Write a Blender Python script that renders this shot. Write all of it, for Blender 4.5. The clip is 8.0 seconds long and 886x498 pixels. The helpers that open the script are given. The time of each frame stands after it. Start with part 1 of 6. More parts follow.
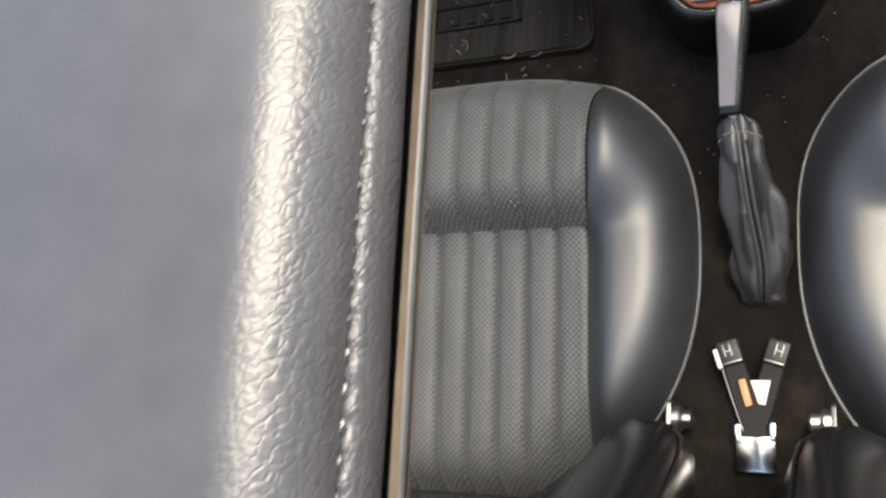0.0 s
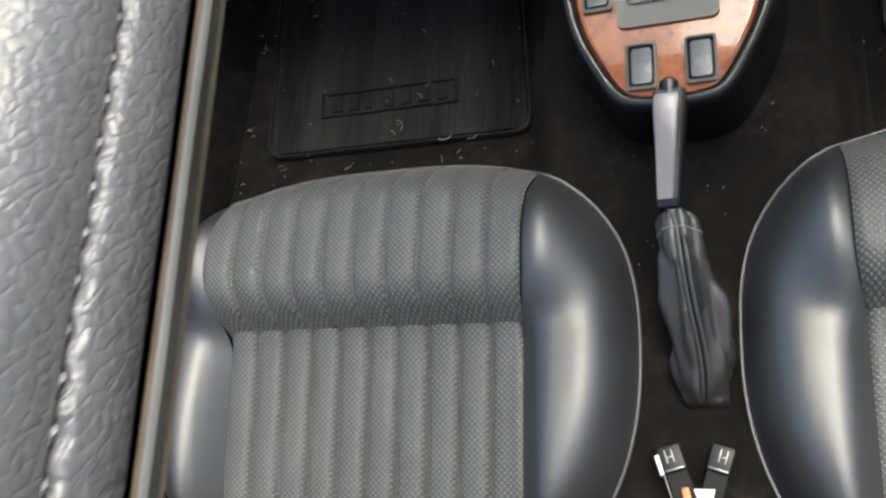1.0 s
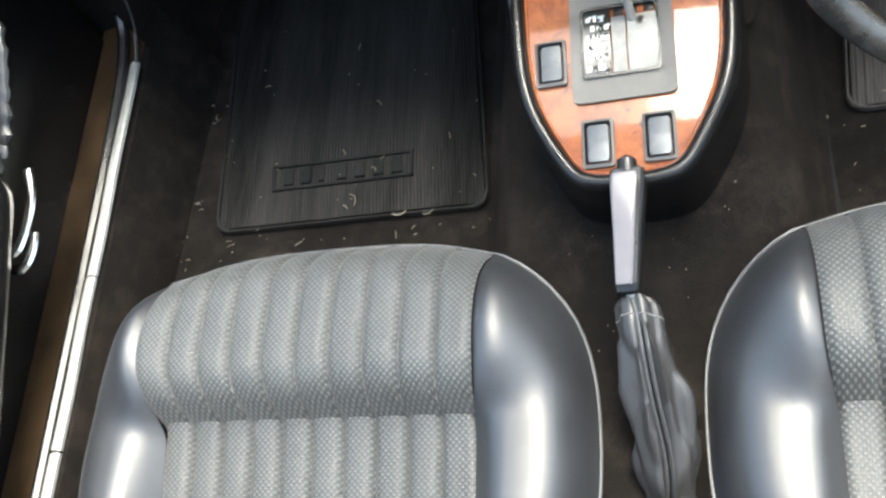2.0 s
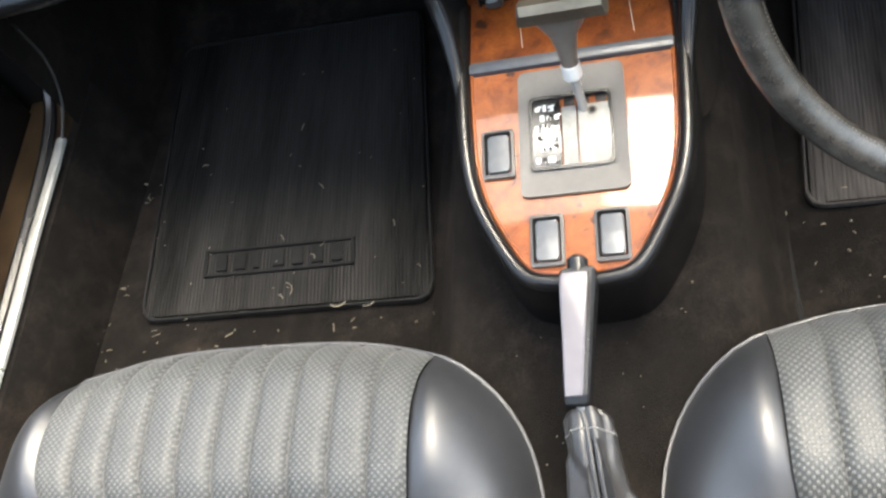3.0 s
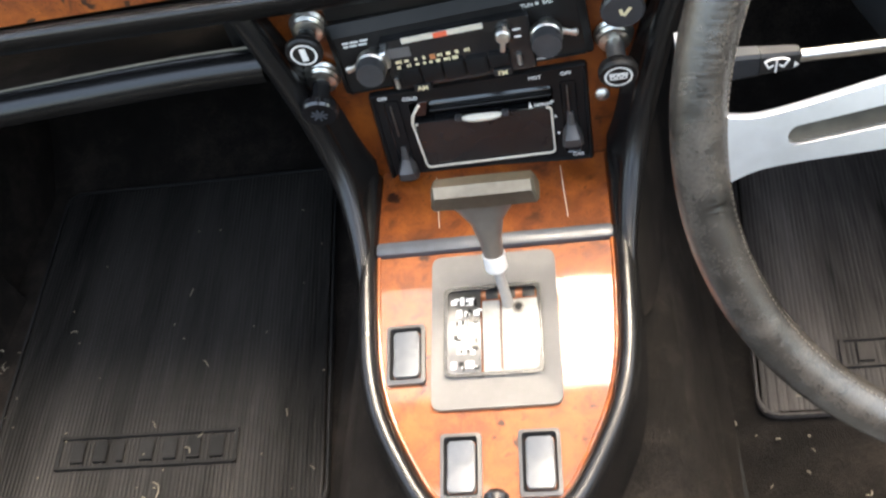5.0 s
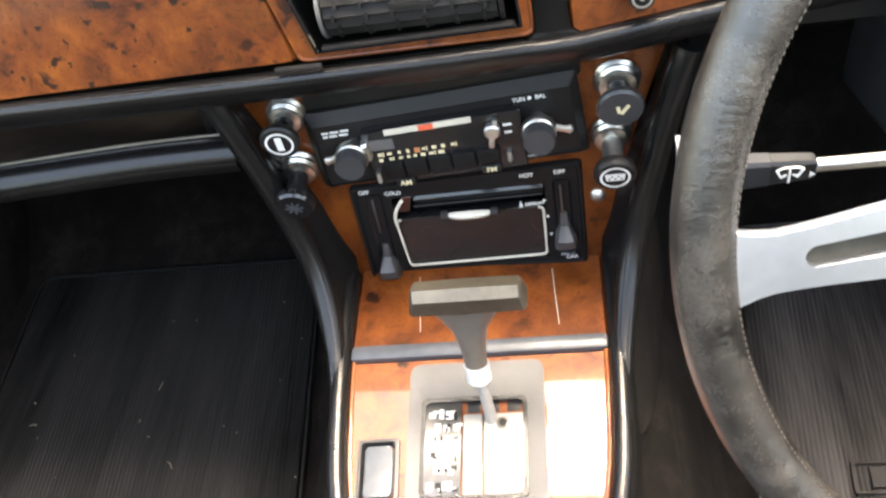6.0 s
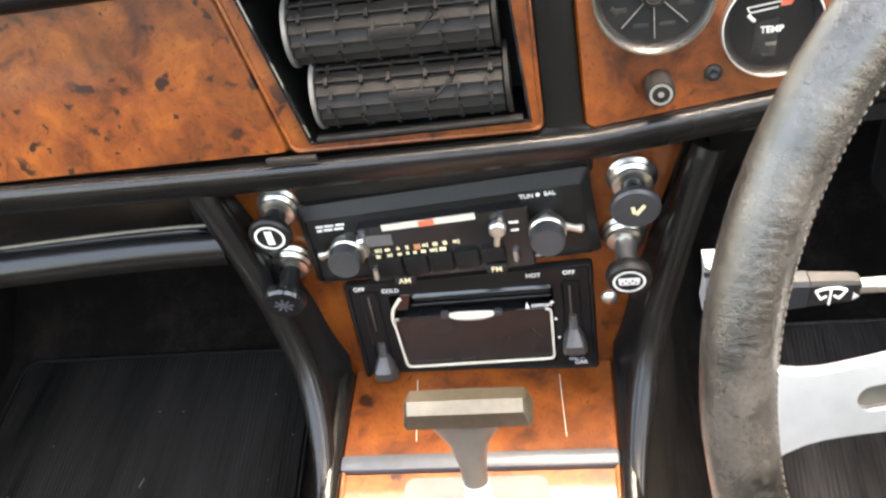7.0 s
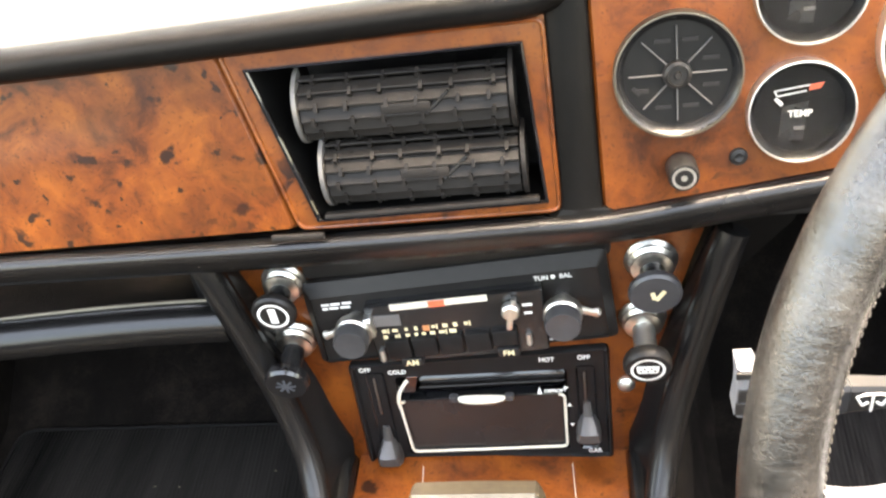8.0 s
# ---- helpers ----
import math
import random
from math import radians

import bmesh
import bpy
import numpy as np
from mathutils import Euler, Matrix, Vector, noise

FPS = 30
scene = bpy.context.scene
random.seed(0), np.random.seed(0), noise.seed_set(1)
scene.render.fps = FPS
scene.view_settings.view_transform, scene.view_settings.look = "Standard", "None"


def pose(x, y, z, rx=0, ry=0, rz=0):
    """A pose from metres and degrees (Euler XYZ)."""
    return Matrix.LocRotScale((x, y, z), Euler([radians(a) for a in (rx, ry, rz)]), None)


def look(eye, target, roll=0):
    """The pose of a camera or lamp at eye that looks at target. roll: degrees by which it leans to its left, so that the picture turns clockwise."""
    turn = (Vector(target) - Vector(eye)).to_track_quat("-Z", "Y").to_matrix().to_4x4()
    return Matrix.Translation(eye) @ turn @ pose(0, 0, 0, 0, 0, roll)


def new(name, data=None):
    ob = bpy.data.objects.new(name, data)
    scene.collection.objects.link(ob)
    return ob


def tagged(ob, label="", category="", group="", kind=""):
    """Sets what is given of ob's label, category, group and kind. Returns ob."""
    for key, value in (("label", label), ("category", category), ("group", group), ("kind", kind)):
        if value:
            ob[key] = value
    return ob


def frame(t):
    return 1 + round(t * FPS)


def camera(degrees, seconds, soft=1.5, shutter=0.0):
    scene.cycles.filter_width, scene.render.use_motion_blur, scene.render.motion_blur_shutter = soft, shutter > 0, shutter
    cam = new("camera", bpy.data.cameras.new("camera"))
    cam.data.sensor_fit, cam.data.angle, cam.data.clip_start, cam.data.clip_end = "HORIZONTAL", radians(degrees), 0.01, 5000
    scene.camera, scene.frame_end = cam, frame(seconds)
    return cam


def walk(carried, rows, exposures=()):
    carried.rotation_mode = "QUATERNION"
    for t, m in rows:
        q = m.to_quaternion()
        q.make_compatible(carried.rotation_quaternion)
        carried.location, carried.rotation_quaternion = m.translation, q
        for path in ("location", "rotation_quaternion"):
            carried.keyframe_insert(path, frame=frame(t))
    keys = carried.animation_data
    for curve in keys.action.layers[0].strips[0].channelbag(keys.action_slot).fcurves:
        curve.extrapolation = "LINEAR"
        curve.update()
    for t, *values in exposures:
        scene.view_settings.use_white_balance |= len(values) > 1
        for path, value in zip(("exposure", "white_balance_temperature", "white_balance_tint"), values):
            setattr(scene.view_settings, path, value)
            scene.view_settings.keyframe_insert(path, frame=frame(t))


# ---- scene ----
# The open cockpit of a seventies convertible. x: to the car's right, y: to its nose, z: up, metres; 0 is the carpet's height.
cam = camera(51.9, 8.0, soft=2.2, shutter=0.4)
PATH = [
(0, (0.0777, 0.4381, 1.0279), (-0.3157, 0.7055, 0.1483), -54.99),
    (0.5, (0.0787, 0.4601, 1.0053), (-0.2846, 0.7647, 0.1248), -49.33),
    (1, (0.0790, 0.4855, 0.9831), (-0.2596, 0.8209, 0.1039), -45.50),
    (1.5, (0.0840, 0.5059, 0.9609), (-0.2406, 0.8722, 0.0888), -42.20),
    (1.7, (0.0869, 0.5136, 0.9513), (-0.2325, 0.8927, 0.0828), -41.01),
    (2.8, (0.0847, 0.5658, 0.8983), (-0.1805, 1.0214, 0.0485), -31.81),
    (3, (0.0863, 0.5772, 0.8871), (-0.1700, 1.0481, 0.0430), -30.17),
    (3.5, (0.0837, 0.6059, 0.8634), (-0.1440, 1.1125, 0.0319), -26.10),
    (4, (0.0814, 0.6387, 0.8403), (-0.1195, 1.1775, 0.0222), -22.54),
    (4.5, (0.0781, 0.6639, 0.8195), (-0.1000, 1.2347, 0.0179), -19.34),
    (4.7, (0.0771, 0.6770, 0.8124), (-0.0929, 1.2574, 0.0160), -18.47),
    (5.8, (0.0846, 0.7278, 0.7699), (-0.0743, 1.3879, 0.0357), -14.26),
    (6, (0.0833, 0.7368, 0.7669), (-0.0716, 1.4087, 0.0426), -13.69),
    (6.5, (0.0830, 0.7600, 0.7567), (-0.0713, 1.4605, 0.0600), -12.61),
    (7, (0.0807, 0.7782, 0.7474), (-0.0739, 1.5098, 0.0834), -11.73),
    (7.5, (0.0782, 0.7891, 0.7429), (-0.0776, 1.5465, 0.1089), -10.93),
    (8, (0.0755, 0.8008, 0.7413), (-0.0822, 1.5778, 0.1318), -10.32),
]
EXPOSURES = [(0.0, 1.4, 6700, 6), (1.0, 1.4, 6350, 3), (1.5, 2.1, 6150, 1.0), (3.0, 2.62, 6700, 5), (4.5, 2.92, 7050, 8), (6.0, 3.36, 7450, 10), (8.0, 4.15, 8300, 12)]
walk(cam, [(t, look(eye, target, roll)) for t, eye, target, roll in PATH], EXPOSURES)

# ---- light: a bright, hazy sky with a veiled sun ----
SUN_UP, SUN_TURN = 70.0, 44.0
world = bpy.data.worlds.new("sky")
world.use_nodes = True
scene.world = world
wn = world.node_tree
sky = wn.nodes.new("ShaderNodeTexSky")
sky.sky_type = "NISHITA"
sky.sun_disc = False
sky.sun_elevation = radians(SUN_UP)
sky.sun_rotation = radians(SUN_TURN)
sky.air_density, sky.dust_density, sky.ozone_density = 1.6, 6.0, 1.2
wn.links.new(sky.outputs["Color"], wn.nodes["Background"].inputs["Color"])
wn.nodes["Background"].inputs["Strength"].default_value = 0.15
sun = new("sun", bpy.data.lights.new("sun", "SUN"))
sun.data.energy, sun.data.angle, sun.data.color = 1.4, radians(36), (1.0, 0.94, 0.86)
a, b = radians(SUN_UP), radians(SUN_TURN)
sun.matrix_world = look((0, 0, 0), (-math.sin(b) * math.cos(a), -math.cos(b) * math.cos(a), -math.sin(a)))


# ---- materials ----
def material(name, color, rough=0.5, metal=0.0, vary=0.25, grain=200.0, bump=0.1, bump_scale=400.0, coat=0.0, spec=0.5, stretch=(1, 1, 1), dist=0.0006, sheen=0.0):
    """A plain surface with two scales of variation in colour, gloss and relief."""
    m = bpy.data.materials.new(name)
    m.use_nodes = True
    n, l = m.node_tree.nodes, m.node_tree.links
    p = n["Principled BSDF"]
    p.inputs["Roughness"].default_value, p.inputs["Metallic"].default_value = rough, metal
    p.inputs["Specular IOR Level"].default_value = spec
    p.inputs["Coat Weight"].default_value = coat
    p.inputs["Coat Roughness"].default_value = 0.08
    p.inputs["Sheen Weight"].default_value, p.inputs["Sheen Roughness"].default_value = sheen, 0.6
    co = n.new("ShaderNodeTexCoord")
    mp = n.new("ShaderNodeMapping")
    mp.inputs["Scale"].default_value = stretch
    l.new(co.outputs["Object"], mp.inputs["Vector"])
    big, fine = n.new("ShaderNodeTexNoise"), n.new("ShaderNodeTexNoise")
    big.inputs["Scale"].default_value, big.inputs["Detail"].default_value = grain / 12, 5
    fine.inputs["Scale"].default_value, fine.inputs["Detail"].default_value = grain, 3
    mix = n.new("ShaderNodeMath")
    mix.operation = "MULTIPLY_ADD"
    l.new(mp.outputs["Vector"], big.inputs["Vector"])
    l.new(mp.outputs["Vector"], fine.inputs["Vector"])
    l.new(fine.outputs["Fac"], mix.inputs[0])
    mix.inputs[1].default_value = 0.4
    l.new(big.outputs["Fac"], mix.inputs[2])
    ramp = n.new("ShaderNodeValToRGB")
    lo, hi = 1 - vary, 1 + vary
    ramp.color_ramp.elements[0].position, ramp.color_ramp.elements[1].position = 0.45, 0.95
    ramp.color_ramp.elements[0].color = (*[min(1, c * lo) for c in color], 1)
    ramp.color_ramp.elements[1].color = (*[min(1, c * hi) for c in color], 1)
    l.new(mix.outputs[0], ramp.inputs["Fac"])
    l.new(ramp.outputs["Color"], p.inputs["Base Color"])
    rr = n.new("ShaderNodeMapRange")
    rr.inputs["To Min"].default_value, rr.inputs["To Max"].default_value = rough * 0.85, min(1, rough * 1.15)
    l.new(big.outputs["Fac"], rr.inputs["Value"])
    l.new(rr.outputs[0], p.inputs["Roughness"])
    if bump:
        tex = n.new("ShaderNodeTexNoise")
        tex.inputs["Scale"].default_value, tex.inputs["Detail"].default_value = bump_scale, 4
        l.new(mp.outputs["Vector"], tex.inputs["Vector"])
        bp = n.new("ShaderNodeBump")
        bp.inputs["Strength"].default_value, bp.inputs["Distance"].default_value = bump, dist
        l.new(tex.outputs["Fac"], bp.inputs["Height"])
        l.new(bp.outputs["Normal"], p.inputs["Normal"])
    return m


def leather(name, color, rough, scale, strength, dist=0.0008, crease=0.6, spec=0.5, coat=0.0, fold_from=None, bend=0.003, soft=0.35, cracks=0.0, vary=0.3, grain=120):
    """Grained hide: a net of cells, larger creases that run across it, and dulled or polished patches."""
    m = material(name, color, rough, vary=vary, grain=grain, bump=0, spec=spec, coat=coat)
    n, l = m.node_tree.nodes, m.node_tree.links
    n["Principled BSDF"].inputs["Coat Roughness"].default_value = 0.3
    co = n["Texture Coordinate"]
    warp = n.new("ShaderNodeTexNoise")
    warp.inputs["Scale"].default_value = scale * 0.35
    add = n.new("ShaderNodeMixRGB")
    add.blend_type = "ADD"
    add.inputs["Fac"].default_value = bend
    l.new(co.outputs["Object"], warp.inputs["Vector"])
    l.new(co.outputs["Object"], add.inputs["Color1"])
    l.new(warp.outputs["Color"], add.inputs["Color2"])
    cell = n.new("ShaderNodeTexVoronoi")
    cell.feature = "SMOOTH_F1"
    cell.inputs["Smoothness"].default_value = 0.35
    cell.inputs["Scale"].default_value = scale
    l.new(add.outputs["Color"], cell.inputs["Vector"])
    cut = n.new("ShaderNodeMapRange")
    cut.inputs["From Min"].default_value, cut.inputs["From Max"].default_value = 0.75, 0.75 - soft
    cut.interpolation_type = "SMOOTHSTEP"
    l.new(cell.outputs["Distance"], cut.inputs["Value"])
    crack, slit, both = n.new("ShaderNodeTexVoronoi"), n.new("ShaderNodeMapRange"), n.new("ShaderNodeMath")
    crack.feature = "DISTANCE_TO_EDGE"
    crack.inputs["Scale"].default_value = scale * 1.1
    l.new(add.outputs["Color"], crack.inputs["Vector"])
    slit.inputs["From Max"].default_value, slit.inputs["To Max"].default_value = 0.2, cracks
    slit.interpolation_type = "SMOOTHSTEP"
    l.new(crack.outputs["Distance"], slit.inputs["Value"])
    l.new(cut.outputs[0], both.inputs[0])
    l.new(slit.outputs[0], both.inputs[1])
    fold = n.new("ShaderNodeTexNoise")
    fold.inputs["Scale"].default_value, fold.inputs["Detail"].default_value = scale * 0.22, 6
    fold.inputs["Roughness"].default_value = 0.65
    l.new(add.outputs["Color"], fold.inputs["Vector"])
    mul = n.new("ShaderNodeMath")
    mul.operation = "MULTIPLY_ADD"
    l.new(fold.outputs["Fac"], mul.inputs[0])
    mul.inputs[1].default_value = crease * 4
    l.new(both.outputs[0], mul.inputs[2])
    bp = n.new("ShaderNodeBump")
    bp.inputs["Strength"].default_value, bp.inputs["Distance"].default_value = strength, dist
    l.new(mul.outputs[0], bp.inputs["Height"])
    if fold_from is not None:
        # stretched smooth on one side, wrinkled towards the seam
        sep, lvl = n.new("ShaderNodeSeparateXYZ"), n.new("ShaderNodeMapRange")
        l.new(add.outputs["Color"], sep.inputs[0])
        lvl.inputs["From Min"].default_value, lvl.inputs["From Max"].default_value = fold_from
        lvl.inputs["To Min"].default_value, lvl.inputs["To Max"].default_value = strength * 0.12, strength
        l.new(sep.outputs["X"], lvl.inputs["Value"])
        l.new(lvl.outputs[0], bp.inputs["Strength"])
    l.new(bp.outputs["Normal"], n["Principled BSDF"].inputs["Normal"])
    return m


def woven(name, dark, light, pitch):
    """Seat cloth: a basket weave of small raised dots between darker threads."""
    m = bpy.data.materials.new(name)
    m.use_nodes = True
    n, l = m.node_tree.nodes, m.node_tree.links
    p = n["Principled BSDF"]
    p.inputs["Roughness"].default_value = 0.5
    p.inputs["Sheen Weight"].default_value = 0.1
    co = n.new("ShaderNodeTexCoord")
    sep = n.new("ShaderNodeSeparateXYZ")
    l.new(co.outputs["Object"], sep.inputs[0])

    def calc(op, x, y):
        q = n.new("ShaderNodeMath")
        q.operation = op
        for k, v in enumerate((x, y)):
            if isinstance(v, (int, float)):
                q.inputs[k].default_value = v
            elif v is not None:
                l.new(v, q.inputs[k])
        return q.outputs[0]

    s = 2 * math.pi / pitch
    u = calc("SINE", calc("MULTIPLY", sep.outputs["X"], s), None)
    v = calc("SINE", calc("MULTIPLY", sep.outputs["Y"], s), None)
    raw = calc("MULTIPLY", u, v)
    knob = n.new("ShaderNodeMapRange")
    knob.interpolation_type = "SMOOTHSTEP"
    knob.inputs["From Min"].default_value, knob.inputs["From Max"].default_value = -0.15, 0.7
    l.new(raw, knob.inputs["Value"])
    dots = knob.outputs[0]
    wear = n.new("ShaderNodeTexNoise")
    wear.inputs["Scale"].default_value, wear.inputs["Detail"].default_value = 14, 6
    l.new(co.outputs["Object"], wear.inputs["Vector"])
    fac = calc("ADD", calc("MULTIPLY", dots, 0.62), calc("MULTIPLY", wear.outputs["Fac"], 0.4))
    ramp = n.new("ShaderNodeValToRGB")
    ramp.color_ramp.elements[0].position, ramp.color_ramp.elements[1].position = 0.2, 0.85
    ramp.color_ramp.elements[0].color, ramp.color_ramp.elements[1].color = (*dark, 1), (*light, 1)
    l.new(fac, ramp.inputs["Fac"])
    l.new(ramp.outputs["Color"], p.inputs["Base Color"])
    bp = n.new("ShaderNodeBump")
    bp.inputs["Strength"].default_value, bp.inputs["Distance"].default_value = 0.8, 0.0007
    l.new(dots, bp.inputs["Height"])
    l.new(bp.outputs["Normal"], p.inputs["Normal"])
    return m


def carpet(name, deep, mid, worn):
    """Worn car carpet: broad faded patches, small stains and a fine pile."""
    m = bpy.data.materials.new(name)
    m.use_nodes = True
    n, l = m.node_tree.nodes, m.node_tree.links
    p = n["Principled BSDF"]
    p.inputs["Roughness"].default_value, p.inputs["Specular IOR Level"].default_value = 0.95, 0.1
    p.inputs["Sheen Weight"].default_value, p.inputs["Sheen Roughness"].default_value = 0.03, 0.6
    p.inputs["Sheen Tint"].default_value = (0.9, 0.72, 0.6, 1)
    co = n.new("ShaderNodeTexCoord")
    fields = []
    for size, detail in ((9, 5), (42, 5), (420, 3)):
        t = n.new("ShaderNodeTexNoise")
        t.inputs["Scale"].default_value, t.inputs["Detail"].default_value, t.inputs["Roughness"].default_value = size, detail, 0.62
        l.new(co.outputs["Object"], t.inputs["Vector"])
        fields.append(t.outputs["Fac"])
    total = None
    for f, w in zip(fields, (0.5, 0.3, 0.25)):
        q = n.new("ShaderNodeMath")
        q.operation = "MULTIPLY_ADD"
        q.inputs[1].default_value = w
        l.new(f, q.inputs[0])
        if total is not None:
            l.new(total, q.inputs[2])
        else:
            q.inputs[2].default_value = 0.0
        total = q.outputs[0]
    ramp = n.new("ShaderNodeValToRGB")
    e = ramp.color_ramp.elements
    e[0].position, e[0].color = 0.44, (*deep, 1)
    e[1].position, e[1].color = 0.66, (*worn, 1)
    e.new(0.53).color = (*mid, 1)
    l.new(total, ramp.inputs["Fac"])
    l.new(ramp.outputs["Color"], p.inputs["Base Color"])
    pile = n.new("ShaderNodeTexNoise")
    pile.inputs["Scale"].default_value, pile.inputs["Detail"].default_value = 900, 4
    l.new(co.outputs["Object"], pile.inputs["Vector"])
    bp = n.new("ShaderNodeBump")
    bp.inputs["Strength"].default_value, bp.inputs["Distance"].default_value = 1.0, 0.003
    l.new(pile.outputs["Fac"], bp.inputs["Height"])
    l.new(bp.outputs["Normal"], p.inputs["Normal"])
    return m


def burl(name, pale, mid, dark, spots, scale=1.0, coat=1.0, haze=0.06, smudge=0.0):
    """Lacquered burr walnut: a cloudy figure with clusters of dark eyes, under a clear gloss coat."""
    m = bpy.data.materials.new(name)
    m.use_nodes = True
    n, l = m.node_tree.nodes, m.node_tree.links
    p = n["Principled BSDF"]
    p.inputs["Roughness"].default_value = 0.42
    p.inputs["Coat Weight"].default_value, p.inputs["Coat Roughness"].default_value = coat, haze
    p.inputs["Specular IOR Level"].default_value = 0.3
    co = n.new("ShaderNodeTexCoord")
    warp = n.new("ShaderNodeTexNoise")
    warp.inputs["Scale"].default_value, warp.inputs["Detail"].default_value = 30 * scale, 6
    l.new(co.outputs["Object"], warp.inputs["Vector"])
    add = n.new("ShaderNodeMixRGB")
    add.blend_type = "ADD"
    add.inputs["Fac"].default_value = 0.030 / scale
    l.new(co.outputs["Object"], add.inputs["Color1"])
    l.new(warp.outputs["Color"], add.inputs["Color2"])
    fig = n.new("ShaderNodeTexNoise")
    fig.inputs["Scale"].default_value, fig.inputs["Detail"].default_value = 34 * scale, 9
    fig.inputs["Roughness"].default_value, fig.inputs["Distortion"].default_value = 0.66, 0.5
    l.new(add.outputs["Color"], fig.inputs["Vector"])
    ramp = n.new("ShaderNodeValToRGB")
    e = ramp.color_ramp.elements
    e[0].position, e[0].color = 0.34, (*dark, 1)
    e[1].position, e[1].color = 0.66, (*pale, 1)
    k = e.new(0.47)
    k.color = (*mid, 1)
    l.new(fig.outputs["Fac"], ramp.inputs["Fac"])
    eyes = n.new("ShaderNodeTexVoronoi")
    eyes.inputs["Scale"].default_value = 80 * scale
    eyes.inputs["Randomness"].default_value = 1.0
    ragged, shove = n.new("ShaderNodeTexNoise"), n.new("ShaderNodeMixRGB")
    ragged.inputs["Scale"].default_value, ragged.inputs["Detail"].default_value = 130 * scale, 4
    shove.blend_type = "ADD"
    shove.inputs["Fac"].default_value = 0.014 / scale
    l.new(co.outputs["Object"], ragged.inputs["Vector"])
    l.new(add.outputs["Color"], shove.inputs["Color1"])
    l.new(ragged.outputs["Color"], shove.inputs["Color2"])
    l.new(shove.outputs["Color"], eyes.inputs["Vector"])
    near = n.new("ShaderNodeMapRange")
    near.inputs["From Min"].default_value, near.inputs["From Max"].default_value = 0.46, 0.22
    near.interpolation_type = "SMOOTHSTEP"
    grow, sized, pick = n.new("ShaderNodeMapRange"), n.new("ShaderNodeMath"), n.new("ShaderNodeSeparateXYZ")
    l.new(eyes.outputs["Color"], pick.inputs[0])
    l.new(pick.outputs["X"], grow.inputs["Value"])
    grow.inputs["To Min"].default_value, grow.inputs["To Max"].default_value = 0.75, 3.2
    sized.operation = "MULTIPLY"
    l.new(eyes.outputs["Distance"], sized.inputs[0])
    l.new(grow.outputs[0], sized.inputs[1])
    l.new(sized.outputs[0], near.inputs["Value"])
    where = n.new("ShaderNodeTexNoise")
    where.inputs["Scale"].default_value, where.inputs["Detail"].default_value = 13 * scale, 4
    l.new(co.outputs["Object"], where.inputs["Vector"])
    patch = n.new("ShaderNodeMapRange")
    patch.inputs["From Min"].default_value, patch.inputs["From Max"].default_value = 0.60 - spots * 0.15, 0.68 - spots * 0.12
    l.new(where.outputs["Fac"], patch.inputs["Value"])
    both = n.new("ShaderNodeMath")
    both.operation = "MULTIPLY"
    l.new(near.outputs[0], both.inputs[0])
    l.new(patch.outputs[0], both.inputs[1])
    mix = n.new("ShaderNodeMixRGB")
    mix.inputs["Color2"].default_value = (dark[0] * 0.30, dark[1] * 0.28, dark[2] * 0.35, 1)
    l.new(both.outputs[0], mix.inputs["Fac"])
    pores, tiny, speck = n.new("ShaderNodeTexVoronoi"), n.new("ShaderNodeMapRange"), n.new("ShaderNodeMixRGB")
    pores.inputs["Scale"].default_value = 300 * scale
    tiny.inputs["From Min"].default_value, tiny.inputs["From Max"].default_value, tiny.inputs["To Max"].default_value = 0.30, 0.08, 0.55
    l.new(add.outputs["Color"], pores.inputs["Vector"])
    l.new(pores.outputs["Distance"], tiny.inputs["Value"])
    l.new(tiny.outputs[0], speck.inputs["Fac"])
    cloud, murk, soot = n.new("ShaderNodeTexNoise"), n.new("ShaderNodeMapRange"), n.new("ShaderNodeMixRGB")
    cloud.inputs["Scale"].default_value, cloud.inputs["Detail"].default_value, cloud.inputs["Roughness"].default_value = 19 * scale, 7, 0.62
    murk.inputs["From Min"].default_value, murk.inputs["From Max"].default_value, murk.inputs["To Max"].default_value = 0.50, 0.68, smudge
    l.new(add.outputs["Color"], cloud.inputs["Vector"])
    l.new(cloud.outputs["Fac"], murk.inputs["Value"])
    l.new(murk.outputs[0], soot.inputs["Fac"])
    l.new(ramp.outputs["Color"], soot.inputs["Color1"])
    soot.inputs["Color2"].default_value = (dark[0] * 0.55, dark[1] * 0.5, dark[2] * 0.5, 1)
    l.new(soot.outputs["Color"], speck.inputs["Color1"])
    speck.inputs["Color2"].default_value = (dark[0] * 0.8, dark[1] * 0.8, dark[2] * 0.8, 1)
    l.new(speck.outputs["Color"], mix.inputs["Color1"])
    l.new(mix.outputs["Color"], p.inputs["Base Color"])
    bp = n.new("ShaderNodeBump")
    bp.inputs["Strength"].default_value, bp.inputs["Distance"].default_value = 0.03, 0.0008
    l.new(fig.outputs["Fac"], bp.inputs["Height"])
    l.new(bp.outputs["Normal"], p.inputs["Coat Normal"])
    return m


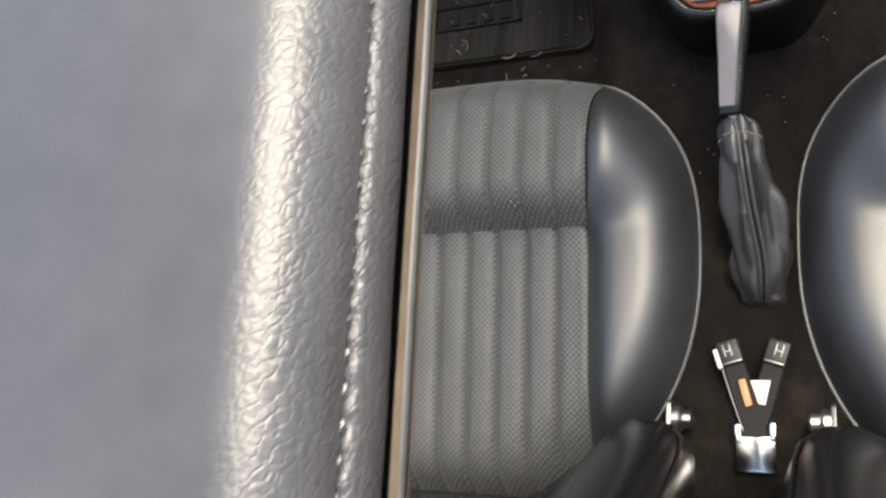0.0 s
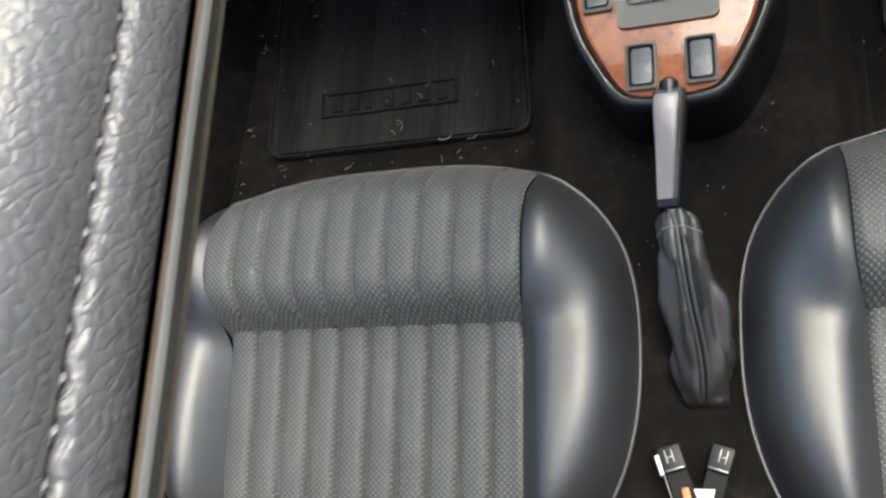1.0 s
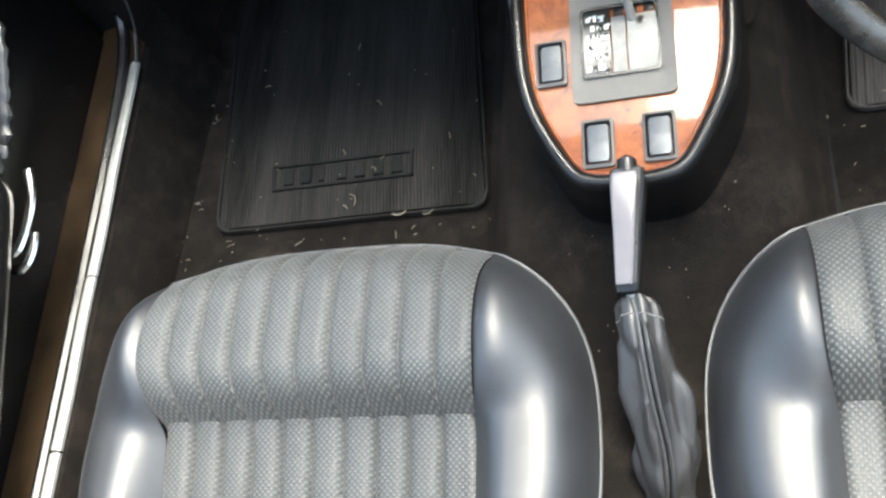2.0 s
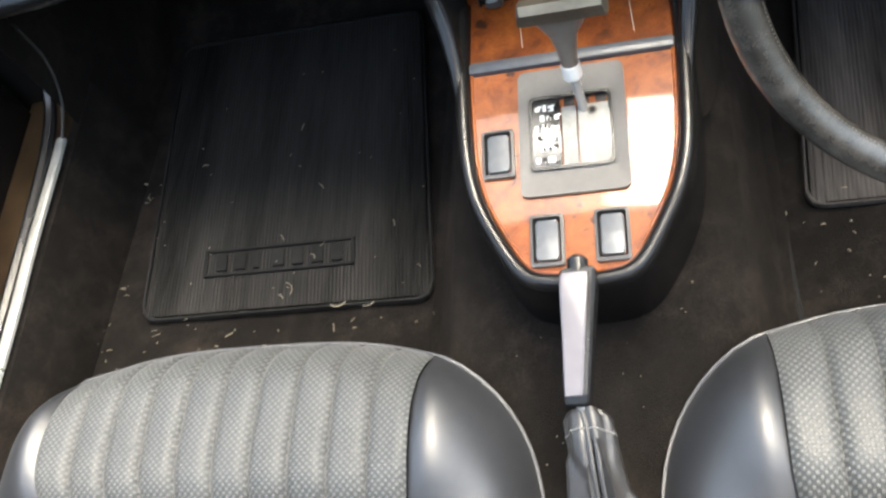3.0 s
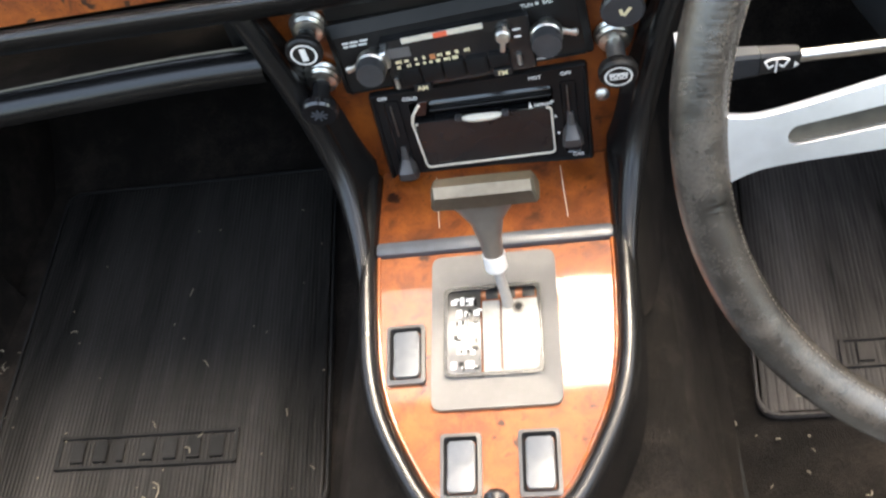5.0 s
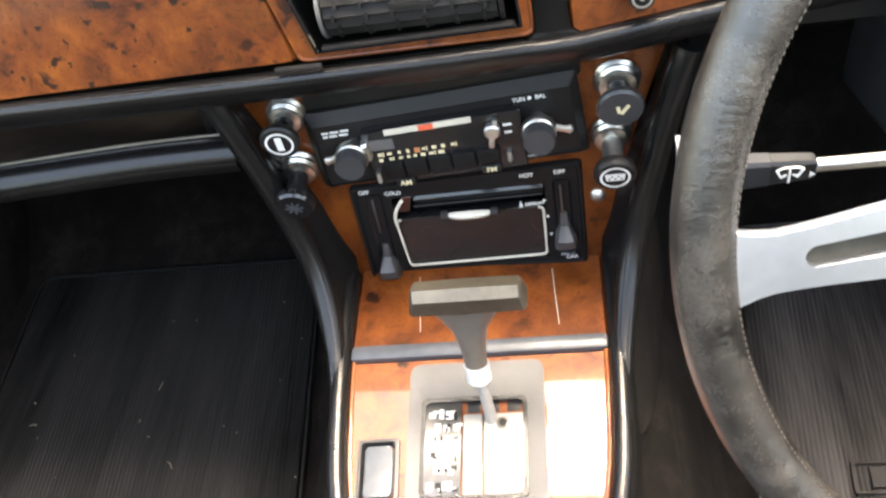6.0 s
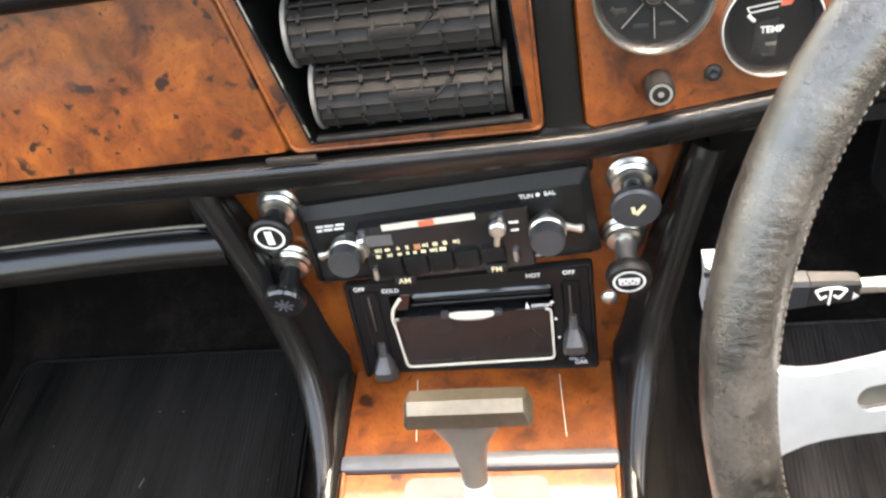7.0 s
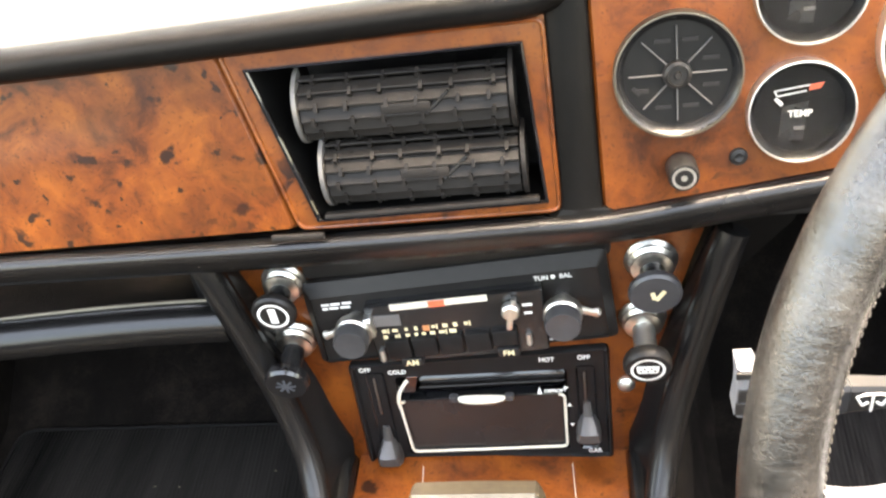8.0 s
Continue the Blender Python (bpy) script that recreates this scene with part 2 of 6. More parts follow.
M_VINYL = leather("black_vinyl", (0.0066, 0.0063, 0.0063), 0.26, 1100, 0.05, 0.0003, 0.02, spec=0.42)
M_PAD = leather("matt_padding", (0.0050, 0.0047, 0.0045), 0.40, 900, 0.08, 0.0003, 0.04, spec=0.10)
M_SEAT = leather("seat_vinyl", (0.020, 0.0215, 0.025), 0.45, 900, 0.06, 0.0003, 0.10, spec=1.0)
M_HIDE = leather("bar_leather", (0.056, 0.054, 0.058), 0.36, 520, 0.31, 0.0005, 0.5, spec=0.7, fold_from=(-0.006, 0.015), soft=0.7, cracks=1.1, bend=0.0022)
M_GAITER = leather("gaiter_leather", (0.019, 0.0183, 0.0183), 0.42, 500, 0.12, 0.0005, 0.3, spec=0.7)
M_RIM = leather("rim_leather", (0.033, 0.0290, 0.0248), 0.22, 900, 0.17, 0.0004, 0.03, spec=1.0, cracks=1.0, vary=0.9, grain=700)
M_CLOTH = woven("seat_cloth", (0.042, 0.0445, 0.044), (0.114, 0.116, 0.112), 0.0060)
M_CARPET = carpet("carpet", (0.0034, 0.0031, 0.0029), (0.0074, 0.0064, 0.0057), (0.0260, 0.0205, 0.0172))
M_MAT = material("mat_rubber", (0.0165, 0.0152, 0.0140), 0.55, vary=1.0, grain=150, bump=0.2, bump_scale=120, spec=0.14, stretch=(1, 0.05, 1), sheen=0.008)
M_MATDUST = material("dusty_rubber", (0.0400, 0.0355, 0.0328), 0.6, vary=1.0, grain=150, bump=0.2, bump_scale=160, spec=0.25, stretch=(1, 0.08, 1), sheen=0.01)
M_MATFLAT = material("mat_border", (0.0150, 0.0146, 0.0142), 0.55, vary=0.6, grain=60, bump=0.2, spec=0.16, sheen=0.008)
M_PLASTIC = material("black_plastic", (0.012, 0.012, 0.0125), 0.24, vary=0.3, grain=150, bump=0.08)
M_MATTE = material("matt_plastic", (0.0128, 0.0118, 0.0112), 0.42, vary=0.35, grain=150, bump=0.1, spec=0.28)
M_BLACK = material("flat_black", (0.009, 0.009, 0.0095), 0.5, vary=0.35, grain=150, bump=0.08, spec=0.4)
M_RUBBER = material("worn_plastic", (0.042, 0.042, 0.044), 0.34, vary=0.3, grain=150, bump=0.08)
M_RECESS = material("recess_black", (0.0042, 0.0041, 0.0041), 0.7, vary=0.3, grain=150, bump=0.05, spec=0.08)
M_VENT = material("vent_plastic", (0.0180, 0.0160, 0.0148), 0.55, vary=0.6, grain=90, bump=0.15, spec=0.16)
M_CHROME = material("chrome", (0.80, 0.80, 0.79), 0.16, 1.0, vary=0.12, grain=120, bump=0.04)
M_SATIN = material("satin_metal", (0.76, 0.75, 0.71), 0.38, 1.0, vary=0.15, grain=150, bump=0.05)
M_CREAM = material("cream_metal", (0.66, 0.61, 0.50), 0.32, vary=0.15, grain=200, bump=0.03, spec=1.0)
M_DULL = material("dull_metal", (0.21, 0.205, 0.195), 0.38, 1.0, vary=0.3, grain=160, bump=0.1)
M_ALU = material("brushed_aluminium", (0.62, 0.635, 0.665), 0.42, 1.0, vary=0.12, grain=120, bump=0.08)
M_BRONZE = material("bronze_metal", (0.140, 0.126, 0.102), 0.48, 1.0, vary=0.3, grain=150, bump=0.05)
M_STEM = material("stem_paint", (0.10, 0.085, 0.07), 0.35, vary=0.2, grain=150, bump=0.03, coat=0.3)
M_TREAD = material("tread_plate", (0.66, 0.66, 0.62), 0.40, 0.6, vary=0.25, grain=90, bump=0.15)
M_BROWN = material("brown_sill", (0.052, 0.032, 0.016), 0.5, vary=0.9, grain=18, bump=0.25, bump_scale=90, spec=0.3)
M_SEAL = material("aged_seal", (0.10, 0.075, 0.05), 0.6, vary=0.65, grain=110, bump=0.4, bump_scale=200)
M_WHITE = material("white_plastic", (0.62, 0.61, 0.58), 0.35, vary=0.1, grain=150, bump=0.0)
M_INK = material("white_ink", (0.75, 0.74, 0.70), 0.5, vary=0.1, grain=300, bump=0.0)
M_GOLD = material("cream_ink", (0.72, 0.62, 0.38), 0.5, vary=0.1, grain=300, bump=0.0)
M_RED = material("red_ink", (0.75, 0.13, 0.06), 0.5, vary=0.1, grain=300, bump=0.0)
M_ORANGE = material("orange_plastic", (0.50, 0.19, 0.075), 0.45, vary=0.2, grain=300, bump=0.0)
M_SWITCH = material("switch_plastic", (0.088, 0.094, 0.102), 0.36, vary=0.5, grain=100, bump=0.05, spec=0.45)
M_GREY = material("grey_trim", (0.062, 0.068, 0.078), 0.38, vary=0.25, grain=150, bump=0.03)
M_PLATE = material("selector_plate", (0.085, 0.08, 0.075), 0.5, vary=0.15, grain=200, bump=0.08)
M_PIPING = material("grey_piping", (0.080, 0.080, 0.084), 0.4, vary=0.2, grain=200, bump=0.05)
M_THREAD = material("pale_thread", (0.50, 0.47, 0.42), 0.7, vary=0.2, grain=300, bump=0.0)
M_SEAM = material("dark_thread", (0.14, 0.14, 0.135), 0.7, vary=0.2, grain=300, bump=0.0)
M_LEVER = material("lever_plastic", (0.098, 0.092, 0.108), 0.33, vary=0.2, grain=80, bump=0.03, spec=0.7)
M_WEB = material("belt_webbing", (0.010, 0.0095, 0.0095), 0.7, vary=0.3, grain=200, bump=0.3, spec=0.25)
M_STRAW = material("dry_straw", (0.19, 0.165, 0.12), 0.8, vary=0.6, grain=200, bump=0.1)
M_PAINT = material("white_paint", (0.78, 0.79, 0.80), 0.25, vary=0.04, grain=30, bump=0.0, coat=0.5)
M_ROAD = material("concrete", (0.28, 0.27, 0.25), 0.9, vary=0.3, grain=60, bump=0.5, bump_scale=150, dist=0.004)
M_DIAL = material("dial_face", (0.0085, 0.0080, 0.0078), 0.45, vary=0.2, grain=200, bump=0.0, spec=0.2)
M_COWL = material("cowl_plastic", (0.017, 0.0185, 0.021), 0.5, vary=0.3, grain=90, bump=0.1, spec=0.3)
M_SLIDE = material("slide_plate", (0.24, 0.232, 0.212), 0.42, vary=0.5, grain=120, bump=0.05, spec=0.5)
M_SLOT = material("slot_paint", (0.052, 0.048, 0.038), 0.6, vary=0.5, grain=160, bump=0.2, spec=0.2)
M_RIB = material("rib_plastic", (0.11, 0.105, 0.10), 0.4, vary=0.15, grain=150, bump=0.0)
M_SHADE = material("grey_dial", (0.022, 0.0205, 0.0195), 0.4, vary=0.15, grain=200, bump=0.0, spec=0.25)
M_WALNUT = burl("dash_walnut", (0.195, 0.052, 0.0072), (0.132, 0.031, 0.0044), (0.052, 0.0108, 0.002), 0.6, coat=0.3, smudge=0.5)
M_GLOVE = burl("lid_walnut", (0.190, 0.052, 0.0066), (0.118, 0.0270, 0.0036), (0.044, 0.0090, 0.0016), 1.7, coat=0.10, smudge=0.75)
M_CONSOLE = burl("console_walnut", (0.26, 0.072, 0.013), (0.19, 0.046, 0.008), (0.095, 0.021, 0.004), 0.6, 1.5, haze=0.05)
M_ROD = material("clouded_rod", (0.30, 0.285, 0.265), 0.35, 0.3, vary=0.2, grain=200, bump=0.03)
M_GLOSS = material("gloss_black", (0.008, 0.008, 0.009), 0.12, vary=0.2, grain=150, bump=0.02, spec=0.7)
M_SATINBLACK = material("satin_black", (0.0085, 0.0084, 0.0086), 0.42, vary=0.35, grain=150, bump=0.06, spec=0.2)
M_SMOKE = material("smoked_metal", (0.14, 0.14, 0.14), 0.28, 1.0, vary=0.3, grain=200, bump=0.03)
M_SLIDER = material("slider_plastic", (0.056, 0.054, 0.053), 0.3, vary=0.3, grain=150, bump=0.05, spec=0.55)
M_DRAWER = material("drawer_gloss", (0.020, 0.016, 0.0145), 0.22, vary=0.3, grain=40, bump=0.02)
M_AGED = material("aged_chrome", (0.62, 0.60, 0.55), 0.30, 1.0, vary=0.35, grain=260, bump=0.1)
M_PEARL = material("pearl_plastic", (0.16, 0.165, 0.175), 0.35, vary=0.2, grain=150, bump=0.03)

M_GLASS = bpy.data.materials.new("clear_glass")
M_GLASS.use_nodes = True
_p = M_GLASS.node_tree.nodes["Principled BSDF"]
_p.inputs["Transmission Weight"].default_value, _p.inputs["Roughness"].default_value = 1.0, 0.02
_p.inputs["IOR"].default_value = 1.45


M_LENS = M_GLASS.copy()
M_LENS.name = "thin_lens"
M_LENS.node_tree.nodes["Principled BSDF"].inputs["IOR"].default_value = 1.08

# ---- shapes ----
def smooth_line(pts, n=6, closed=False):
    """A Catmull-Rom line through the points, n steps to a span."""
    pts = [Vector(p) for p in pts]
    out, c = [], len(pts)
    for i in range(c if closed else c - 1):
        p = [pts[(i + k) % c] if closed else pts[min(max(i + k, 0), c - 1)] for k in (-1, 0, 1, 2)]
        for s in range(n):
            t = s / n
            out.append(0.5 * (2 * p[1] + (p[2] - p[0]) * t + (2 * p[0] - 5 * p[1] + 4 * p[2] - p[3]) * t * t + (3 * p[1] - p[0] - 3 * p[2] + p[3]) * t ** 3))
    if not closed:
        out.append(pts[-1])
    return out


def add_box(bm, size, at=(0, 0, 0), bevel=0.0, seg=2, turn=None):
    made = bmesh.ops.create_cube(bm, size=1.0)["verts"]
    m = Matrix.Translation(at) @ (turn or Matrix()) @ Matrix.Diagonal((*size, 1))
    bmesh.ops.transform(bm, matrix=m, verts=made)
    if bevel:
        edges = list({e for v in made for e in v.link_edges})
        bmesh.ops.bevel(bm, geom=edges, offset=bevel, segments=seg, affect="EDGES", profile=0.5)
    return bm


def add_grid(bm, rows, close_u=False, close_v=False):
    """Skins rows of points (lists of equal length) with quads."""
    vs = [[bm.verts.new(p) for p in r] for r in rows]
    nr, nc = len(vs), len(vs[0])
    for i in range(nr if close_v else nr - 1):
        for j in range(nc if close_u else nc - 1):
            q = (vs[i][j], vs[i][(j + 1) % nc], vs[(i + 1) % nr][(j + 1) % nc], vs[(i + 1) % nr][j])
            try:
                bm.faces.new(q)
            except ValueError:
                pass
    return vs


def add_tube(bm, path, radius, n=10, cap=True, squash=1.0, up=(0, 0, 1)):
    """A tube along a path; radius may be a list. squash flattens it along up."""
    path = [Vector(p) for p in path]
    rows = []
    for i, p in enumerate(path):
        d = (path[min(i + 1, len(path) - 1)] - path[max(i - 1, 0)]).normalized()
        side = d.cross(Vector(up))
        side = side.normalized() if side.length > 1e-6 else Vector((1, 0, 0))
        top = side.cross(d).normalized()
        r = radius[i] if isinstance(radius, (list, tuple)) else radius
        rows.append([p + side * (r * math.cos(k * 2 * math.pi / n)) + top * (r * squash * math.sin(k * 2 * math.pi / n)) for k in range(n)])
    vs = add_grid(bm, rows, close_u=True)
    if cap:
        bm.faces.new(vs[0])
        bm.faces.new(list(reversed(vs[-1])))
    return bm


def add_lathe(bm, profile, n=32, m=None, cap=True):
    """Turns (radius, height) pairs round the local z axis."""
    m = m or Matrix()
    rows = [[m @ Vector((r * math.cos(k * 2 * math.pi / n), r * math.sin(k * 2 * math.pi / n), h)) for k in range(n)] for r, h in profile]
    vs = add_grid(bm, rows, close_u=True)
    if cap:
        bm.faces.new(list(reversed(vs[0])))
        bm.faces.new(vs[-1])
    return bm


def add_prism(bm, outline, z0, z1, bevel=0.0):
    """A flat plate of an outline in x, y, with a chamfered upper edge."""
    pts = [Vector((p[0], p[1], 0)) for p in outline]
    mid = sum(pts, Vector()) / len(pts)
    rows = [[Vector((p.x, p.y, z0)) for p in pts], [Vector((p.x, p.y, z1 - bevel)) for p in pts]]
    if bevel:
        rows.append([Vector((*(p + (mid - p).normalized() * bevel).xy, z1)) for p in pts])
    vs = add_grid(bm, rows, close_u=True)
    bm.faces.new(list(reversed(vs[0])))
    bm.faces.new(vs[-1])
    return bm


def add_ring(bm, outer, inner, z0, z1, lift=0.0):
    """A frame between two outlines of as many points; its inner edge stands lift higher."""
    o, i = [Vector((*p[:2], 0)) for p in outer], [Vector((*p[:2], 0)) for p in inner]
    at = lambda ps, z: [Vector((p.x, p.y, z)) for p in ps]
    add_grid(bm, [at(o, z0), at(o, z1), at(i, z1 + lift), at(i, z0)], close_u=True, close_v=True)
    return bm


def rounded(pts, r, n=4):
    """An outline with its corners rounded by r."""
    out, c = [], len(pts)
    for k in range(c):
        p, a1, b1 = (Vector(pts[(k + d) % c][:2]) for d in (0, -1, 1))
        s, e = p + (a1 - p).normalized() * r, p + (b1 - p).normalized() * r
        for q in range(n + 1):
            t = q / n
            out.append(((1 - t) ** 2 * s + 2 * t * (1 - t) * p + t * t * e))
    return out


def rect(x0, y0, x1, y1, r=0.0, n=3):
    pts = [(x0, y0), (x1, y0), (x1, y1), (x0, y1)]
    return rounded(pts, r, n) if r else [Vector(p) for p in pts]


def link_mesh(name, bm, mat, angle=35):
    bmesh.ops.recalc_face_normals(bm, faces=bm.faces)
    me = bpy.data.meshes.new(name)
    bm.to_mesh(me)
    bm.free()
    me.materials.append(mat)
    me.shade_smooth()
    me.set_sharp_from_angle(angle=radians(angle))
    return new(name, me)


def part(name, bm, mat, parent, label="", angle=35):
    """One mesh object under a thing or under a part, in its parent's own axes."""
    ob = link_mesh(name, bm, mat, angle)
    ob.parent = parent
    return tagged(ob, label) if label else ob


def thing(name, m, label, category, group="", kind=""):
    ob = new(name)
    ob.empty_display_size = 0.03
    ob.matrix_world = m
    return tagged(ob, label, category, group, kind)


def structure(name, bm, mat, label, category, angle=35):
    return tagged(link_mesh(name, bm, mat, angle), label, category, "", "structure")


def B():
    return bmesh.new()


def lettering(text, size, mat, parent, at, name="lettering", turn=0.0, bold=0.0001):
    """Flat letters in the parent's x, y plane, centred at a place."""
    cu = bpy.data.curves.new(name, "FONT")
    cu.body, cu.size, cu.align_x, cu.align_y, cu.extrude, cu.offset = text, size, "CENTER", "CENTER", 0.0001, bold
    tmp = new("tmp", cu)
    bpy.context.view_layer.update()
    me = bpy.data.meshes.new_from_object(tmp.evaluated_get(bpy.context.evaluated_depsgraph_get()))
    bpy.data.objects.remove(tmp)
    bpy.data.curves.remove(cu)
    me.materials.clear()
    me.materials.append(mat)
    ob = new(name, me)
    ob.parent = parent
    ob.matrix_basis = Matrix.Translation(at) @ Matrix.Rotation(radians(turn), 4, "Z")
    return ob


def plane_at(o, degrees):
    """Axes of a panel: x across the car, y up along the panel, z out of it."""
    return Matrix.Translation(o) @ Matrix.Rotation(radians(degrees), 4, "X")


CONSOLE = plane_at((0, 1.0001, 0.2142), 8.5)
STACK = plane_at((0, 1.216, 0.321), 85)
DASH = plane_at((0, 1.195, 0.465), 76)
WHEEL = plane_at((0.321, 0.967, 0.506), 67.3)


def ease(lo, hi, x):
    t = min(max((x - lo) / (hi - lo), 0), 1)
    return t * t * (3 - 2 * t)


def floor_z(y):
    """The carpet's height: it falls from the seats to the footwell and climbs the toe board."""
    return float(np.interp(y, [-1.0, 0.80, 1.0, 1.47, 1.55, 1.70], [0.025, 0.023, 0.006, -0.027, 0.03, 0.26]))


# ---- the large structure ----
def build_shell():
    bm = B()
    add_grid(bm, [[(x, y, -0.36) for x in (-300, -3, 0, 3, 300)] for y in (-300, -4, 1, 6, 300)])
    structure("ground", bm, M_ROAD, "pale concrete yard under the parked car", "ground")
    bm = B()
    ys = [-0.6, 0.2, 0.5] + [0.7 + 0.02 * k for k in range(47)]
    add_grid(bm, [[(x, y, floor_z(y) - 0.004) for x in np.linspace(-0.66, 0.66, 34)] for y in ys])
    structure("floor", bm, M_CARPET, "worn brown-black carpet on the car floor and toe board", "carpet")
    bm = B()
    rows = []
    for y in np.linspace(-0.55, 1.6, 60):
        f = floor_z(y) - 0.01
        top = 0.105 + 0.02 * ease(0.8, 1.1, y) + 0.25 * ease(1.35, 1.6, y)
        rows.append([(x, y, f + (top - f) * h) for x, h in ((-0.20, 0), (-0.178, 0.12), (-0.160, 0.45), (-0.142, 0.8), (-0.115, 0.95), (-0.06, 1.0), (0, 1.01), (0.06, 1.0), (0.115, 0.95), (0.142, 0.8), (0.160, 0.45), (0.178, 0.12), (0.20, 0))])
    add_grid(bm, rows)
    structure("tunnel", bm, M_CARPET, "dark carpet over the transmission tunnel", "carpet", 60)
    bm = B()
    add_grid(bm, [[(0.187 + 0.002 * math.sin(9 * y) + dx, y, floor_z(y) - dz) for dx, dz in ((-0.0045, 0.0028), (0.0, 0.0016), (0.0035, 0.0030))] for y in np.linspace(0.7, 1.4, 40)])
    structure("carpet_edge", bm, M_DIAL, "dark bound edge between two carpet pieces", "carpet")
    for side, word in ((-1, "left"), (1, "right")):
        bm = B()
        xs = ((0.612, 0.0), (0.618, 0.08), (0.630, 0.118), (0.640, 0.122))
        rows = [[(side * x, y, floor_z(y) - 0.01 + (z if z < 0.1 else z - floor_z(y) + 0.01)) for x, z in xs] for y in np.linspace(-0.6, 1.30, 30)]
        add_grid(bm, rows)
        structure("trim_" + word, bm, M_CARPET, "dark carpet on the inner face of the door sill", "carpet")
        bm = B()
        sec = ((0.640, 0.118), (0.668, 0.104), (0.70, 0.098), (0.735, 0.094), (0.748, 0.07), (0.755, -0.12))
        add_grid(bm, [[(side * x, y, z + 0.012 * (y - 0.9)) for x, z in sec] for y in np.linspace(-0.3, 1.32, 30)])
        structure("sill_" + word, bm, M_BROWN, "brown painted door sill, dull and dusty", "sill")
        bm = B()
        add_grid(bm, [[(side * 0.632, y, z) for z in np.linspace(-0.07, 0.62, 12)] for y in np.linspace(1.235, 1.7, 10)])
        structure("kick_panel_" + word, bm, M_CARPET, "black trimmed kick panel beside the footwell", "wall")
        bm = B()
        add_box(bm, (0.05, 3.56, 0.70), (side * 0.80, 1.13, 0.145), 0.02)
        structure("wall_" + word, bm, M_PAINT, "painted outer flank of the car body", "car body")
        bm = B()
        add_box(bm, (0.10, 0.40, 0.62), (side * 0.712, 1.498, 0.22), 0.01)
        structure("door_post_" + word, bm, M_MATTE, "black painted door post ahead of the opening", "car body")
    bm = B()
    add_box(bm, (1.5, 0.04, 0.9), (0, 1.70, 0.15), 0.005)
    structure("bulkhead", bm, M_CARPET, "black bulkhead behind the footwells", "wall")
    bm = B()
    add_box(bm, (1.5, 0.06, 0.7), (0, -0.62, 0.2), 0.02)
    structure("wall_rear", bm, M_CARPET, "dark trimmed panel behind the seats", "wall")
    bm = B()
    add_box(bm, (1.56, 0.05, 0.60), (0, 2.89, 0.10), 0.02)
    structure("wall_front", bm, M_PAINT, "painted front panel of the car body", "car body")
    bm = B()
    rows = []
    for y in np.linspace(1.36, 2.9, 14):
        rows.append([(x, y, 0.50 + 0.07 * ease(1.36, 1.5, y) - 0.05 * (x / 0.8) ** 2 - 0.06 * ease(2.2, 2.9, y)) for x in np.linspace(-0.82, 0.82, 18)])
    add_grid(bm, rows)
    tagged(link_mesh("bonnet", bm, M_PAINT), "white painted bonnet and scuttle in front of the windscreen", "bonnet", "", "structure")


def build_windscreen():
    win = thing("window_1", Matrix(), "raked windscreen with a slim bright frame", "windscreen", "", "structure")
    low = [(x, 1.40 - 0.12 * (x / 0.7) ** 2, 0.555) for x in np.linspace(-0.70, 0.70, 15)]
    top = [(x, 1.14 - 0.10 * (x / 0.7) ** 2, 0.93) for x in np.linspace(-0.58, 0.58, 15)]
    bm = B()
    face = [[Vector(p) for p in low], [((Vector(a1) + Vector(b1)) / 2 + Vector((0, 0.01, 0.01))) for a1, b1 in zip(low, top)], [Vector(p) for p in top]]
    thick = Vector((0, 0.0035, 0.0035))
    add_grid(bm, face + [[p + thick for p in row] for row in reversed(face)], close_v=True)
    for k in (0, -1):
        bm.verts.ensure_lookup_table()
        n = len(low)
        bm.faces.new([bm.verts[r * n + (k % n)] for r in range(6)])
    pane = part("pane", bm, M_GLASS, win, "clear glass")
    pane.visible_shadow = False
    bm = B()
    add_tube(bm, low, 0.012, 8)
    part("lower_frame", bm, M_PLASTIC, win)
    bm = B()
    add_grid(bm, [[(x, y + dy, z + dz) for dy, dz in ((0.012, 0.012), (-0.03, 0.024), (-0.110, 0.020), (-0.125, -0.004), (-0.06, -0.016), (0.012, -0.010))] for x, y, z in top], close_u=True)
    part("header", bm, M_PAD, win, "padded black header rail", 60)
    for s in (0, -1):
        bm = B()
        add_tube(bm, smooth_line([low[s], (Vector(low[s]) + Vector(top[s])) / 2 + Vector((0, 0.01, 0.01)), top[s]], 5), 0.016, 8)
        part("pillar", bm, M_DULL, win)


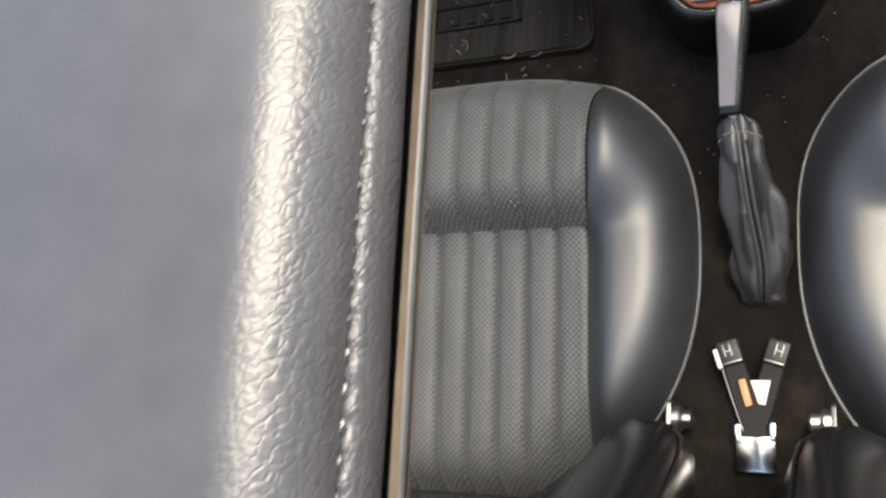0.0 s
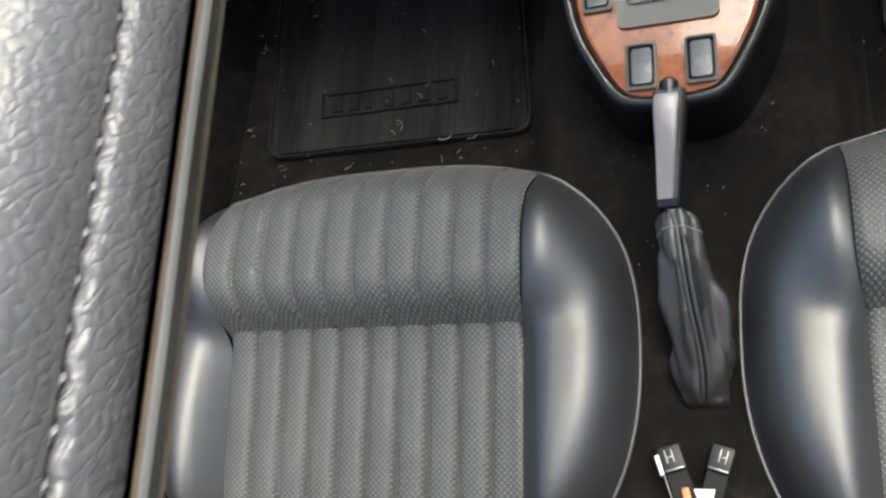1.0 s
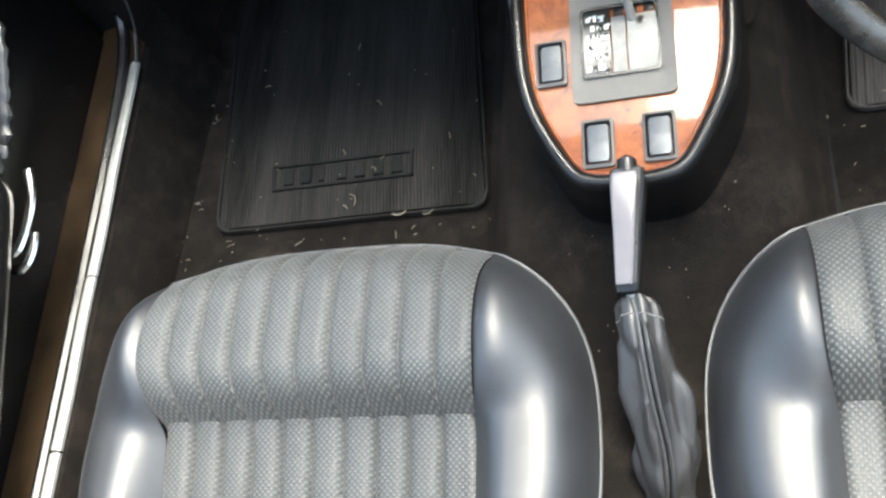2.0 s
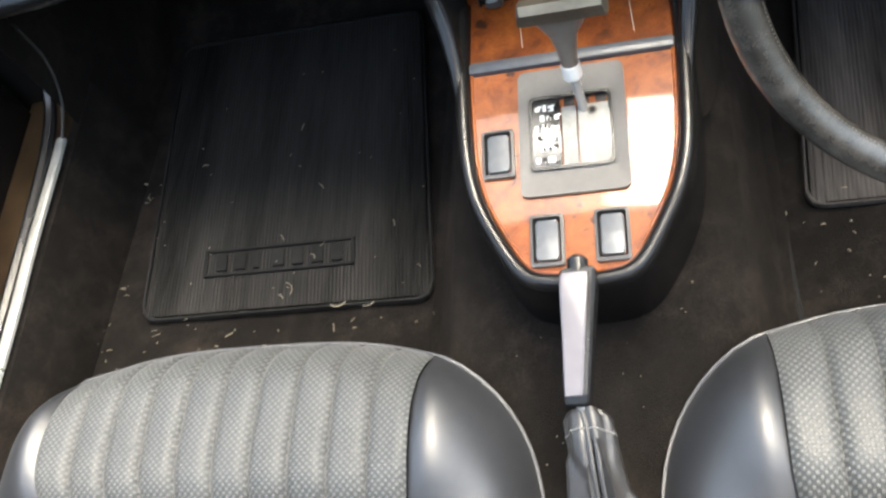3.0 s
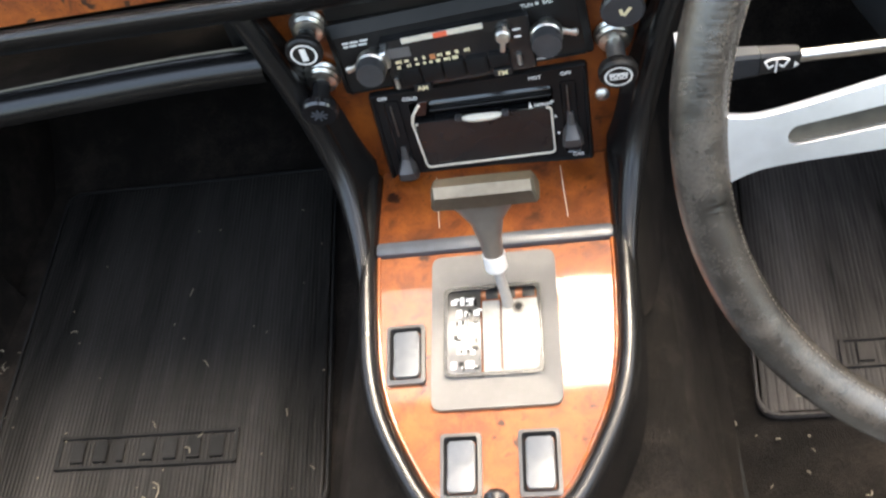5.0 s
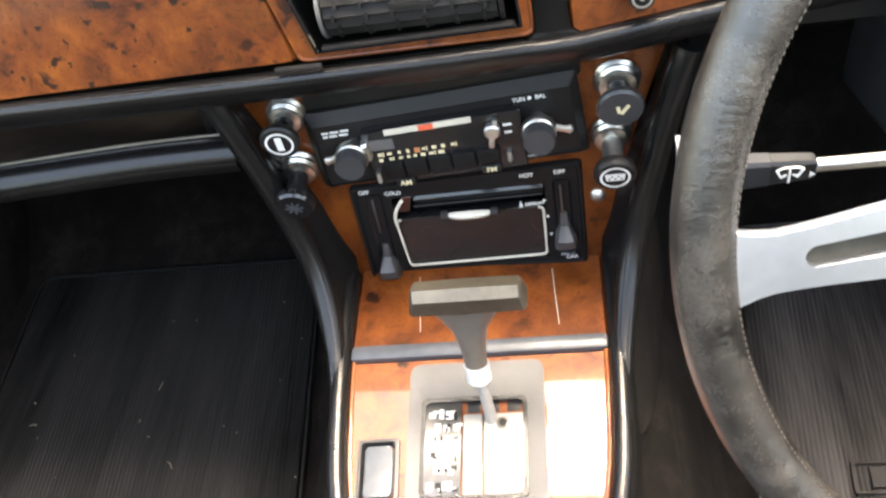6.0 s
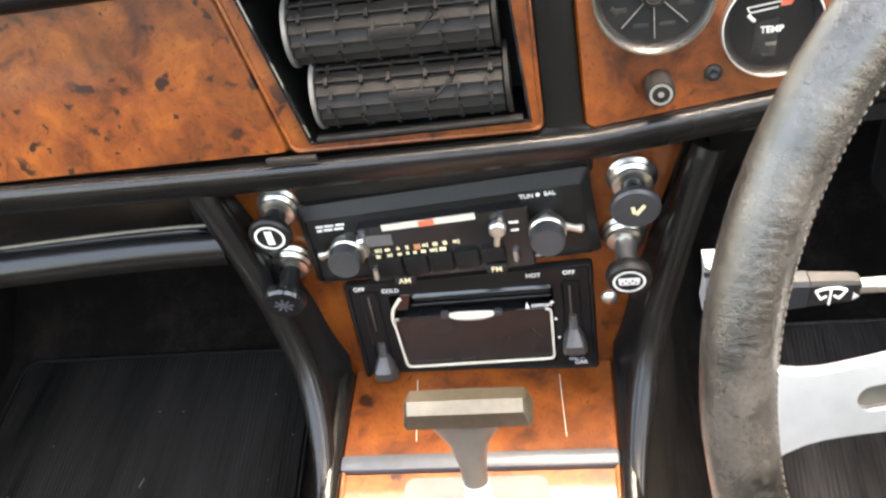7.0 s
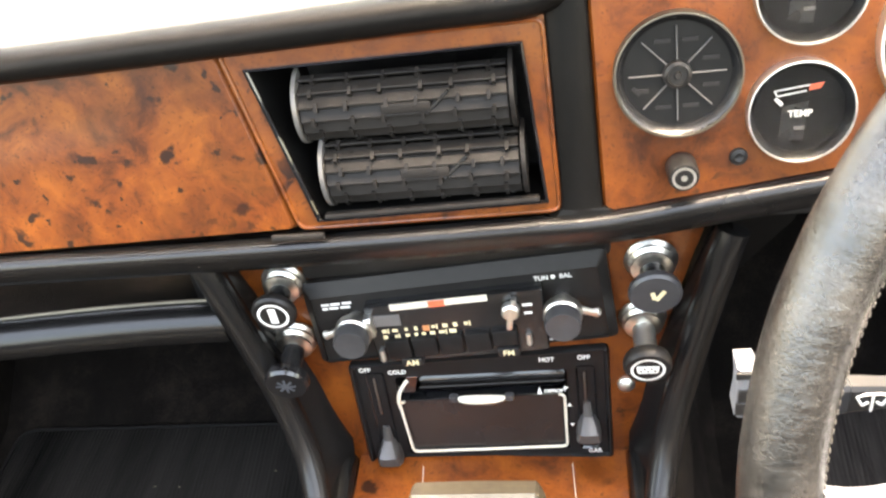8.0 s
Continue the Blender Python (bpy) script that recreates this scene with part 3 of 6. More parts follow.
def build_tread(side):
    t = thing("tread_plate", Matrix(), "bright metal sill finisher along the door opening, scuffed", "sill trim")
    ends = [0.20, 0.52, 0.70, 0.905, 1.205] if side < 0 else [0.1, 0.9, 1.205]
    for k in range(len(ends) - 1):
        bm = B()
        rows = []
        for y in np.linspace(ends[k] + 0.0015, ends[k + 1] - 0.0015, 8):
            z = 0.123 + 0.016 * (y - 0.9)
            wob = 0.0008 * math.sin(31 * y)
            rows.append([(side * (0.633 + wob), y, z + 0.001), (side * (0.633 + wob), y, z + 0.006), (side * (0.635 + wob), y, z + 0.008), (side * (0.641 + wob), y, z + 0.008), (side * (0.646 + wob), y, z + 0.005), (side * 0.647, y, z - 0.01)])
        vs = add_grid(bm, rows)
        bm.faces.new(vs[0])
        bm.faces.new(vs[-1])
        part("strip", bm, M_TREAD, t)
    # the black seal that follows the opening and climbs the pillar, with its bright edge
    path = smooth_line([(side * 0.655, y, z) for y, z in ((0.2, 0.112), (0.7, 0.12), (1.05, 0.126), (1.20, 0.135), (1.262, 0.16), (1.290, 0.21), (1.295, 0.27), (1.29, 0.5))], 7)
    bm = B()
    add_tube(bm, path, 0.008, 8)
    part("door_seal", bm, M_PLASTIC, t, "black rubber seal")
    edge = smooth_line([(side * 0.632, y, z) for y, z in ((1.20, 0.138), (1.24, 0.155), (1.268, 0.19), (1.275, 0.25), (1.27, 0.5))], 7)
    bm = B()
    add_tube(bm, edge, 0.0022, 6)
    part("edge_bead", bm, M_DULL, t)
    bm = B()
    add_tube(bm, smooth_line([(side * 0.657, y, 0.126 + 0.016 * (y - 0.9)) for y in (0.2, 0.6, 1.0, 1.2)], 6), 0.0028, 6)
    part("bead", bm, M_CHROME, t)


def build_door(side):
    d = thing("door", Matrix(), "black trimmed car door with armrest, pull strap and chrome release", "car door")
    bm = B()
    prof = ((0.772, 0.06), (0.735, 0.065), (0.728, 0.12), (0.722, 0.28), (0.720, 0.42), (0.728, 0.455), (0.745, 0.468), (0.772, 0.465))
    rows = [[(side * x, y, z) for x, z in prof] for y in np.linspace(0.12, 1.28, 20)]
    vs = add_grid(bm, rows)
    bm.faces.new(vs[0])
    bm.faces.new(vs[-1])
    part("door_panel", bm, M_VINYL, d)
    bm = B()
    line = smooth_line([(0.40, 0.128), (0.60, 0.170), (0.75, 0.205), (0.88, 0.236), (0.97, 0.262), (1.02, 0.30)], 6)
    rows = []
    for p in line:
        y, z = p[0], p[1]
        k = 1 - 0.6 * ease(0.95, 1.02, y)
        rows.append([(side * (0.728 - dx * k), y, z + dz * k) for dx, dz in ((0, 0.03), (0.03, 0.034), (0.055, 0.026), (0.068, 0.010), (0.068, -0.008), (0.055, -0.022), (0.03, -0.03), (0, -0.03))])
    vs = add_grid(bm, rows)
    bm.faces.new(vs[0])
    bm.faces.new(vs[-1])
    part("armrest", bm, M_VINYL, d, "padded black vinyl armrest", 60)
    bm = B()
    pts = smooth_line([(side * 0.700, 0.985, 0.245), (side * 0.672, 1.01, 0.268), (side * 0.664, 1.06, 0.295), (side * 0.666, 1.12, 0.322), (side * 0.70, 1.17, 0.335)], 9)
    rad = [0.010 + 0.0022 * math.sin(k * 1.9) + 0.001 * math.sin(k * 4.7) for k in range(len(pts))]
    add_tube(bm, pts, rad, 10, squash=0.55)
    part("pull_strap", bm, M_GAITER, d, "wrinkled black pull strap")
    bm = B()
    add_lathe(bm, [(0.016, 0), (0.016, 0.003), (0.012, 0.006), (0.004, 0.007)], 20, Matrix.Translation((side * 0.723, 0.925, 0.225)) @ Matrix.Rotation(radians(-90 * side), 4, "Y"))
    esc = part("escutcheon", bm, M_CHROME, d, "round chrome escutcheon")
    bm = B()
    add_tube(bm, smooth_line([(side * 0.716, 0.925, 0.225), (side * 0.69, 0.918, 0.222), (side * 0.668, 0.90, 0.219), (side * 0.660, 0.93, 0.221), (side * 0.658, 0.965, 0.226), (side * 0.664, 0.995, 0.234)], 6), 0.0065, 8, squash=0.7)
    part("release_lever", bm, M_CHROME, esc, "curved chrome lever")
    bm = B()
    add_tube(bm, smooth_line([(side * 0.69, 0.888, 0.205), (side * 0.664, 0.885, 0.207), (side * 0.655, 0.905, 0.209), (side * 0.655, 0.925, 0.212)], 6), 0.0062, 8, squash=0.7)
    part("lock_lever", bm, M_CHROME, d, "small chrome lock lever")


def build_t_bar():
    """The padded bar over the cabin from the windscreen to the hoop."""
    t = thing("roof_bar", Matrix(), "padded black leather roof bar with stitched seam and metal edge", "roof bar")
    X0 = -0.100

    def z_at(y):
        return 0.910 + 0.05 * (y - 0.6) - 0.16 * max(0, y - 0.75) ** 2

    ys = np.linspace(-0.15, 1.03, 115)
    bm = B()
    rows = []
    for y in ys:
        z = z_at(y)
        wob = 0.0007 * noise.noise((y * 14, 1.3, 0)) + 0.0004 * noise.noise((y * 45, 2.3, 0))
        row = [(X0 + 0.02, y, z - 0.028), (X0 - 0.002, y, z - 0.012), (X0, y, z + 0.001)]
        for k in range(9):
            s = k / 8
            row.append((X0 + 0.010 + 0.084 * s, y, z + 0.0125 + 0.0042 * math.sin(s * math.pi / 1.9)))
        for k in range(1, 13):
            a1 = k / 12 * math.pi / 2 * 0.97
            row.append((X0 + 0.094 + 0.0145 * math.sin(a1) + wob, y, z + 0.0167 - 0.0137 * (1 - math.cos(a1)) + wob))
        rows.append(row)
    add_grid(bm, rows)
    part("padding", bm, M_HIDE, t, "grained black leather padding", 70)
    bm = B()
    add_grid(bm, [[(X0 + 0.02, y, z_at(y) - 0.028), (-0.03, y, z_at(y) - 0.030), (0.0125, y, z_at(y) - 0.008)] for y in ys])
    part("lining", bm, M_VINYL, t)
    bm = B()
    rows = []
    for y in np.linspace(-0.15, 1.03, 940):
        x, z = 0.0080 + 0.0005 * noise.noise((y * 30, 0, 5)), z_at(y) + 0.0008
        puck = 0.0004 * math.cos((y + 0.1) * 2 * math.pi / 0.0054) + 0.0004 * noise.noise((y * 160, 4, 5))
        rows.append([(x - 0.002, y, z + 0.0002), (x - 0.0006, y, z + 0.0020 + puck), (x + 0.0012, y, z + 0.0023 + puck), (x + 0.0026, y, z + 0.0010 + 0.5 * puck), (x + 0.0034, y, z - 0.006)])
    add_grid(bm, rows)
    hem = part("seam_flap", bm, M_HIDE, t, "turned leather hem", 70)
    s = B()
    for k in range(400):
        y = -0.1 + k * 0.0027
        x, z = 0.0074 + 0.0005 * noise.noise((y * 30, 0, 5)), z_at(y) + 0.0027
        add_tube(s, [(x - 0.0004, y - 0.0009, z - 0.0004), (x, y, z + 0.0003), (x + 0.0004, y + 0.0009, z - 0.0004)], 0.00060, 5)
    tagged(part("stitching", s, M_THREAD, hem, "pale thread stitches"), kind="stuff")
    bm = B()
    rows = []
    for y in ys:
        z = z_at(y)
        rows.append([(0.0126, y, z - 0.0080), (0.0133, y, z - 0.0042), (0.0153, y, z - 0.0034 + 0.0005 * noise.noise((y * 50, 7, 0))), (0.0154, y, z - 0.007)])
    add_grid(bm, rows)
    part("seal_strip", bm, M_SEAL, t, "perished brown rubber strip")
    bm = B()
    rows = []
    for y in ys:
        z, w = z_at(y), 0.0004 * noise.noise((y * 22, 3, 0))
        rows.append([(0.0155 + w, y, z - 0.006), (0.0155 + w, y, z - 0.0028), (0.0157 + w, y, z - 0.0022), (0.0162 + w, y, z - 0.0022), (0.0165 + w, y, z - 0.0028), (0.0160 + w, y, z - 0.0050)])
    add_grid(bm, rows)
    part("metal_edge", bm, M_DULL, t, "dull metal channel edge")
    bm = B()
    arch = smooth_line([(-0.74, -0.17, 0.40), (-0.70, -0.17, 0.70), (-0.58, -0.17, 0.845), (-0.30, -0.17, 0.868), (0.30, -0.17, 0.868), (0.58, -0.17, 0.845), (0.70, -0.17, 0.70), (0.74, -0.17, 0.40)], 6)
    add_tube(bm, arch, 0.026, 12, up=(0, 1, 0))
    part("hoop", bm, M_VINYL, t, "padded black hoop", 70)


# ---- seats ----
def build_seat(cx, label, mirror=False):
    seat = thing("bucket_seat", Matrix.Translation((cx, 0, 0)), label, "car seat", "front seats")
    W, D, YC, P = 0.274, 0.213, 0.692, 3.0
    DR, PR = 0.270, 2.2  # the rear runs on under the backrest
    deep = lambda y: (D, P) if y >= YC else (DR, PR)

    def half(y):
        d, p = deep(y)
        return W * max(0.0, 1 - (abs(y - YC) / d) ** p) ** (1 / p)

    def front(x):
        return YC + D * max(0.0, 1 - (abs(x) / W) ** P) ** (1 / P)

    def edge(x, y):
        d, p = deep(y)
        return 1 - (min(1.0, (abs(x) / W) ** p + (abs(y - YC) / d) ** p)) ** (1 / p)

    def top(x, y):
        shoulder = ease(0.156, 0.198, abs(x))
        base = 0.150 + 0.11 * (y - 0.70) * (1 - 0.5 * shoulder * (1 - ease(0.76, 0.86, y)))
        side = shoulder * (1 - ease(0.70, 0.80, y))
        roll = (0.034 * ease(0.690, 0.765, y) - 0.010 * ease(0.80, 0.90, y)) * (1 - side) * (1 - 0.8 * ease(0.185, 0.26, abs(x))) + 0.004 * ease(0.72, 0.82, y) * side
        bol = 0.026 * shoulder * (1 - 0.62 * ease(0.60, 0.87, y))
        e = edge(x, y) * 0.24
        hump = 0.008 * ease(0.712, 0.742, y) * (1 - ease(0.75, 0.84, y)) * (1 - ease(0.18, 0.23, abs(x)))
        tight = ease(0.165, 0.215, abs(x)) * (1 - ease(0.80, 0.90, y))
        return base + roll + hump + bol - (0.062 + 0.003 * side) * max(0.0, 1 - e / (0.075 - 0.012 * side)) ** (2.3 - 0.2 * side + 1.7 * tight)

    xr = lambda y: 0.1695 + 0.0070 * ease(0.700, 0.765, y)
    xl = lambda y: -0.160 - 0.017 * ease(0.695, 0.78, y)
    n = 96
    outline = []
    for k in range(n):
        a1 = 2 * math.pi * k / n
        c, s = math.cos(a1), math.sin(a1)
        d, p = deep(YC + s)
        r = (abs(c / W) ** p + abs(s / d) ** p) ** (-1 / p)
        outline.append((r * c, YC + r * s))
    # lower skirt
    bm = B()
    rows = []
    for f, dz in ((1.0, 0.0), (1.006, -0.015), (0.995, -0.05), (0.97, -0.085)):
        rows.append([(x * f, YC + (y - YC) * f, max(0.05, top(x, y) + dz)) for x, y in outline])
    vs = add_grid(bm, rows, close_u=True)
    part("seat_base", bm, M_SEAT, seat, "black vinyl side of the cushion", 70)
    # smooth side bolsters
    for side in (-1, 1):
        bm = B()
        lim = YC + D * (1 - ((0.1795 if side > 0 else 0.181) / W) ** P) ** (1 / P)
        rows = []
        for y in np.linspace(YC - DR * (1 - (0.175 / W) ** PR) ** (1 / PR), lim + 0.004, 44):
            inn = xr(y) if side > 0 else -xl(y)
            h = max(half(y), inn + 0.0008)
            row = []
            for k in range(15):
                s = k / 14
                x = side * (inn + (h - inn) * (1 - (1 - s) ** 1.6))
                z = top(x, y)
                if k == 0:
                    z -= 0.006
                elif k == 1:
                    z -= 0.001
                row.append((x, y, z))
            rows.append(row)
        add_grid(bm, rows)
        part("bolster", bm, M_SEAT, seat, "smooth black vinyl bolster", 70)
    # ten pleats over the front roll and ten on the flat behind it
    N = 10
    for zone in (0, 1):
        for k in range(N):
            bm = B()
            rows = []
            for i in range(27):
                s = i / 26
                row = []
                for j in range(9):
                    f = (k + j / 8) / N
                    if zone == 0:
                        y0 = 0.710
                        xg = -0.176 + 0.352 * f
                        y = y0 + (front(xg) - 0.001 - y0) * (1 - (1 - s) ** 1.5)
                        x = xl(y) + (xr(y) - xl(y)) * f
                        z = top(x, y) + 0.002 - 0.016 * (1 - ease(0.0, 0.10, s))
                    else:
                        y = 0.720 - 0.290 * s
                        x = xl(0.7) + (xr(0.7) - xl(0.7)) * f
                        z = top(x, y) - 0.001 - 0.009 * (1 - ease(0.0, 0.07, s)) - 0.02 * ease(0.85, 1, s)
                    puff = math.sqrt(max(0.0, 1 - abs(2 * j / 8 - 1) ** 2.7))
                    z += (0.0078 if zone else 0.0070) * puff - 0.0045
                    row.append((x, y, z))
                rows.append(row)
            add_grid(bm, rows)
            part("pleat", bm, M_CLOTH, seat, "", 80)
    # seams between the pleats and round the panel
    bm = B()
    for k in range(1, N):
        f = k / N
        xg = -0.176 + 0.352 * f
        pts = []
        for s in np.linspace(0.06, 0.98, 22):
            y = 0.710 + (front(xg) - 0.710) * (1 - (1 - s) ** 1.5)
            x = xl(y) + (xr(y) - xl(y)) * f
            pts.append((x, y, top(x, y) - 0.0014))
        for q in range(0, len(pts) - 1, 1):
            a1, b1 = Vector(pts[q]), Vector(pts[q + 1])
            add_tube(bm, [a1, a1 + (b1 - a1) * 0.55], 0.00055, 4)
    tagged(part("seam_thread", bm, M_SEAM, seat, "fine pale stitching between the pleats"), kind="stuff")
    bm = B()
    add_tube(bm, [(x * 1.004, YC + (y - YC) * 1.004, top(x, y) + 0.001) for x, y in outline] + [(outline[0][0] * 1.004, outline[0][1], top(*outline[0]) + 0.001)], 0.0017, 6, cap=False)
    part("piping", bm, M_PIPING, seat, "pale grey piping")
    # backrest
    bm = B()
    back = Matrix.Translation((0, 0.418, 0.113)) @ Matrix.Rotation(radians(24), 4, "X")
    bw, bh = 0.288, 0.60
    loop = []
    for k in range(72):
        a1 = 2 * math.pi * k / 72
        c, s = math.cos(a1), math.sin(a1)
        r = (abs(c / bw) ** 9 + abs(s / (bh / 2)) ** 9) ** (-1 / 9)
        loop.append((r * c, r * s + bh / 2))
    mid = Vector((0, bh / 2))
    rows = []
    for f, d in ((0.05, 0.045), (0.55, 0.048), (0.72, 0.055), (0.86, 0.052), (0.95, 0.038), (1.0, 0.014), (1.0, -0.03), (0.95, -0.055), (0.6, -0.065), (0.05, -0.065)):
        rows.append([back @ Vector((x * f, d + (0.092 * ease(0.12, 0.25, abs(x * f)) if d > 0 else 0), bh / 2 + (z - bh / 2) * f)) for x, z in loop])
    vs = add_grid(bm, rows, close_u=True)
    bm.faces.new(vs[0])
    bm.faces.new(vs[-1])
    rest = part("backrest", bm, M_VINYL, seat, "black vinyl backrest", 70)
    bm = B()
    add_tube(bm, [back @ Vector((x * 0.97, 0.032 + 0.092 * ease(0.12, 0.25, abs(x * 0.97)), bh / 2 + (z - bh / 2) * 0.97)) for x, z in loop + loop[:1]], 0.0022, 6, cap=False)
    part("piping", bm, M_VINYL, rest)
    for s in (-1, 1):
        m = Matrix.Translation((s * 0.262, 0.530, 0.130)) @ Matrix.Rotation(radians(90 * s), 4, "Y")
        bm = B()
        add_prism(bm, rounded([(-0.020, -0.040), (0.012, -0.030), (0.014, 0.016), (-0.012, 0.018)], 0.006), -0.014, -0.010, 0.001)
        bmesh.ops.transform(bm, matrix=m, verts=bm.verts)
        hinge = part("hinge", bm, M_DULL, seat, "worn steel backrest hinge")
        bm = B()
        add_lathe(bm, [(0.006, -0.013), (0.0125, -0.011), (0.0130, -0.004), (0.0115, -0.002), (0.0085, 0.000), (0.0085, 0.007), (0.005, 0.009)], 20, m)
        part("pivot", bm, M_AGED, hinge, "domed chrome pivot")
        for dy in (-0.022, -0.034):
            bm = B()
            add_lathe(bm, [(0.0055, -0.011), (0.0055, -0.006), (0.003, -0.0045)], 12, m @ Matrix.Translation((-0.004, dy, 0)))
            part("bolt", bm, M_SATIN, hinge)
    if mirror:
        for ob in seat.children_recursive:
            ob.data.transform(Matrix.Diagonal((-1, 1, 1, 1)))
            ob.data.flip_normals()
    return seat


# ---- between the seats ----
def build_handbrake():
    h = thing("handbrake", Matrix(), "handbrake with a grey lever and wrinkled black leather gaiter", "handbrake")
    bm = B()
    rows = []
    for y, z, w, th in ((0.922, 0.2125, 0.0125, 0.010), (0.918, 0.216, 0.0150, 0.012), (0.90, 0.2155, 0.0150, 0.012), (0.86, 0.2095, 0.0125, 0.011), (0.815, 0.2035, 0.0105, 0.010), (0.809, 0.2005, 0.0095, 0.008)):
        cx = -0.0005 - 0.05 * (0.92 - y) + 0.0002
        rows.append([(cx + w * u, y, z + th * v) for u, v in ((-1, -0.8), (-1, 0.35), (-0.86, 0.52), (0.80, 0.60), (0.97, 0.42), (1.05, -0.2), (1.05, -0.8))])
    vs = add_grid(bm, rows, close_u=True)
    bm.faces.new(vs[0])
    bm.faces.new(vs[-1])
    grip = part("lever_grip", bm, M_PLASTIC, h, "black lever grip", 25)
    bm = B()
    rows = []
    for y, z, w in ((0.914, 0.2232, 0.0118), (0.910, 0.2236, 0.0126), (0.898, 0.2232, 0.0122), (0.860, 0.2164, 0.0098), (0.822, 0.2106, 0.0082), (0.814, 0.2090, 0.0076)):
        cx = -0.0022 - 0.05 * (0.92 - y)
        rows.append([(cx + w * u, y, z + v) for u, v in ((-1, -0.004), (-0.98, 0.0), (-0.85, 0.0008), (0.7, 0.0012), (0.85, 0.0004), (0.88, -0.004))])
    vs = add_grid(bm, rows)
    bm.faces.new(vs[0])
    bm.faces.new(vs[-1])
    part("inlay", bm, M_LEVER, grip, "pale lilac-grey top inlay", 25)
    bm = B()
    add_tube(bm, [(-0.001, 0.915, 0.214), (-0.001, 0.929, 0.2155), (-0.001, 0.932, 0.2155)], [0.009, 0.009, 0.006], 14)
    part("release_button", bm, M_PLASTIC, h, "black release button")
    bm = B()
    add_tube(bm, [(-0.004, 0.81, 0.196), (-0.004, 0.78, 0.178)], 0.0045, 8)
    part("rod", bm, M_DULL, h)
    bm = B()
    rows = []
    spine = smooth_line([(-0.002, 0.806, 0.188), (0.002, 0.775, 0.176), (0.0085, 0.735, 0.158), (0.0130, 0.69, 0.135), (0.014, 0.655, 0.116), (0.015, 0.644, 0.106)], 11)
    for i, p in enumerate(spine):
        s = i / (len(spine) - 1)
        w = float(np.interp(s, [0, 0.05, 0.13, 0.16, 0.42, 0.62, 0.9, 1], [0.0135, 0.0168, 0.0175, 0.0182, 0.0268, 0.0268, 0.0190, 0.0160]))
        th = float(np.interp(s, [0, 0.3, 1], [0.010, 0.020, 0.012]))
        row = []
        for k in range(44):
            a1 = 2 * math.pi * k / 44
            c, q = math.cos(a1), math.sin(a1)
            fold = 0.0085 * abs(noise.noise((c * 1.25, q * 1.25, s * 3.6))) - 0.0015 + 0.0022 * noise.noise((c * 2.4, q * 2.4, s * 6)) + 0.0007 * noise.noise((c * 6, q * 6, s * 18))
            pinch = -0.006 * math.exp(-((a1 - math.pi / 2) / 0.13) ** 2) + 0.003 * math.exp(-((abs(a1 - math.pi / 2) - 0.28) / 0.13) ** 2)
            r = 1 + (fold + pinch * (0.4 + ease(0.05, 0.3, s))) / 0.02
            row.append((p.x + w * c * r, p.y + 0.25 * th * q, p.z + th * q * r))
        rows.append(row)
    vs = add_grid(bm, rows, close_u=True)
    bm.faces.new(vs[0])
    bm.faces.new(vs[-1])
    gaiter = part("gaiter", bm, M_GAITER, h, "wrinkled black leather gaiter with a raised seam", 80)
    bm = B()
    add_tube(bm, [Vector(q) + Vector((0, 0, 0.0002)) for q in rows[7]][1:23], 0.0008, 6)
    part("cuff_stitch", bm, M_SEAM, gaiter, "stitched line below the cuff")
    for off in (-0.0026, 0.0030):
        bm = B()
        line = []
        for i, p in enumerate(spine[2:-1]):
            s = (i + 2) / (len(spine) - 1)
            th = float(np.interp(s, [0, 0.3, 1], [0.010, 0.020, 0.012]))
            line.append((p.x + off + 0.0015 * math.sin(s * 11), p.y + 0.25 * th, p.z + th * 0.95))
        add_tube(bm, line, 0.0024, 8)
        part("seam", bm, M_GAITER, gaiter)


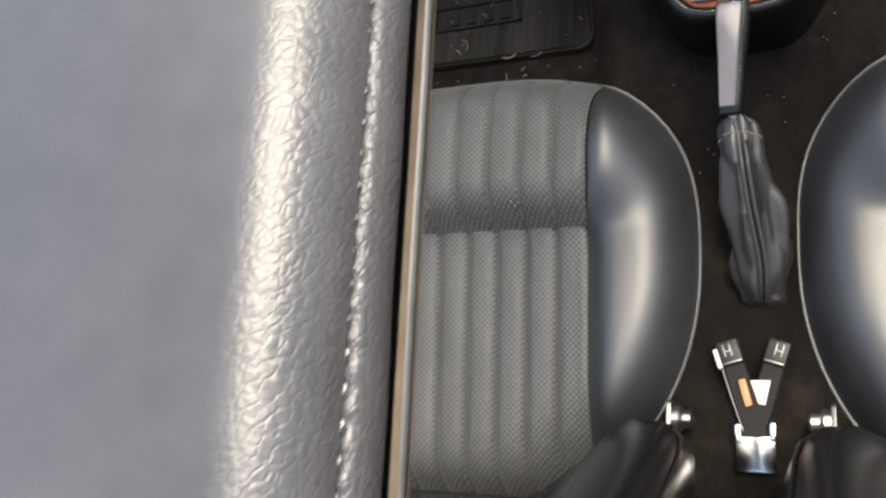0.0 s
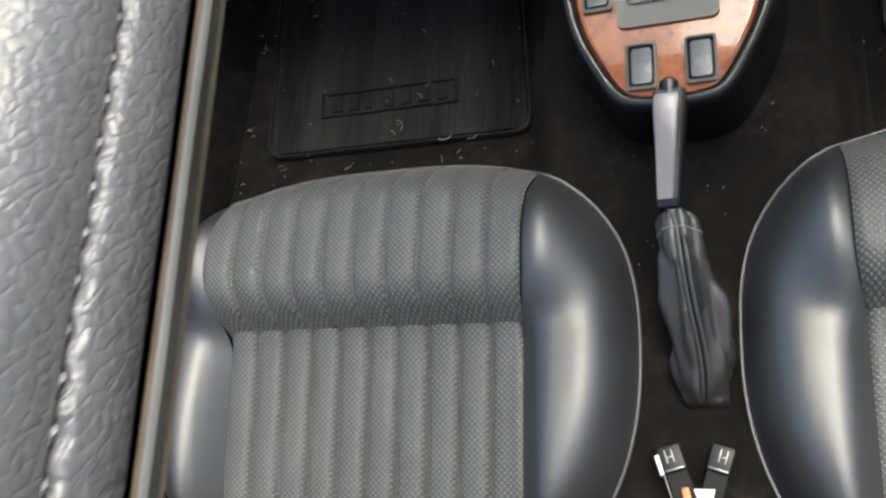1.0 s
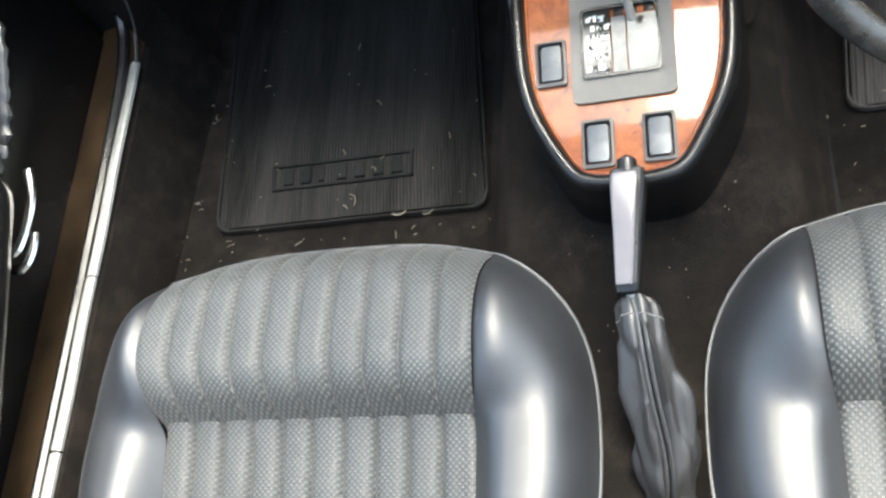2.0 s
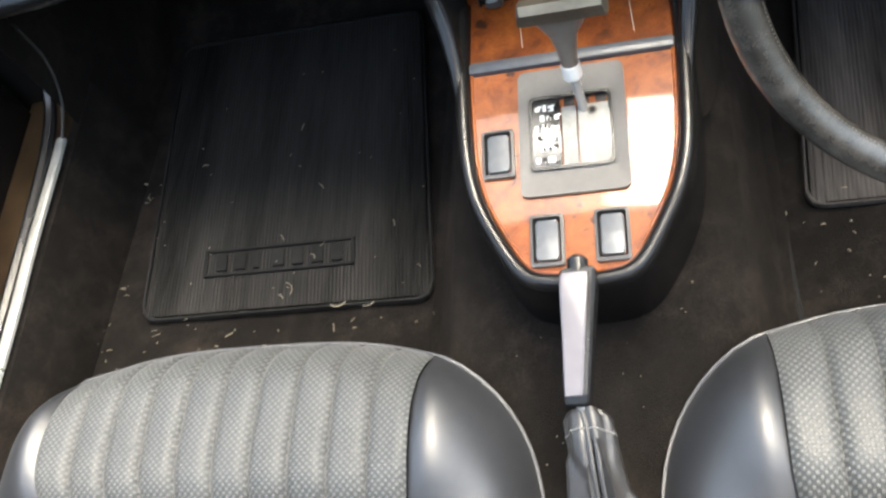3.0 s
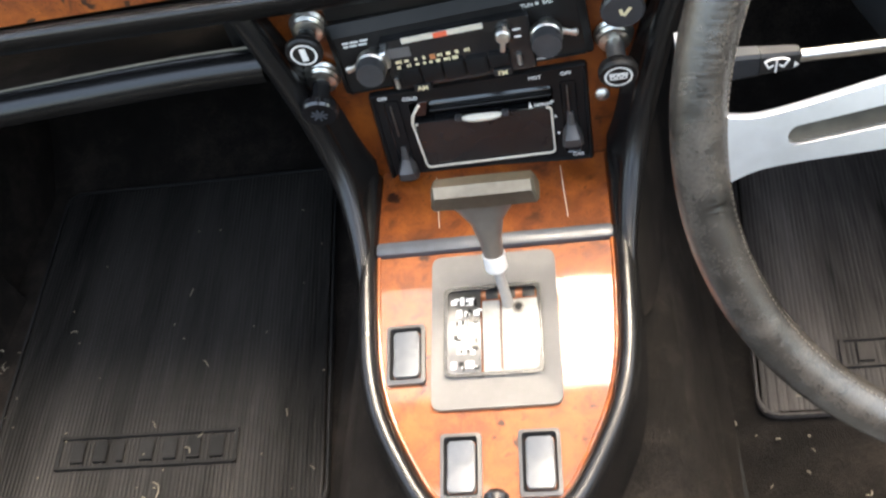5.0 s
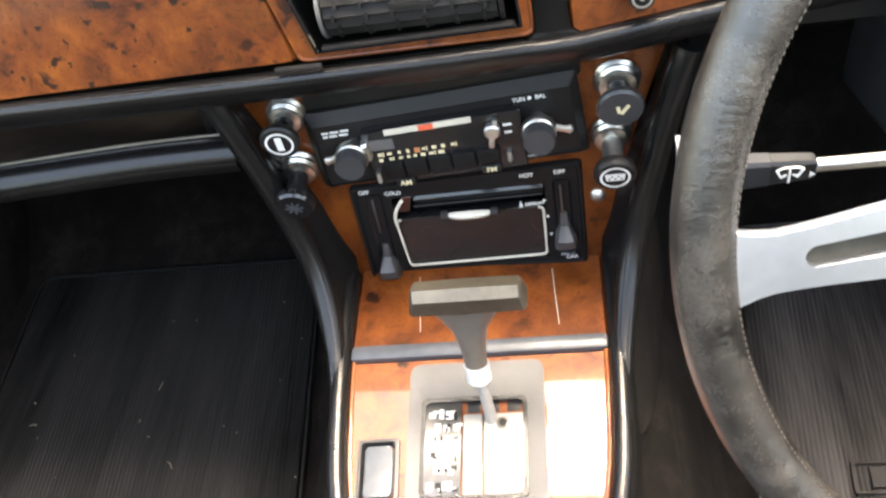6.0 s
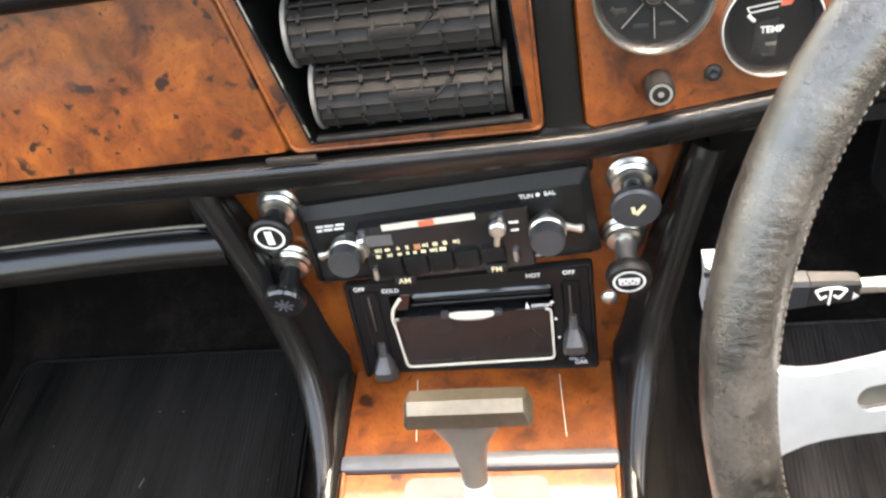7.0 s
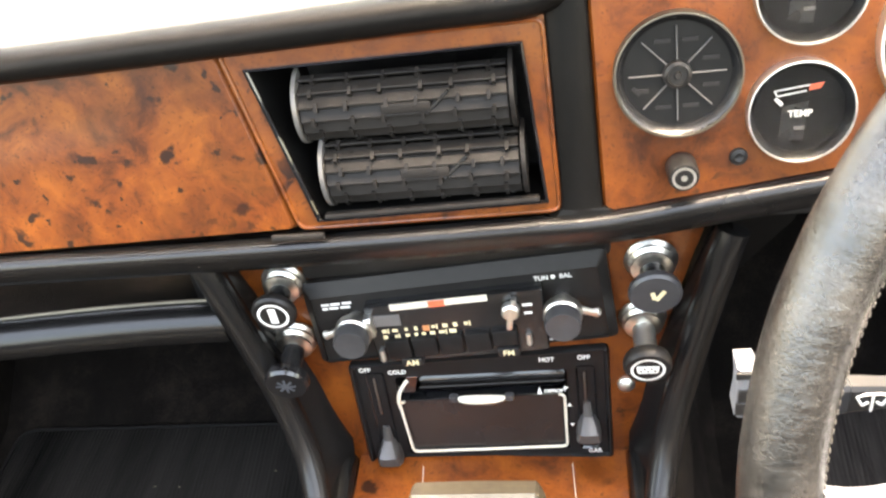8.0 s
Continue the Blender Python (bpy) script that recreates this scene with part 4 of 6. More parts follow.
def build_buckle(lean, spin, label):
    b = thing("seat_belt_buckle", Matrix.Translation((0.004, 0.525, 0.112)) @ Matrix.Rotation(radians(lean), 4, "Z"), label, "seat belt", "seat belt buckles")
    bm = B()
    rows = []
    for y, w, z in ((-0.010, 0.010, 0.006), (0.02, 0.0105, 0.007), (0.05, 0.0100, 0.009), (0.066, 0.0095, 0.010)):
        rows.append([(x, y, z + dz) for x, dz in ((-w, -0.002), (-w * 1.03, 0.0015), (-w * 0.9, 0.0035), (w * 0.9, 0.0035), (w * 1.03, 0.0015), (w, -0.002))])
    vs = add_grid(bm, rows, close_u=True)
    bm.faces.new(vs[0])
    bm.faces.new(vs[-1])
    part("strap", bm, M_WEB, b, "stiff black stalk")
    bm = B()
    add_box(bm, (0.0205, 0.024, 0.012), (0, 0.073, 0.012), 0.0022)
    body = part("buckle", bm, M_BLACK, b, "black buckle housing")
    bm = B()
    add_box(bm, (0.0175, 0.0016, 0.0012), (0, 0.0632, 0.0183), 0.0004)
    add_box(bm, (0.0013, 0.012, 0.0008), (-spin * 0.0045, 0.0755, 0.0183), 0.0003)
    add_box(bm, (0.0013, 0.012, 0.0008), (spin * 0.0015, 0.0755, 0.0183), 0.0003)
    add_box(bm, (0.0060, 0.0012, 0.0008), (-spin * 0.0015, 0.0745, 0.0183), 0.0003)
    part("latch_plate", bm, M_DULL, body, "pale metal latch")
    if spin > 0:
        bm = B()
        add_box(bm, (0.0045, 0.019, 0.010), (-0.0125, 0.0705, 0.0110), 0.0012)
        part("release_tab", bm, M_WHITE, body, "pale release tab")
        bm = B()
        add_tube(bm, [(-0.0115, 0.062, 0.010), (-0.0118, 0.03, 0.009), (-0.0112, -0.004, 0.008)], 0.0008, 6)
        part("cable", bm, M_DULL, b, "bright cable edge")


def build_anchor():
    a = thing("belt_anchor", Matrix.Translation((0.004, 0.503, 0.112)), "bright steel belt anchor bracket on the tunnel carpet", "belt anchor")
    bm = B()
    add_box(bm, (0.036, 0.032, 0.004), (0, -0.002, 0.008), 0.0012, turn=Matrix.Rotation(radians(12), 4, "X"))
    add_box(bm, (0.006, 0.018, 0.008), (-0.0155, 0.016, 0.011), 0.002)
    add_box(bm, (0.006, 0.018, 0.008), (0.0155, 0.018, 0.011), 0.002)
    part("bracket", bm, M_CHROME, a)
    bm = B()
    add_prism(bm, [(0.0035, 0.044), (0.0095, 0.043), (0.0150, 0.066), (-0.0035, 0.066)], 0.0105, 0.0130, 0.0006)
    part("tag", bm, M_WHITE, a, "white label tag")
    bm = B()
    add_box(bm, (0.007, 0.026, 0.004), (-0.008, 0.054, 0.014), 0.0015, turn=Matrix.Rotation(radians(14), 4, "Z"))
    part("flag", bm, M_ORANGE, a, "small orange plastic flag")


# ---- floor ----
def build_mat(x0, x1, y0, y1, skew, label, rubber):
    m = thing("floor_mat", Matrix(), label, "floor mat", "footwell mats")

    def at(u, v, h):
        y = y0 + (y1 - y0) * v
        x = x0 + (x1 - x0) * u + skew * v
        return (x, y, floor_z(y) + h)

    def square(f, n=40):
        out = []
        for k in range(n * 4):
            s, q = divmod(k, n)
            t = q / n
            u, v = ((t, 0), (1, t), (1 - t, 1), (0, 1 - t))[s]
            r = 0.055
            du, dv = max(r - u, u - 1 + r, 0), max(r - v, v - 1 + r, 0)
            if du > 0 and dv > 0:
                g = r / math.sqrt(du * du + dv * dv)
                u = (r - du * g) if u < 0.5 else 1 - r + du * g
                v = (r - dv * g) if v < 0.5 else 1 - r + dv * g
            out.append((0.5 + (u - 0.5) * f, 0.5 + (v - 0.5) * f))
        return out

    bm = B()
    rows = [[at(u, v, h) for u, v in square(f)] for f, h in ((1.0, 0.0), (1.0, 0.0055), (0.996, 0.0072), (0.986, 0.0072), (0.982, 0.006))]
    add_grid(bm, rows, close_u=True)
    part("border", bm, rubber[1], m, "smooth raised rubber border", 60)
    bm = B()
    us = np.linspace(0.015, 0.985, 80 * 4 + 1)
    add_grid(bm, [[at(u, v, 0.0058 + (0.0, 0.0007, 0.0010, 0.0007)[k % 4] * (0.75 + 0.9 * noise.noise((k // 4 * 0.7, v * 3, x0)))) for k, u in enumerate(us)] for v in np.linspace(0.013, 0.987, 30)])
    part("ribbed_field", bm, rubber[0], m, "fine-ribbed rubber field")
    bm = B()
    for (ua, va, ub, vb) in ((0.220, 0.116, 0.745, 0.122), (0.220, 0.191, 0.745, 0.197), (0.220, 0.116, 0.229, 0.197), (0.736, 0.116, 0.745, 0.197)):
        add_grid(bm, [[at(u, v, 0.0105) for u in np.linspace(ua, ub, 12)] for v in (va, vb)])
        for e in ((va, va), (vb, vb)):
            add_grid(bm, [[at(u, e[0], h) for u in np.linspace(ua, ub, 12)] for h in (0.005, 0.0105)])
    part("name_border", bm, rubber[1], m, "raised black frame round a moulded name")
    for k in range(7):
        bm = B()
        u = 0.262 + 0.068 * k
        w = 0.036 if k != 2 else 0.018
        add_grid(bm, [[at(q, v, 0.0100) for q in (u, u + w)] for v in (0.132, 0.181)])
        add_grid(bm, [[at(q, 0.132, h) for q in (u, u + w)] for h in (0.005, 0.010)])
        part("name_bar", bm, rubber[1], m)


def build_litter():
    rnd = random.Random(7)
    bm = B()

    def bit(x, y, size, lift=0.006, curl=0.16):
        a1 = rnd.uniform(0, math.pi)
        z = lift
        pts = []
        for k in range(5):
            s = (k / 4 - 0.5) * size
            a2 = a1 + curl * (k / 4 - 0.5) * 2
            pts.append((x + s * math.cos(a2), y + s * math.sin(a2), floor_z(y + s * math.sin(a2)) + z + 0.001 * math.sin(k)))
        add_tube(bm, pts, rnd.uniform(0.0004, 0.0010), 5, squash=0.5)

    for _ in range(8):
        x = rnd.uniform(-0.56, -0.15)
        bit(x, rnd.gauss(0.965, 0.022), rnd.uniform(0.002, 0.012))
    for _ in range(7):
        bit(rnd.uniform(-0.54, -0.20), rnd.uniform(1.01, 1.33), rnd.uniform(0.003, 0.013), 0.0095)
    for _ in range(14):
        bit(rnd.uniform(-0.61, -0.56), rnd.uniform(0.93, 1.25), rnd.uniform(0.002, 0.008))
    for _ in range(24):
        bit(rnd.uniform(-0.56, -0.20), rnd.uniform(1.00, 1.40), rnd.uniform(0.001, 0.004), 0.0095)
    for _ in range(24):
        bit(rnd.uniform(-0.60, -0.15), rnd.gauss(0.955, 0.03), rnd.uniform(0.001, 0.005))
    for _ in range(26):
        bit(rnd.uniform(0.19, 0.42), rnd.uniform(0.88, 1.12), rnd.uniform(0.001, 0.006))
    for _ in range(14):
        bit(rnd.uniform(0.21, 0.42), rnd.uniform(0.92, 1.10), rnd.uniform(0.002, 0.007))
    for x, y, s in ((-0.362, 1.034, 0.022), (-0.30, 1.002, 0.020), (-0.262, 1.0, 0.016), (-0.33, 1.09, 0.012), (-0.34, 1.075, 0.012)):
        bit(x, y, s, 0.0095, 0.5)
    for _ in range(6):
        bit(rnd.uniform(-0.605, -0.575), rnd.uniform(1.185, 1.20), rnd.uniform(0.004, 0.009), 0.004)
    ob = link_mesh("litter", bm, M_STRAW)
    tagged(ob, "scattered straw and dry grass bits on the carpet and mat", "litter", "", "stuff")
    bm = B()
    for _ in range(34):
        s = rnd.choice((-1, 1))
        x, y = s * rnd.uniform(0.02, 0.115), rnd.uniform(0.70, 0.95)
        r = rnd.uniform(0.0004, 0.0011)
        z = 0.11 + 0.02 * ease(0.8, 1.1, y) - 0.012 * (abs(x) / 0.115) ** 3
        bmesh.ops.create_icosphere(bm, subdivisions=1, radius=r, matrix=Matrix.Translation((x, y, z)))
    ob = link_mesh("crumbs", bm, M_STRAW)
    tagged(ob, "pale crumbs and lint on the tunnel carpet", "crumbs", "", "stuff")


# ---- centre console ----
HALF = [(0.0950, 0.206), (0.0946, 0.165), (0.0945, 0.125), (0.0930, 0.078), (0.0898, 0.034), (0.0816, -0.003), (0.0660, -0.037), (0.0470, -0.0675), (0.0300, -0.0765), (0.0, -0.0785)]
EDGE = smooth_line([(u, v, 0) for u, v in HALF] + [(-u, v, 0) for u, v in reversed(HALF[:-1])], 5)


def shifted(line, off):
    """The line moved outwards by off."""
    out = []
    for i, p in enumerate(line):
        d = (line[min(i + 1, len(line) - 1)] - line[max(i - 1, 0)]).normalized()
        out.append(Vector((p.x - d.y * off, p.y + d.x * off, 0)))
    return out


def build_console():
    c = thing("centre_console", CONSOLE, "black padded centre console faced with glossy walnut veneer", "console")
    bm = B()
    rows = []
    for off, h in ((-0.0015, -0.006), (-0.0005, 0.002), (0.002, 0.0065), (0.006, 0.0085), (0.010, 0.0075), (0.0135, 0.003), (0.0155, -0.008), (0.0172, -0.03), (0.0190, -0.06), (0.0205, -0.09), (0.0215, -0.115)):
        rows.append([(p.x, p.y, h) for p in shifted(EDGE, off)])
    add_grid(bm, rows)
    part("moulding", bm, M_VINYL, c, "black padded moulding with a rounded rim", 70)
    bm = B()
    lower = [p for p in shifted(EDGE, -0.0012) if p.y <= 0.121]
    rim = [(0.0933, 0.1248)] + [(p.x, p.y) for p in lower] + [(-0.0933, 0.1248)]
    add_prism(bm, rim, -0.012, 0.0, 0.0012)
    face = part("veneer_panel", bm, M_CONSOLE, c, "glossy walnut veneer panel")
    bm = B()
    add_tube(bm, [(x * 0.985, y + 0.0006, 0.0004) for x, y in rim], 0.0016, 8)
    part("edge_bead", bm, M_CONSOLE, face, "rounded lacquered edge")
    bm = B()
    add_prism(bm, rect(-0.0935, 0.1375, 0.0935, 0.212), -0.012, 0.001, 0.001)
    up = part("upper_veneer", bm, M_WALNUT, c, "darker walnut panel ahead of the strip")
    hinge = Matrix.Translation((0, 0.1375, 0))
    up.matrix_basis = hinge @ Matrix.Rotation(radians(-6), 4, "X") @ hinge.inverted()
    for x in (-0.045, 0.058):
        bm = B()
        add_tube(bm, [(x + 0.002, 0.148, 0.0012), (x, 0.175, 0.0012), (x - 0.0015, 0.200, 0.0012)], 0.00032, 5)
        part("scratch", bm, M_THREAD, up, "pale scratch in the lacquer")
    bm = B()
    add_box(bm, (0.188, 0.0125, 0.010), (0, 0.131, 0.000), 0.003)
    part("cross_strip", bm, M_GREY, c, "blue-grey cross strip")
    # the rails that climb from the console to the dashboard, and the skins beside them
    inv = CONSOLE.inverted()
    for s in (-1, 1):
        rail = smooth_line([(s * x, y, z) for x, y, z in ((0.0955, 1.045, 0.2130), (0.1010, 1.085, 0.2245), (0.1055, 1.130, 0.2385), (0.113, 1.168, 0.2660), (0.122, 1.187, 0.300), (0.134, 1.197, 0.350), (0.149, 1.204, 0.408), (0.154, 1.207, 0.425))], 7)
        bm = B()
        rad = [0.0040 + 0.0055 * ease(0, 0.45, k / (len(rail) - 1)) for k in range(len(rail))]
        add_tube(bm, [inv @ p for p in rail], rad, 12)
        part("rail", bm, M_VINYL, c, "rounded black padded rail", 70)
        bm = B()
        inner = smooth_line([(s * x, y, z) for x, y, z in ((0.0920, 1.05, 0.217), (0.0940, 1.085, 0.222), (0.0945, 1.130, 0.2255), (0.0945, 1.175, 0.2275), (0.0965, 1.2135, 0.262), (0.112, 1.216, 0.32), (0.140, 1.2225, 0.40), (0.148, 1.225, 0.42))], 7)
        outer = smooth_line([(s * x, y, z) for x, y, z in ((0.099, 1.05, 0.20), (0.108, 1.085, 0.17), (0.130, 1.15, 0.12), (0.152, 1.30, 0.10), (0.155, 1.45, 0.12), (0.16, 1.58, 0.20), (0.168, 1.64, 0.34), (0.17, 1.64, 0.44))], 7)
        add_grid(bm, [[inv @ p for p in inner], [inv @ p for p in rail]])
        part("cheek", bm, M_VINYL, c, "black inner cheek", 50)
        bm = B()
        add_grid(bm, [[inv @ p for p in rail], [inv @ ((p * 0.55 + q * 0.45) + Vector((s * 0.004, 0, 0))) for p, q in zip(rail, outer)], [inv @ p for p in outer]])
        part("side_panel", bm, M_CARPET, c, "carpeted console side", 50)
    return c


def build_selector():
    g = thing("gear_selector", CONSOLE, "automatic gear selector with a T handle on a grey plate", "gear selector")
    bm = B()
    plate_o, plate_i = rect(-0.0480, -0.0055, 0.0475, 0.1190, 0.008, 4), rect(-0.0375, 0.0195, 0.0345, 0.0905, 0.006, 4)
    add_ring(bm, plate_o, plate_i, -0.004, 0.0035, -0.0015)
    part("plate", bm, M_PLATE, g, "brown-grey plastic plate")
    bm = B()
    add_ring(bm, rect(-0.0385, 0.0185, 0.0355, 0.0915, 0.006, 4), rect(-0.0355, 0.0215, 0.0325, 0.0885, 0.005, 4), 0.000, 0.0045)
    part("window_frame", bm, M_PLASTIC, g, "black bevelled window edge")
    # curved quadrant with its indicator strip
    arc = lambda y: 0.0050 * math.cos((y - 0.052) / 0.037 * 1.2)
    for x0, x1, word in ((-0.0090, 0.0042, "narrow bright slide"), (0.0056, 0.0335, "broad bright slide")):
        bm = B()
        rows = [[(x0, y, -0.002), (x0, y, arc(y)), (x0 + 0.0006, y, 0.0005 + arc(y)), (x1 - 0.0006, y, 0.0005 + arc(y)), (x1, y, arc(y)), (x1, y, -0.002)] for y in np.linspace(0.018, 0.0785, 14)]
        add_grid(bm, rows)
        part("slide", bm, M_SLIDE, g, word, 25)
    bm = B()
    add_grid(bm, [[(x, y, -0.0035) for x in (-0.037, 0.035)] for y in (0.018, 0.092)])
    part("well", bm, M_DIAL, g, "dark well under the slides")
    bm = B()
    rows = [[(x, y, arc(y)) for x in (-0.0355, -0.0345, -0.0115, -0.0104)] for y in np.linspace(0.018, 0.092, 14)]
    add_grid(bm, rows)
    strip = part("indicator", bm, M_SMOKE, g, "silvery indicator strip with white and black marks")
    rnd = random.Random(3)
    for k in range(6):
        y = 0.0280 + 0.0102 * k
        z = 0.0004 + arc(y)
        bm = B()
        x = -0.0330 + 0.0045 * (k % 3 == 1)
        while x < -0.0150:
            w = rnd.uniform(0.0026, 0.0075)
            add_box(bm, (w, rnd.uniform(0.0022, 0.0078), 0.0006), (x + w / 2, y + rnd.uniform(-0.0006, 0.0006), z))
            if rnd.random() < 0.6:
                add_box(bm, (w * 0.9, 0.0016, 0.0006), (x + w, y + rnd.choice((-0.0022, 0.0022)), z))
            x += w + rnd.uniform(0.0012, 0.0032)
        part("mark", bm, M_INK, strip)
        bm = B()
        for _ in range(3):
            w = rnd.uniform(0.0012, 0.0045)
            add_box(bm, (w, rnd.uniform(0.0012, 0.0040), 0.0006), (rnd.uniform(-0.0300, -0.0135), y + rnd.uniform(-0.003, 0.003), z + 0.0003))
        part("mark", bm, M_DIAL, strip)
    for x, w in ((-0.0020, 0.010), (0.0130, 0.006), (0.0260, 0.010)):
        bm = B()
        add_box(bm, (w, 0.0080, 0.004), (x, 0.0850, -0.0015), 0.0012)
        part("stop_block", bm, M_SHADE, g, "dim grey stop block")
    bm = B()
    add_lathe(bm, [(0.0044, 0.0), (0.0044, 0.0010), (0.0030, 0.0012), (0.0026, 0.0004)], 18, Matrix.Translation((0.0185, 0.0710, arc(0.071) + 0.0004)))
    part("hole_rim", bm, M_STEM, g, "brown-rimmed hole")
    bm = B()
    add_lathe(bm, [(0.0026, 0.0), (0.0026, 0.0009)], 16, Matrix.Translation((0.0185, 0.0710, arc(0.071) + 0.0006)))
    part("hole", bm, M_DIAL, g, "dark pin hole")
    base, knee, top = Vector((0.0115, 0.072, 0.000)), Vector((0.0060, 0.0937, 0.0373)), Vector((0.004, 0.116, 0.0884))
    bm = B()
    add_tube(bm, [base, base.lerp(knee, 0.5), knee], [0.0042, 0.0040, 0.0040], 14)
    part("rod", bm, M_ROD, g, "slim clouded metal rod")
    bm = B()
    d = (top - knee).normalized()
    add_tube(bm, [knee - d * 0.007, knee - d * 0.005, knee + d * 0.008], [0.0070, 0.0085, 0.0085], 16)
    part("collar", bm, M_WHITE, g, "white plastic collar")
    bm = B()
    side = Vector((1, 0, 0))
    nrm = side.cross(d).normalized()
    stem = [(0.008, 0.0075, 0.0075), (0.022, 0.0085, 0.0070), (0.038, 0.0120, 0.0065), (0.050, 0.0205, 0.0065), (0.057, 0.0290, 0.0068)]
    rows = []
    for h, w, th in stem:
        p = knee + d * h
        rows.append([p + side * (w * math.cos(q * 2 * math.pi / 16)) + nrm * (th * math.sin(q * 2 * math.pi / 16)) for q in range(16)])
    vs = add_grid(bm, rows, close_u=True)
    bm.faces.new(vs[0])
    bm.faces.new(vs[-1])
    part("handle_stem", bm, M_STEM, g, "brown-grey flared stem", 60)
    bm = B()
    p = knee + d * 0.063 + side * 0.003
    prof = ((-0.0085, -0.0075), (-0.0105, -0.002), (-0.0075, 0.0085), (0.0060, 0.0105), (0.0105, 0.004), (0.0095, -0.0065))
    rows = []
    for x, f in ((-0.0355, 0.80), (-0.0335, 1.0), (0.0, 1.04), (0.0335, 1.0), (0.0355, 0.80)):
        rows.append([p + side * (x * (1.0 if v > 0 else 1.06)) + nrm * (u * f) + d * (v * f) for u, v in prof])
    vs = add_grid(bm, rows, close_u=True)
    bm.faces.new(vs[0])
    bm.faces.new(vs[-1])
    part("handle_bar", bm, M_BRONZE, g, "bronze-coloured T grip", 25)


def build_rocker(m, label):
    r = thing("rocker_switch", m, label, "switch", "console rocker switches")
    bm = B()
    o, i = rect(-0.0146, -0.0235, 0.0146, 0.0235, 0.003, 3), rect(-0.0122, -0.0208, 0.0122, 0.0208, 0.003, 3)
    add_ring(bm, o, i, -0.002, 0.0042, 0.0012)
    bezel = part("bezel", bm, M_PLATE, r, "brown-grey bezel")
    bm = B()
    add_ring(bm, rect(-0.0123, -0.0209, 0.0123, 0.0209, 0.003, 3), rect(-0.0104, -0.0185, 0.0104, 0.0185, 0.003, 3), -0.002, 0.0040, -0.0035)
    part("well", bm, M_BLACK, bezel, "dark sloped well")
    bm = B()
    rows = []
    for y in np.linspace(-0.0180, 0.0180, 19):
        q = y / 0.0180
        z = 0.0022 + 0.0024 * abs(q - 0.12) ** 1.4
        w = 0.0102 - 0.0022 * max(0.0, abs(q) - 0.86) / 0.14
        rows.append([(-w, y, -0.001), (-w, y, z - 0.0010), (-w + 0.0007, y, z - 0.0002), (-w + 0.0018, y, z), (w - 0.0018, y, z), (w - 0.0007, y, z - 0.0002), (w, y, z - 0.0010), (w, y, -0.001)])
    vs = add_grid(bm, rows)
    bm.faces.new(vs[0])
    bm.faces.new(vs[-1])
    part("rocker", bm, M_SWITCH, r, "pale grey dished rocker", 50)
    return r


# ---- radio, heater controls, ashtray ----
def build_stack():
    t = thing("centre_stack", STACK, "walnut-faced centre stack between the console rails", "dashboard panel")
    bm = B()
    outer = [(-0.1500, 0.094), (-0.1420, 0.055), (-0.1220, -0.010), (-0.1000, -0.070), (-0.0935, -0.098), (0.0965, -0.098), (0.0985, -0.070), (0.1130, 0.000), (0.1290, 0.055), (0.1420, 0.096)]
    hole = [(-0.078, -0.001), (-0.078, -0.008), (-0.078, -0.030), (-0.078, -0.070), (-0.078, -0.083), (0.078, -0.083), (0.078, -0.070), (0.078, -0.020), (0.078, -0.008), (0.078, 0.001)]
    add_ring(bm, [Vector(p) for p in outer], [Vector(p) for p in hole], -0.012, 0.0)
    part("veneer", bm, M_WALNUT, t, "walnut veneer facing")
    bm = B()
    add_box(bm, (0.188, 0.030, 0.02), (-0.006, 0.092, -0.006), 0.003, turn=Matrix.Rotation(radians(2), 4, "Z"))
    part("top_fillet", bm, M_MATTE, t, "matt black filler strip above the radio")
    s = thing("panel_screw", STACK @ Matrix.Translation((0.0945, -0.0225, 0.0)), "small bright domed screw in the walnut", "screw")
    bm = B()
    add_lathe(bm, [(0.0058, 0), (0.0056, 0.0018), (0.0034, 0.0036), (0.0010, 0.0042)], 16)
    part("head", bm, M_SATIN, s)


def knob_parts(parent, at, r, length, mat):
    m = Matrix.Translation(at)
    bm = B()
    add_lathe(bm, [(r * 0.80, length * 0.62), (r * 0.97, length * 0.65), (r, length * 0.70), (r * 0.97, length * 0.94), (r * 0.90, length), (r * 0.3, length * 0.985)], 28, m)
    k = part("knob", bm, mat, parent, "black rubber-faced knob")
    bm = B()
    rows = [(r * 0.50, 0.0), (r * 0.56, 0.0005), (r * 0.56, length * 0.20), (r * 0.70, length * 0.22), (r * 0.74, length * 0.30), (r * 1.0, length * 0.34), (r * 1.06, length * 0.38), (r * 1.06, length * 0.60), (r * 0.94, length * 0.66)]
    add_lathe(bm, rows, 28, m)
    part("collar", bm, M_AGED, k, "stepped chrome collar")
    return k


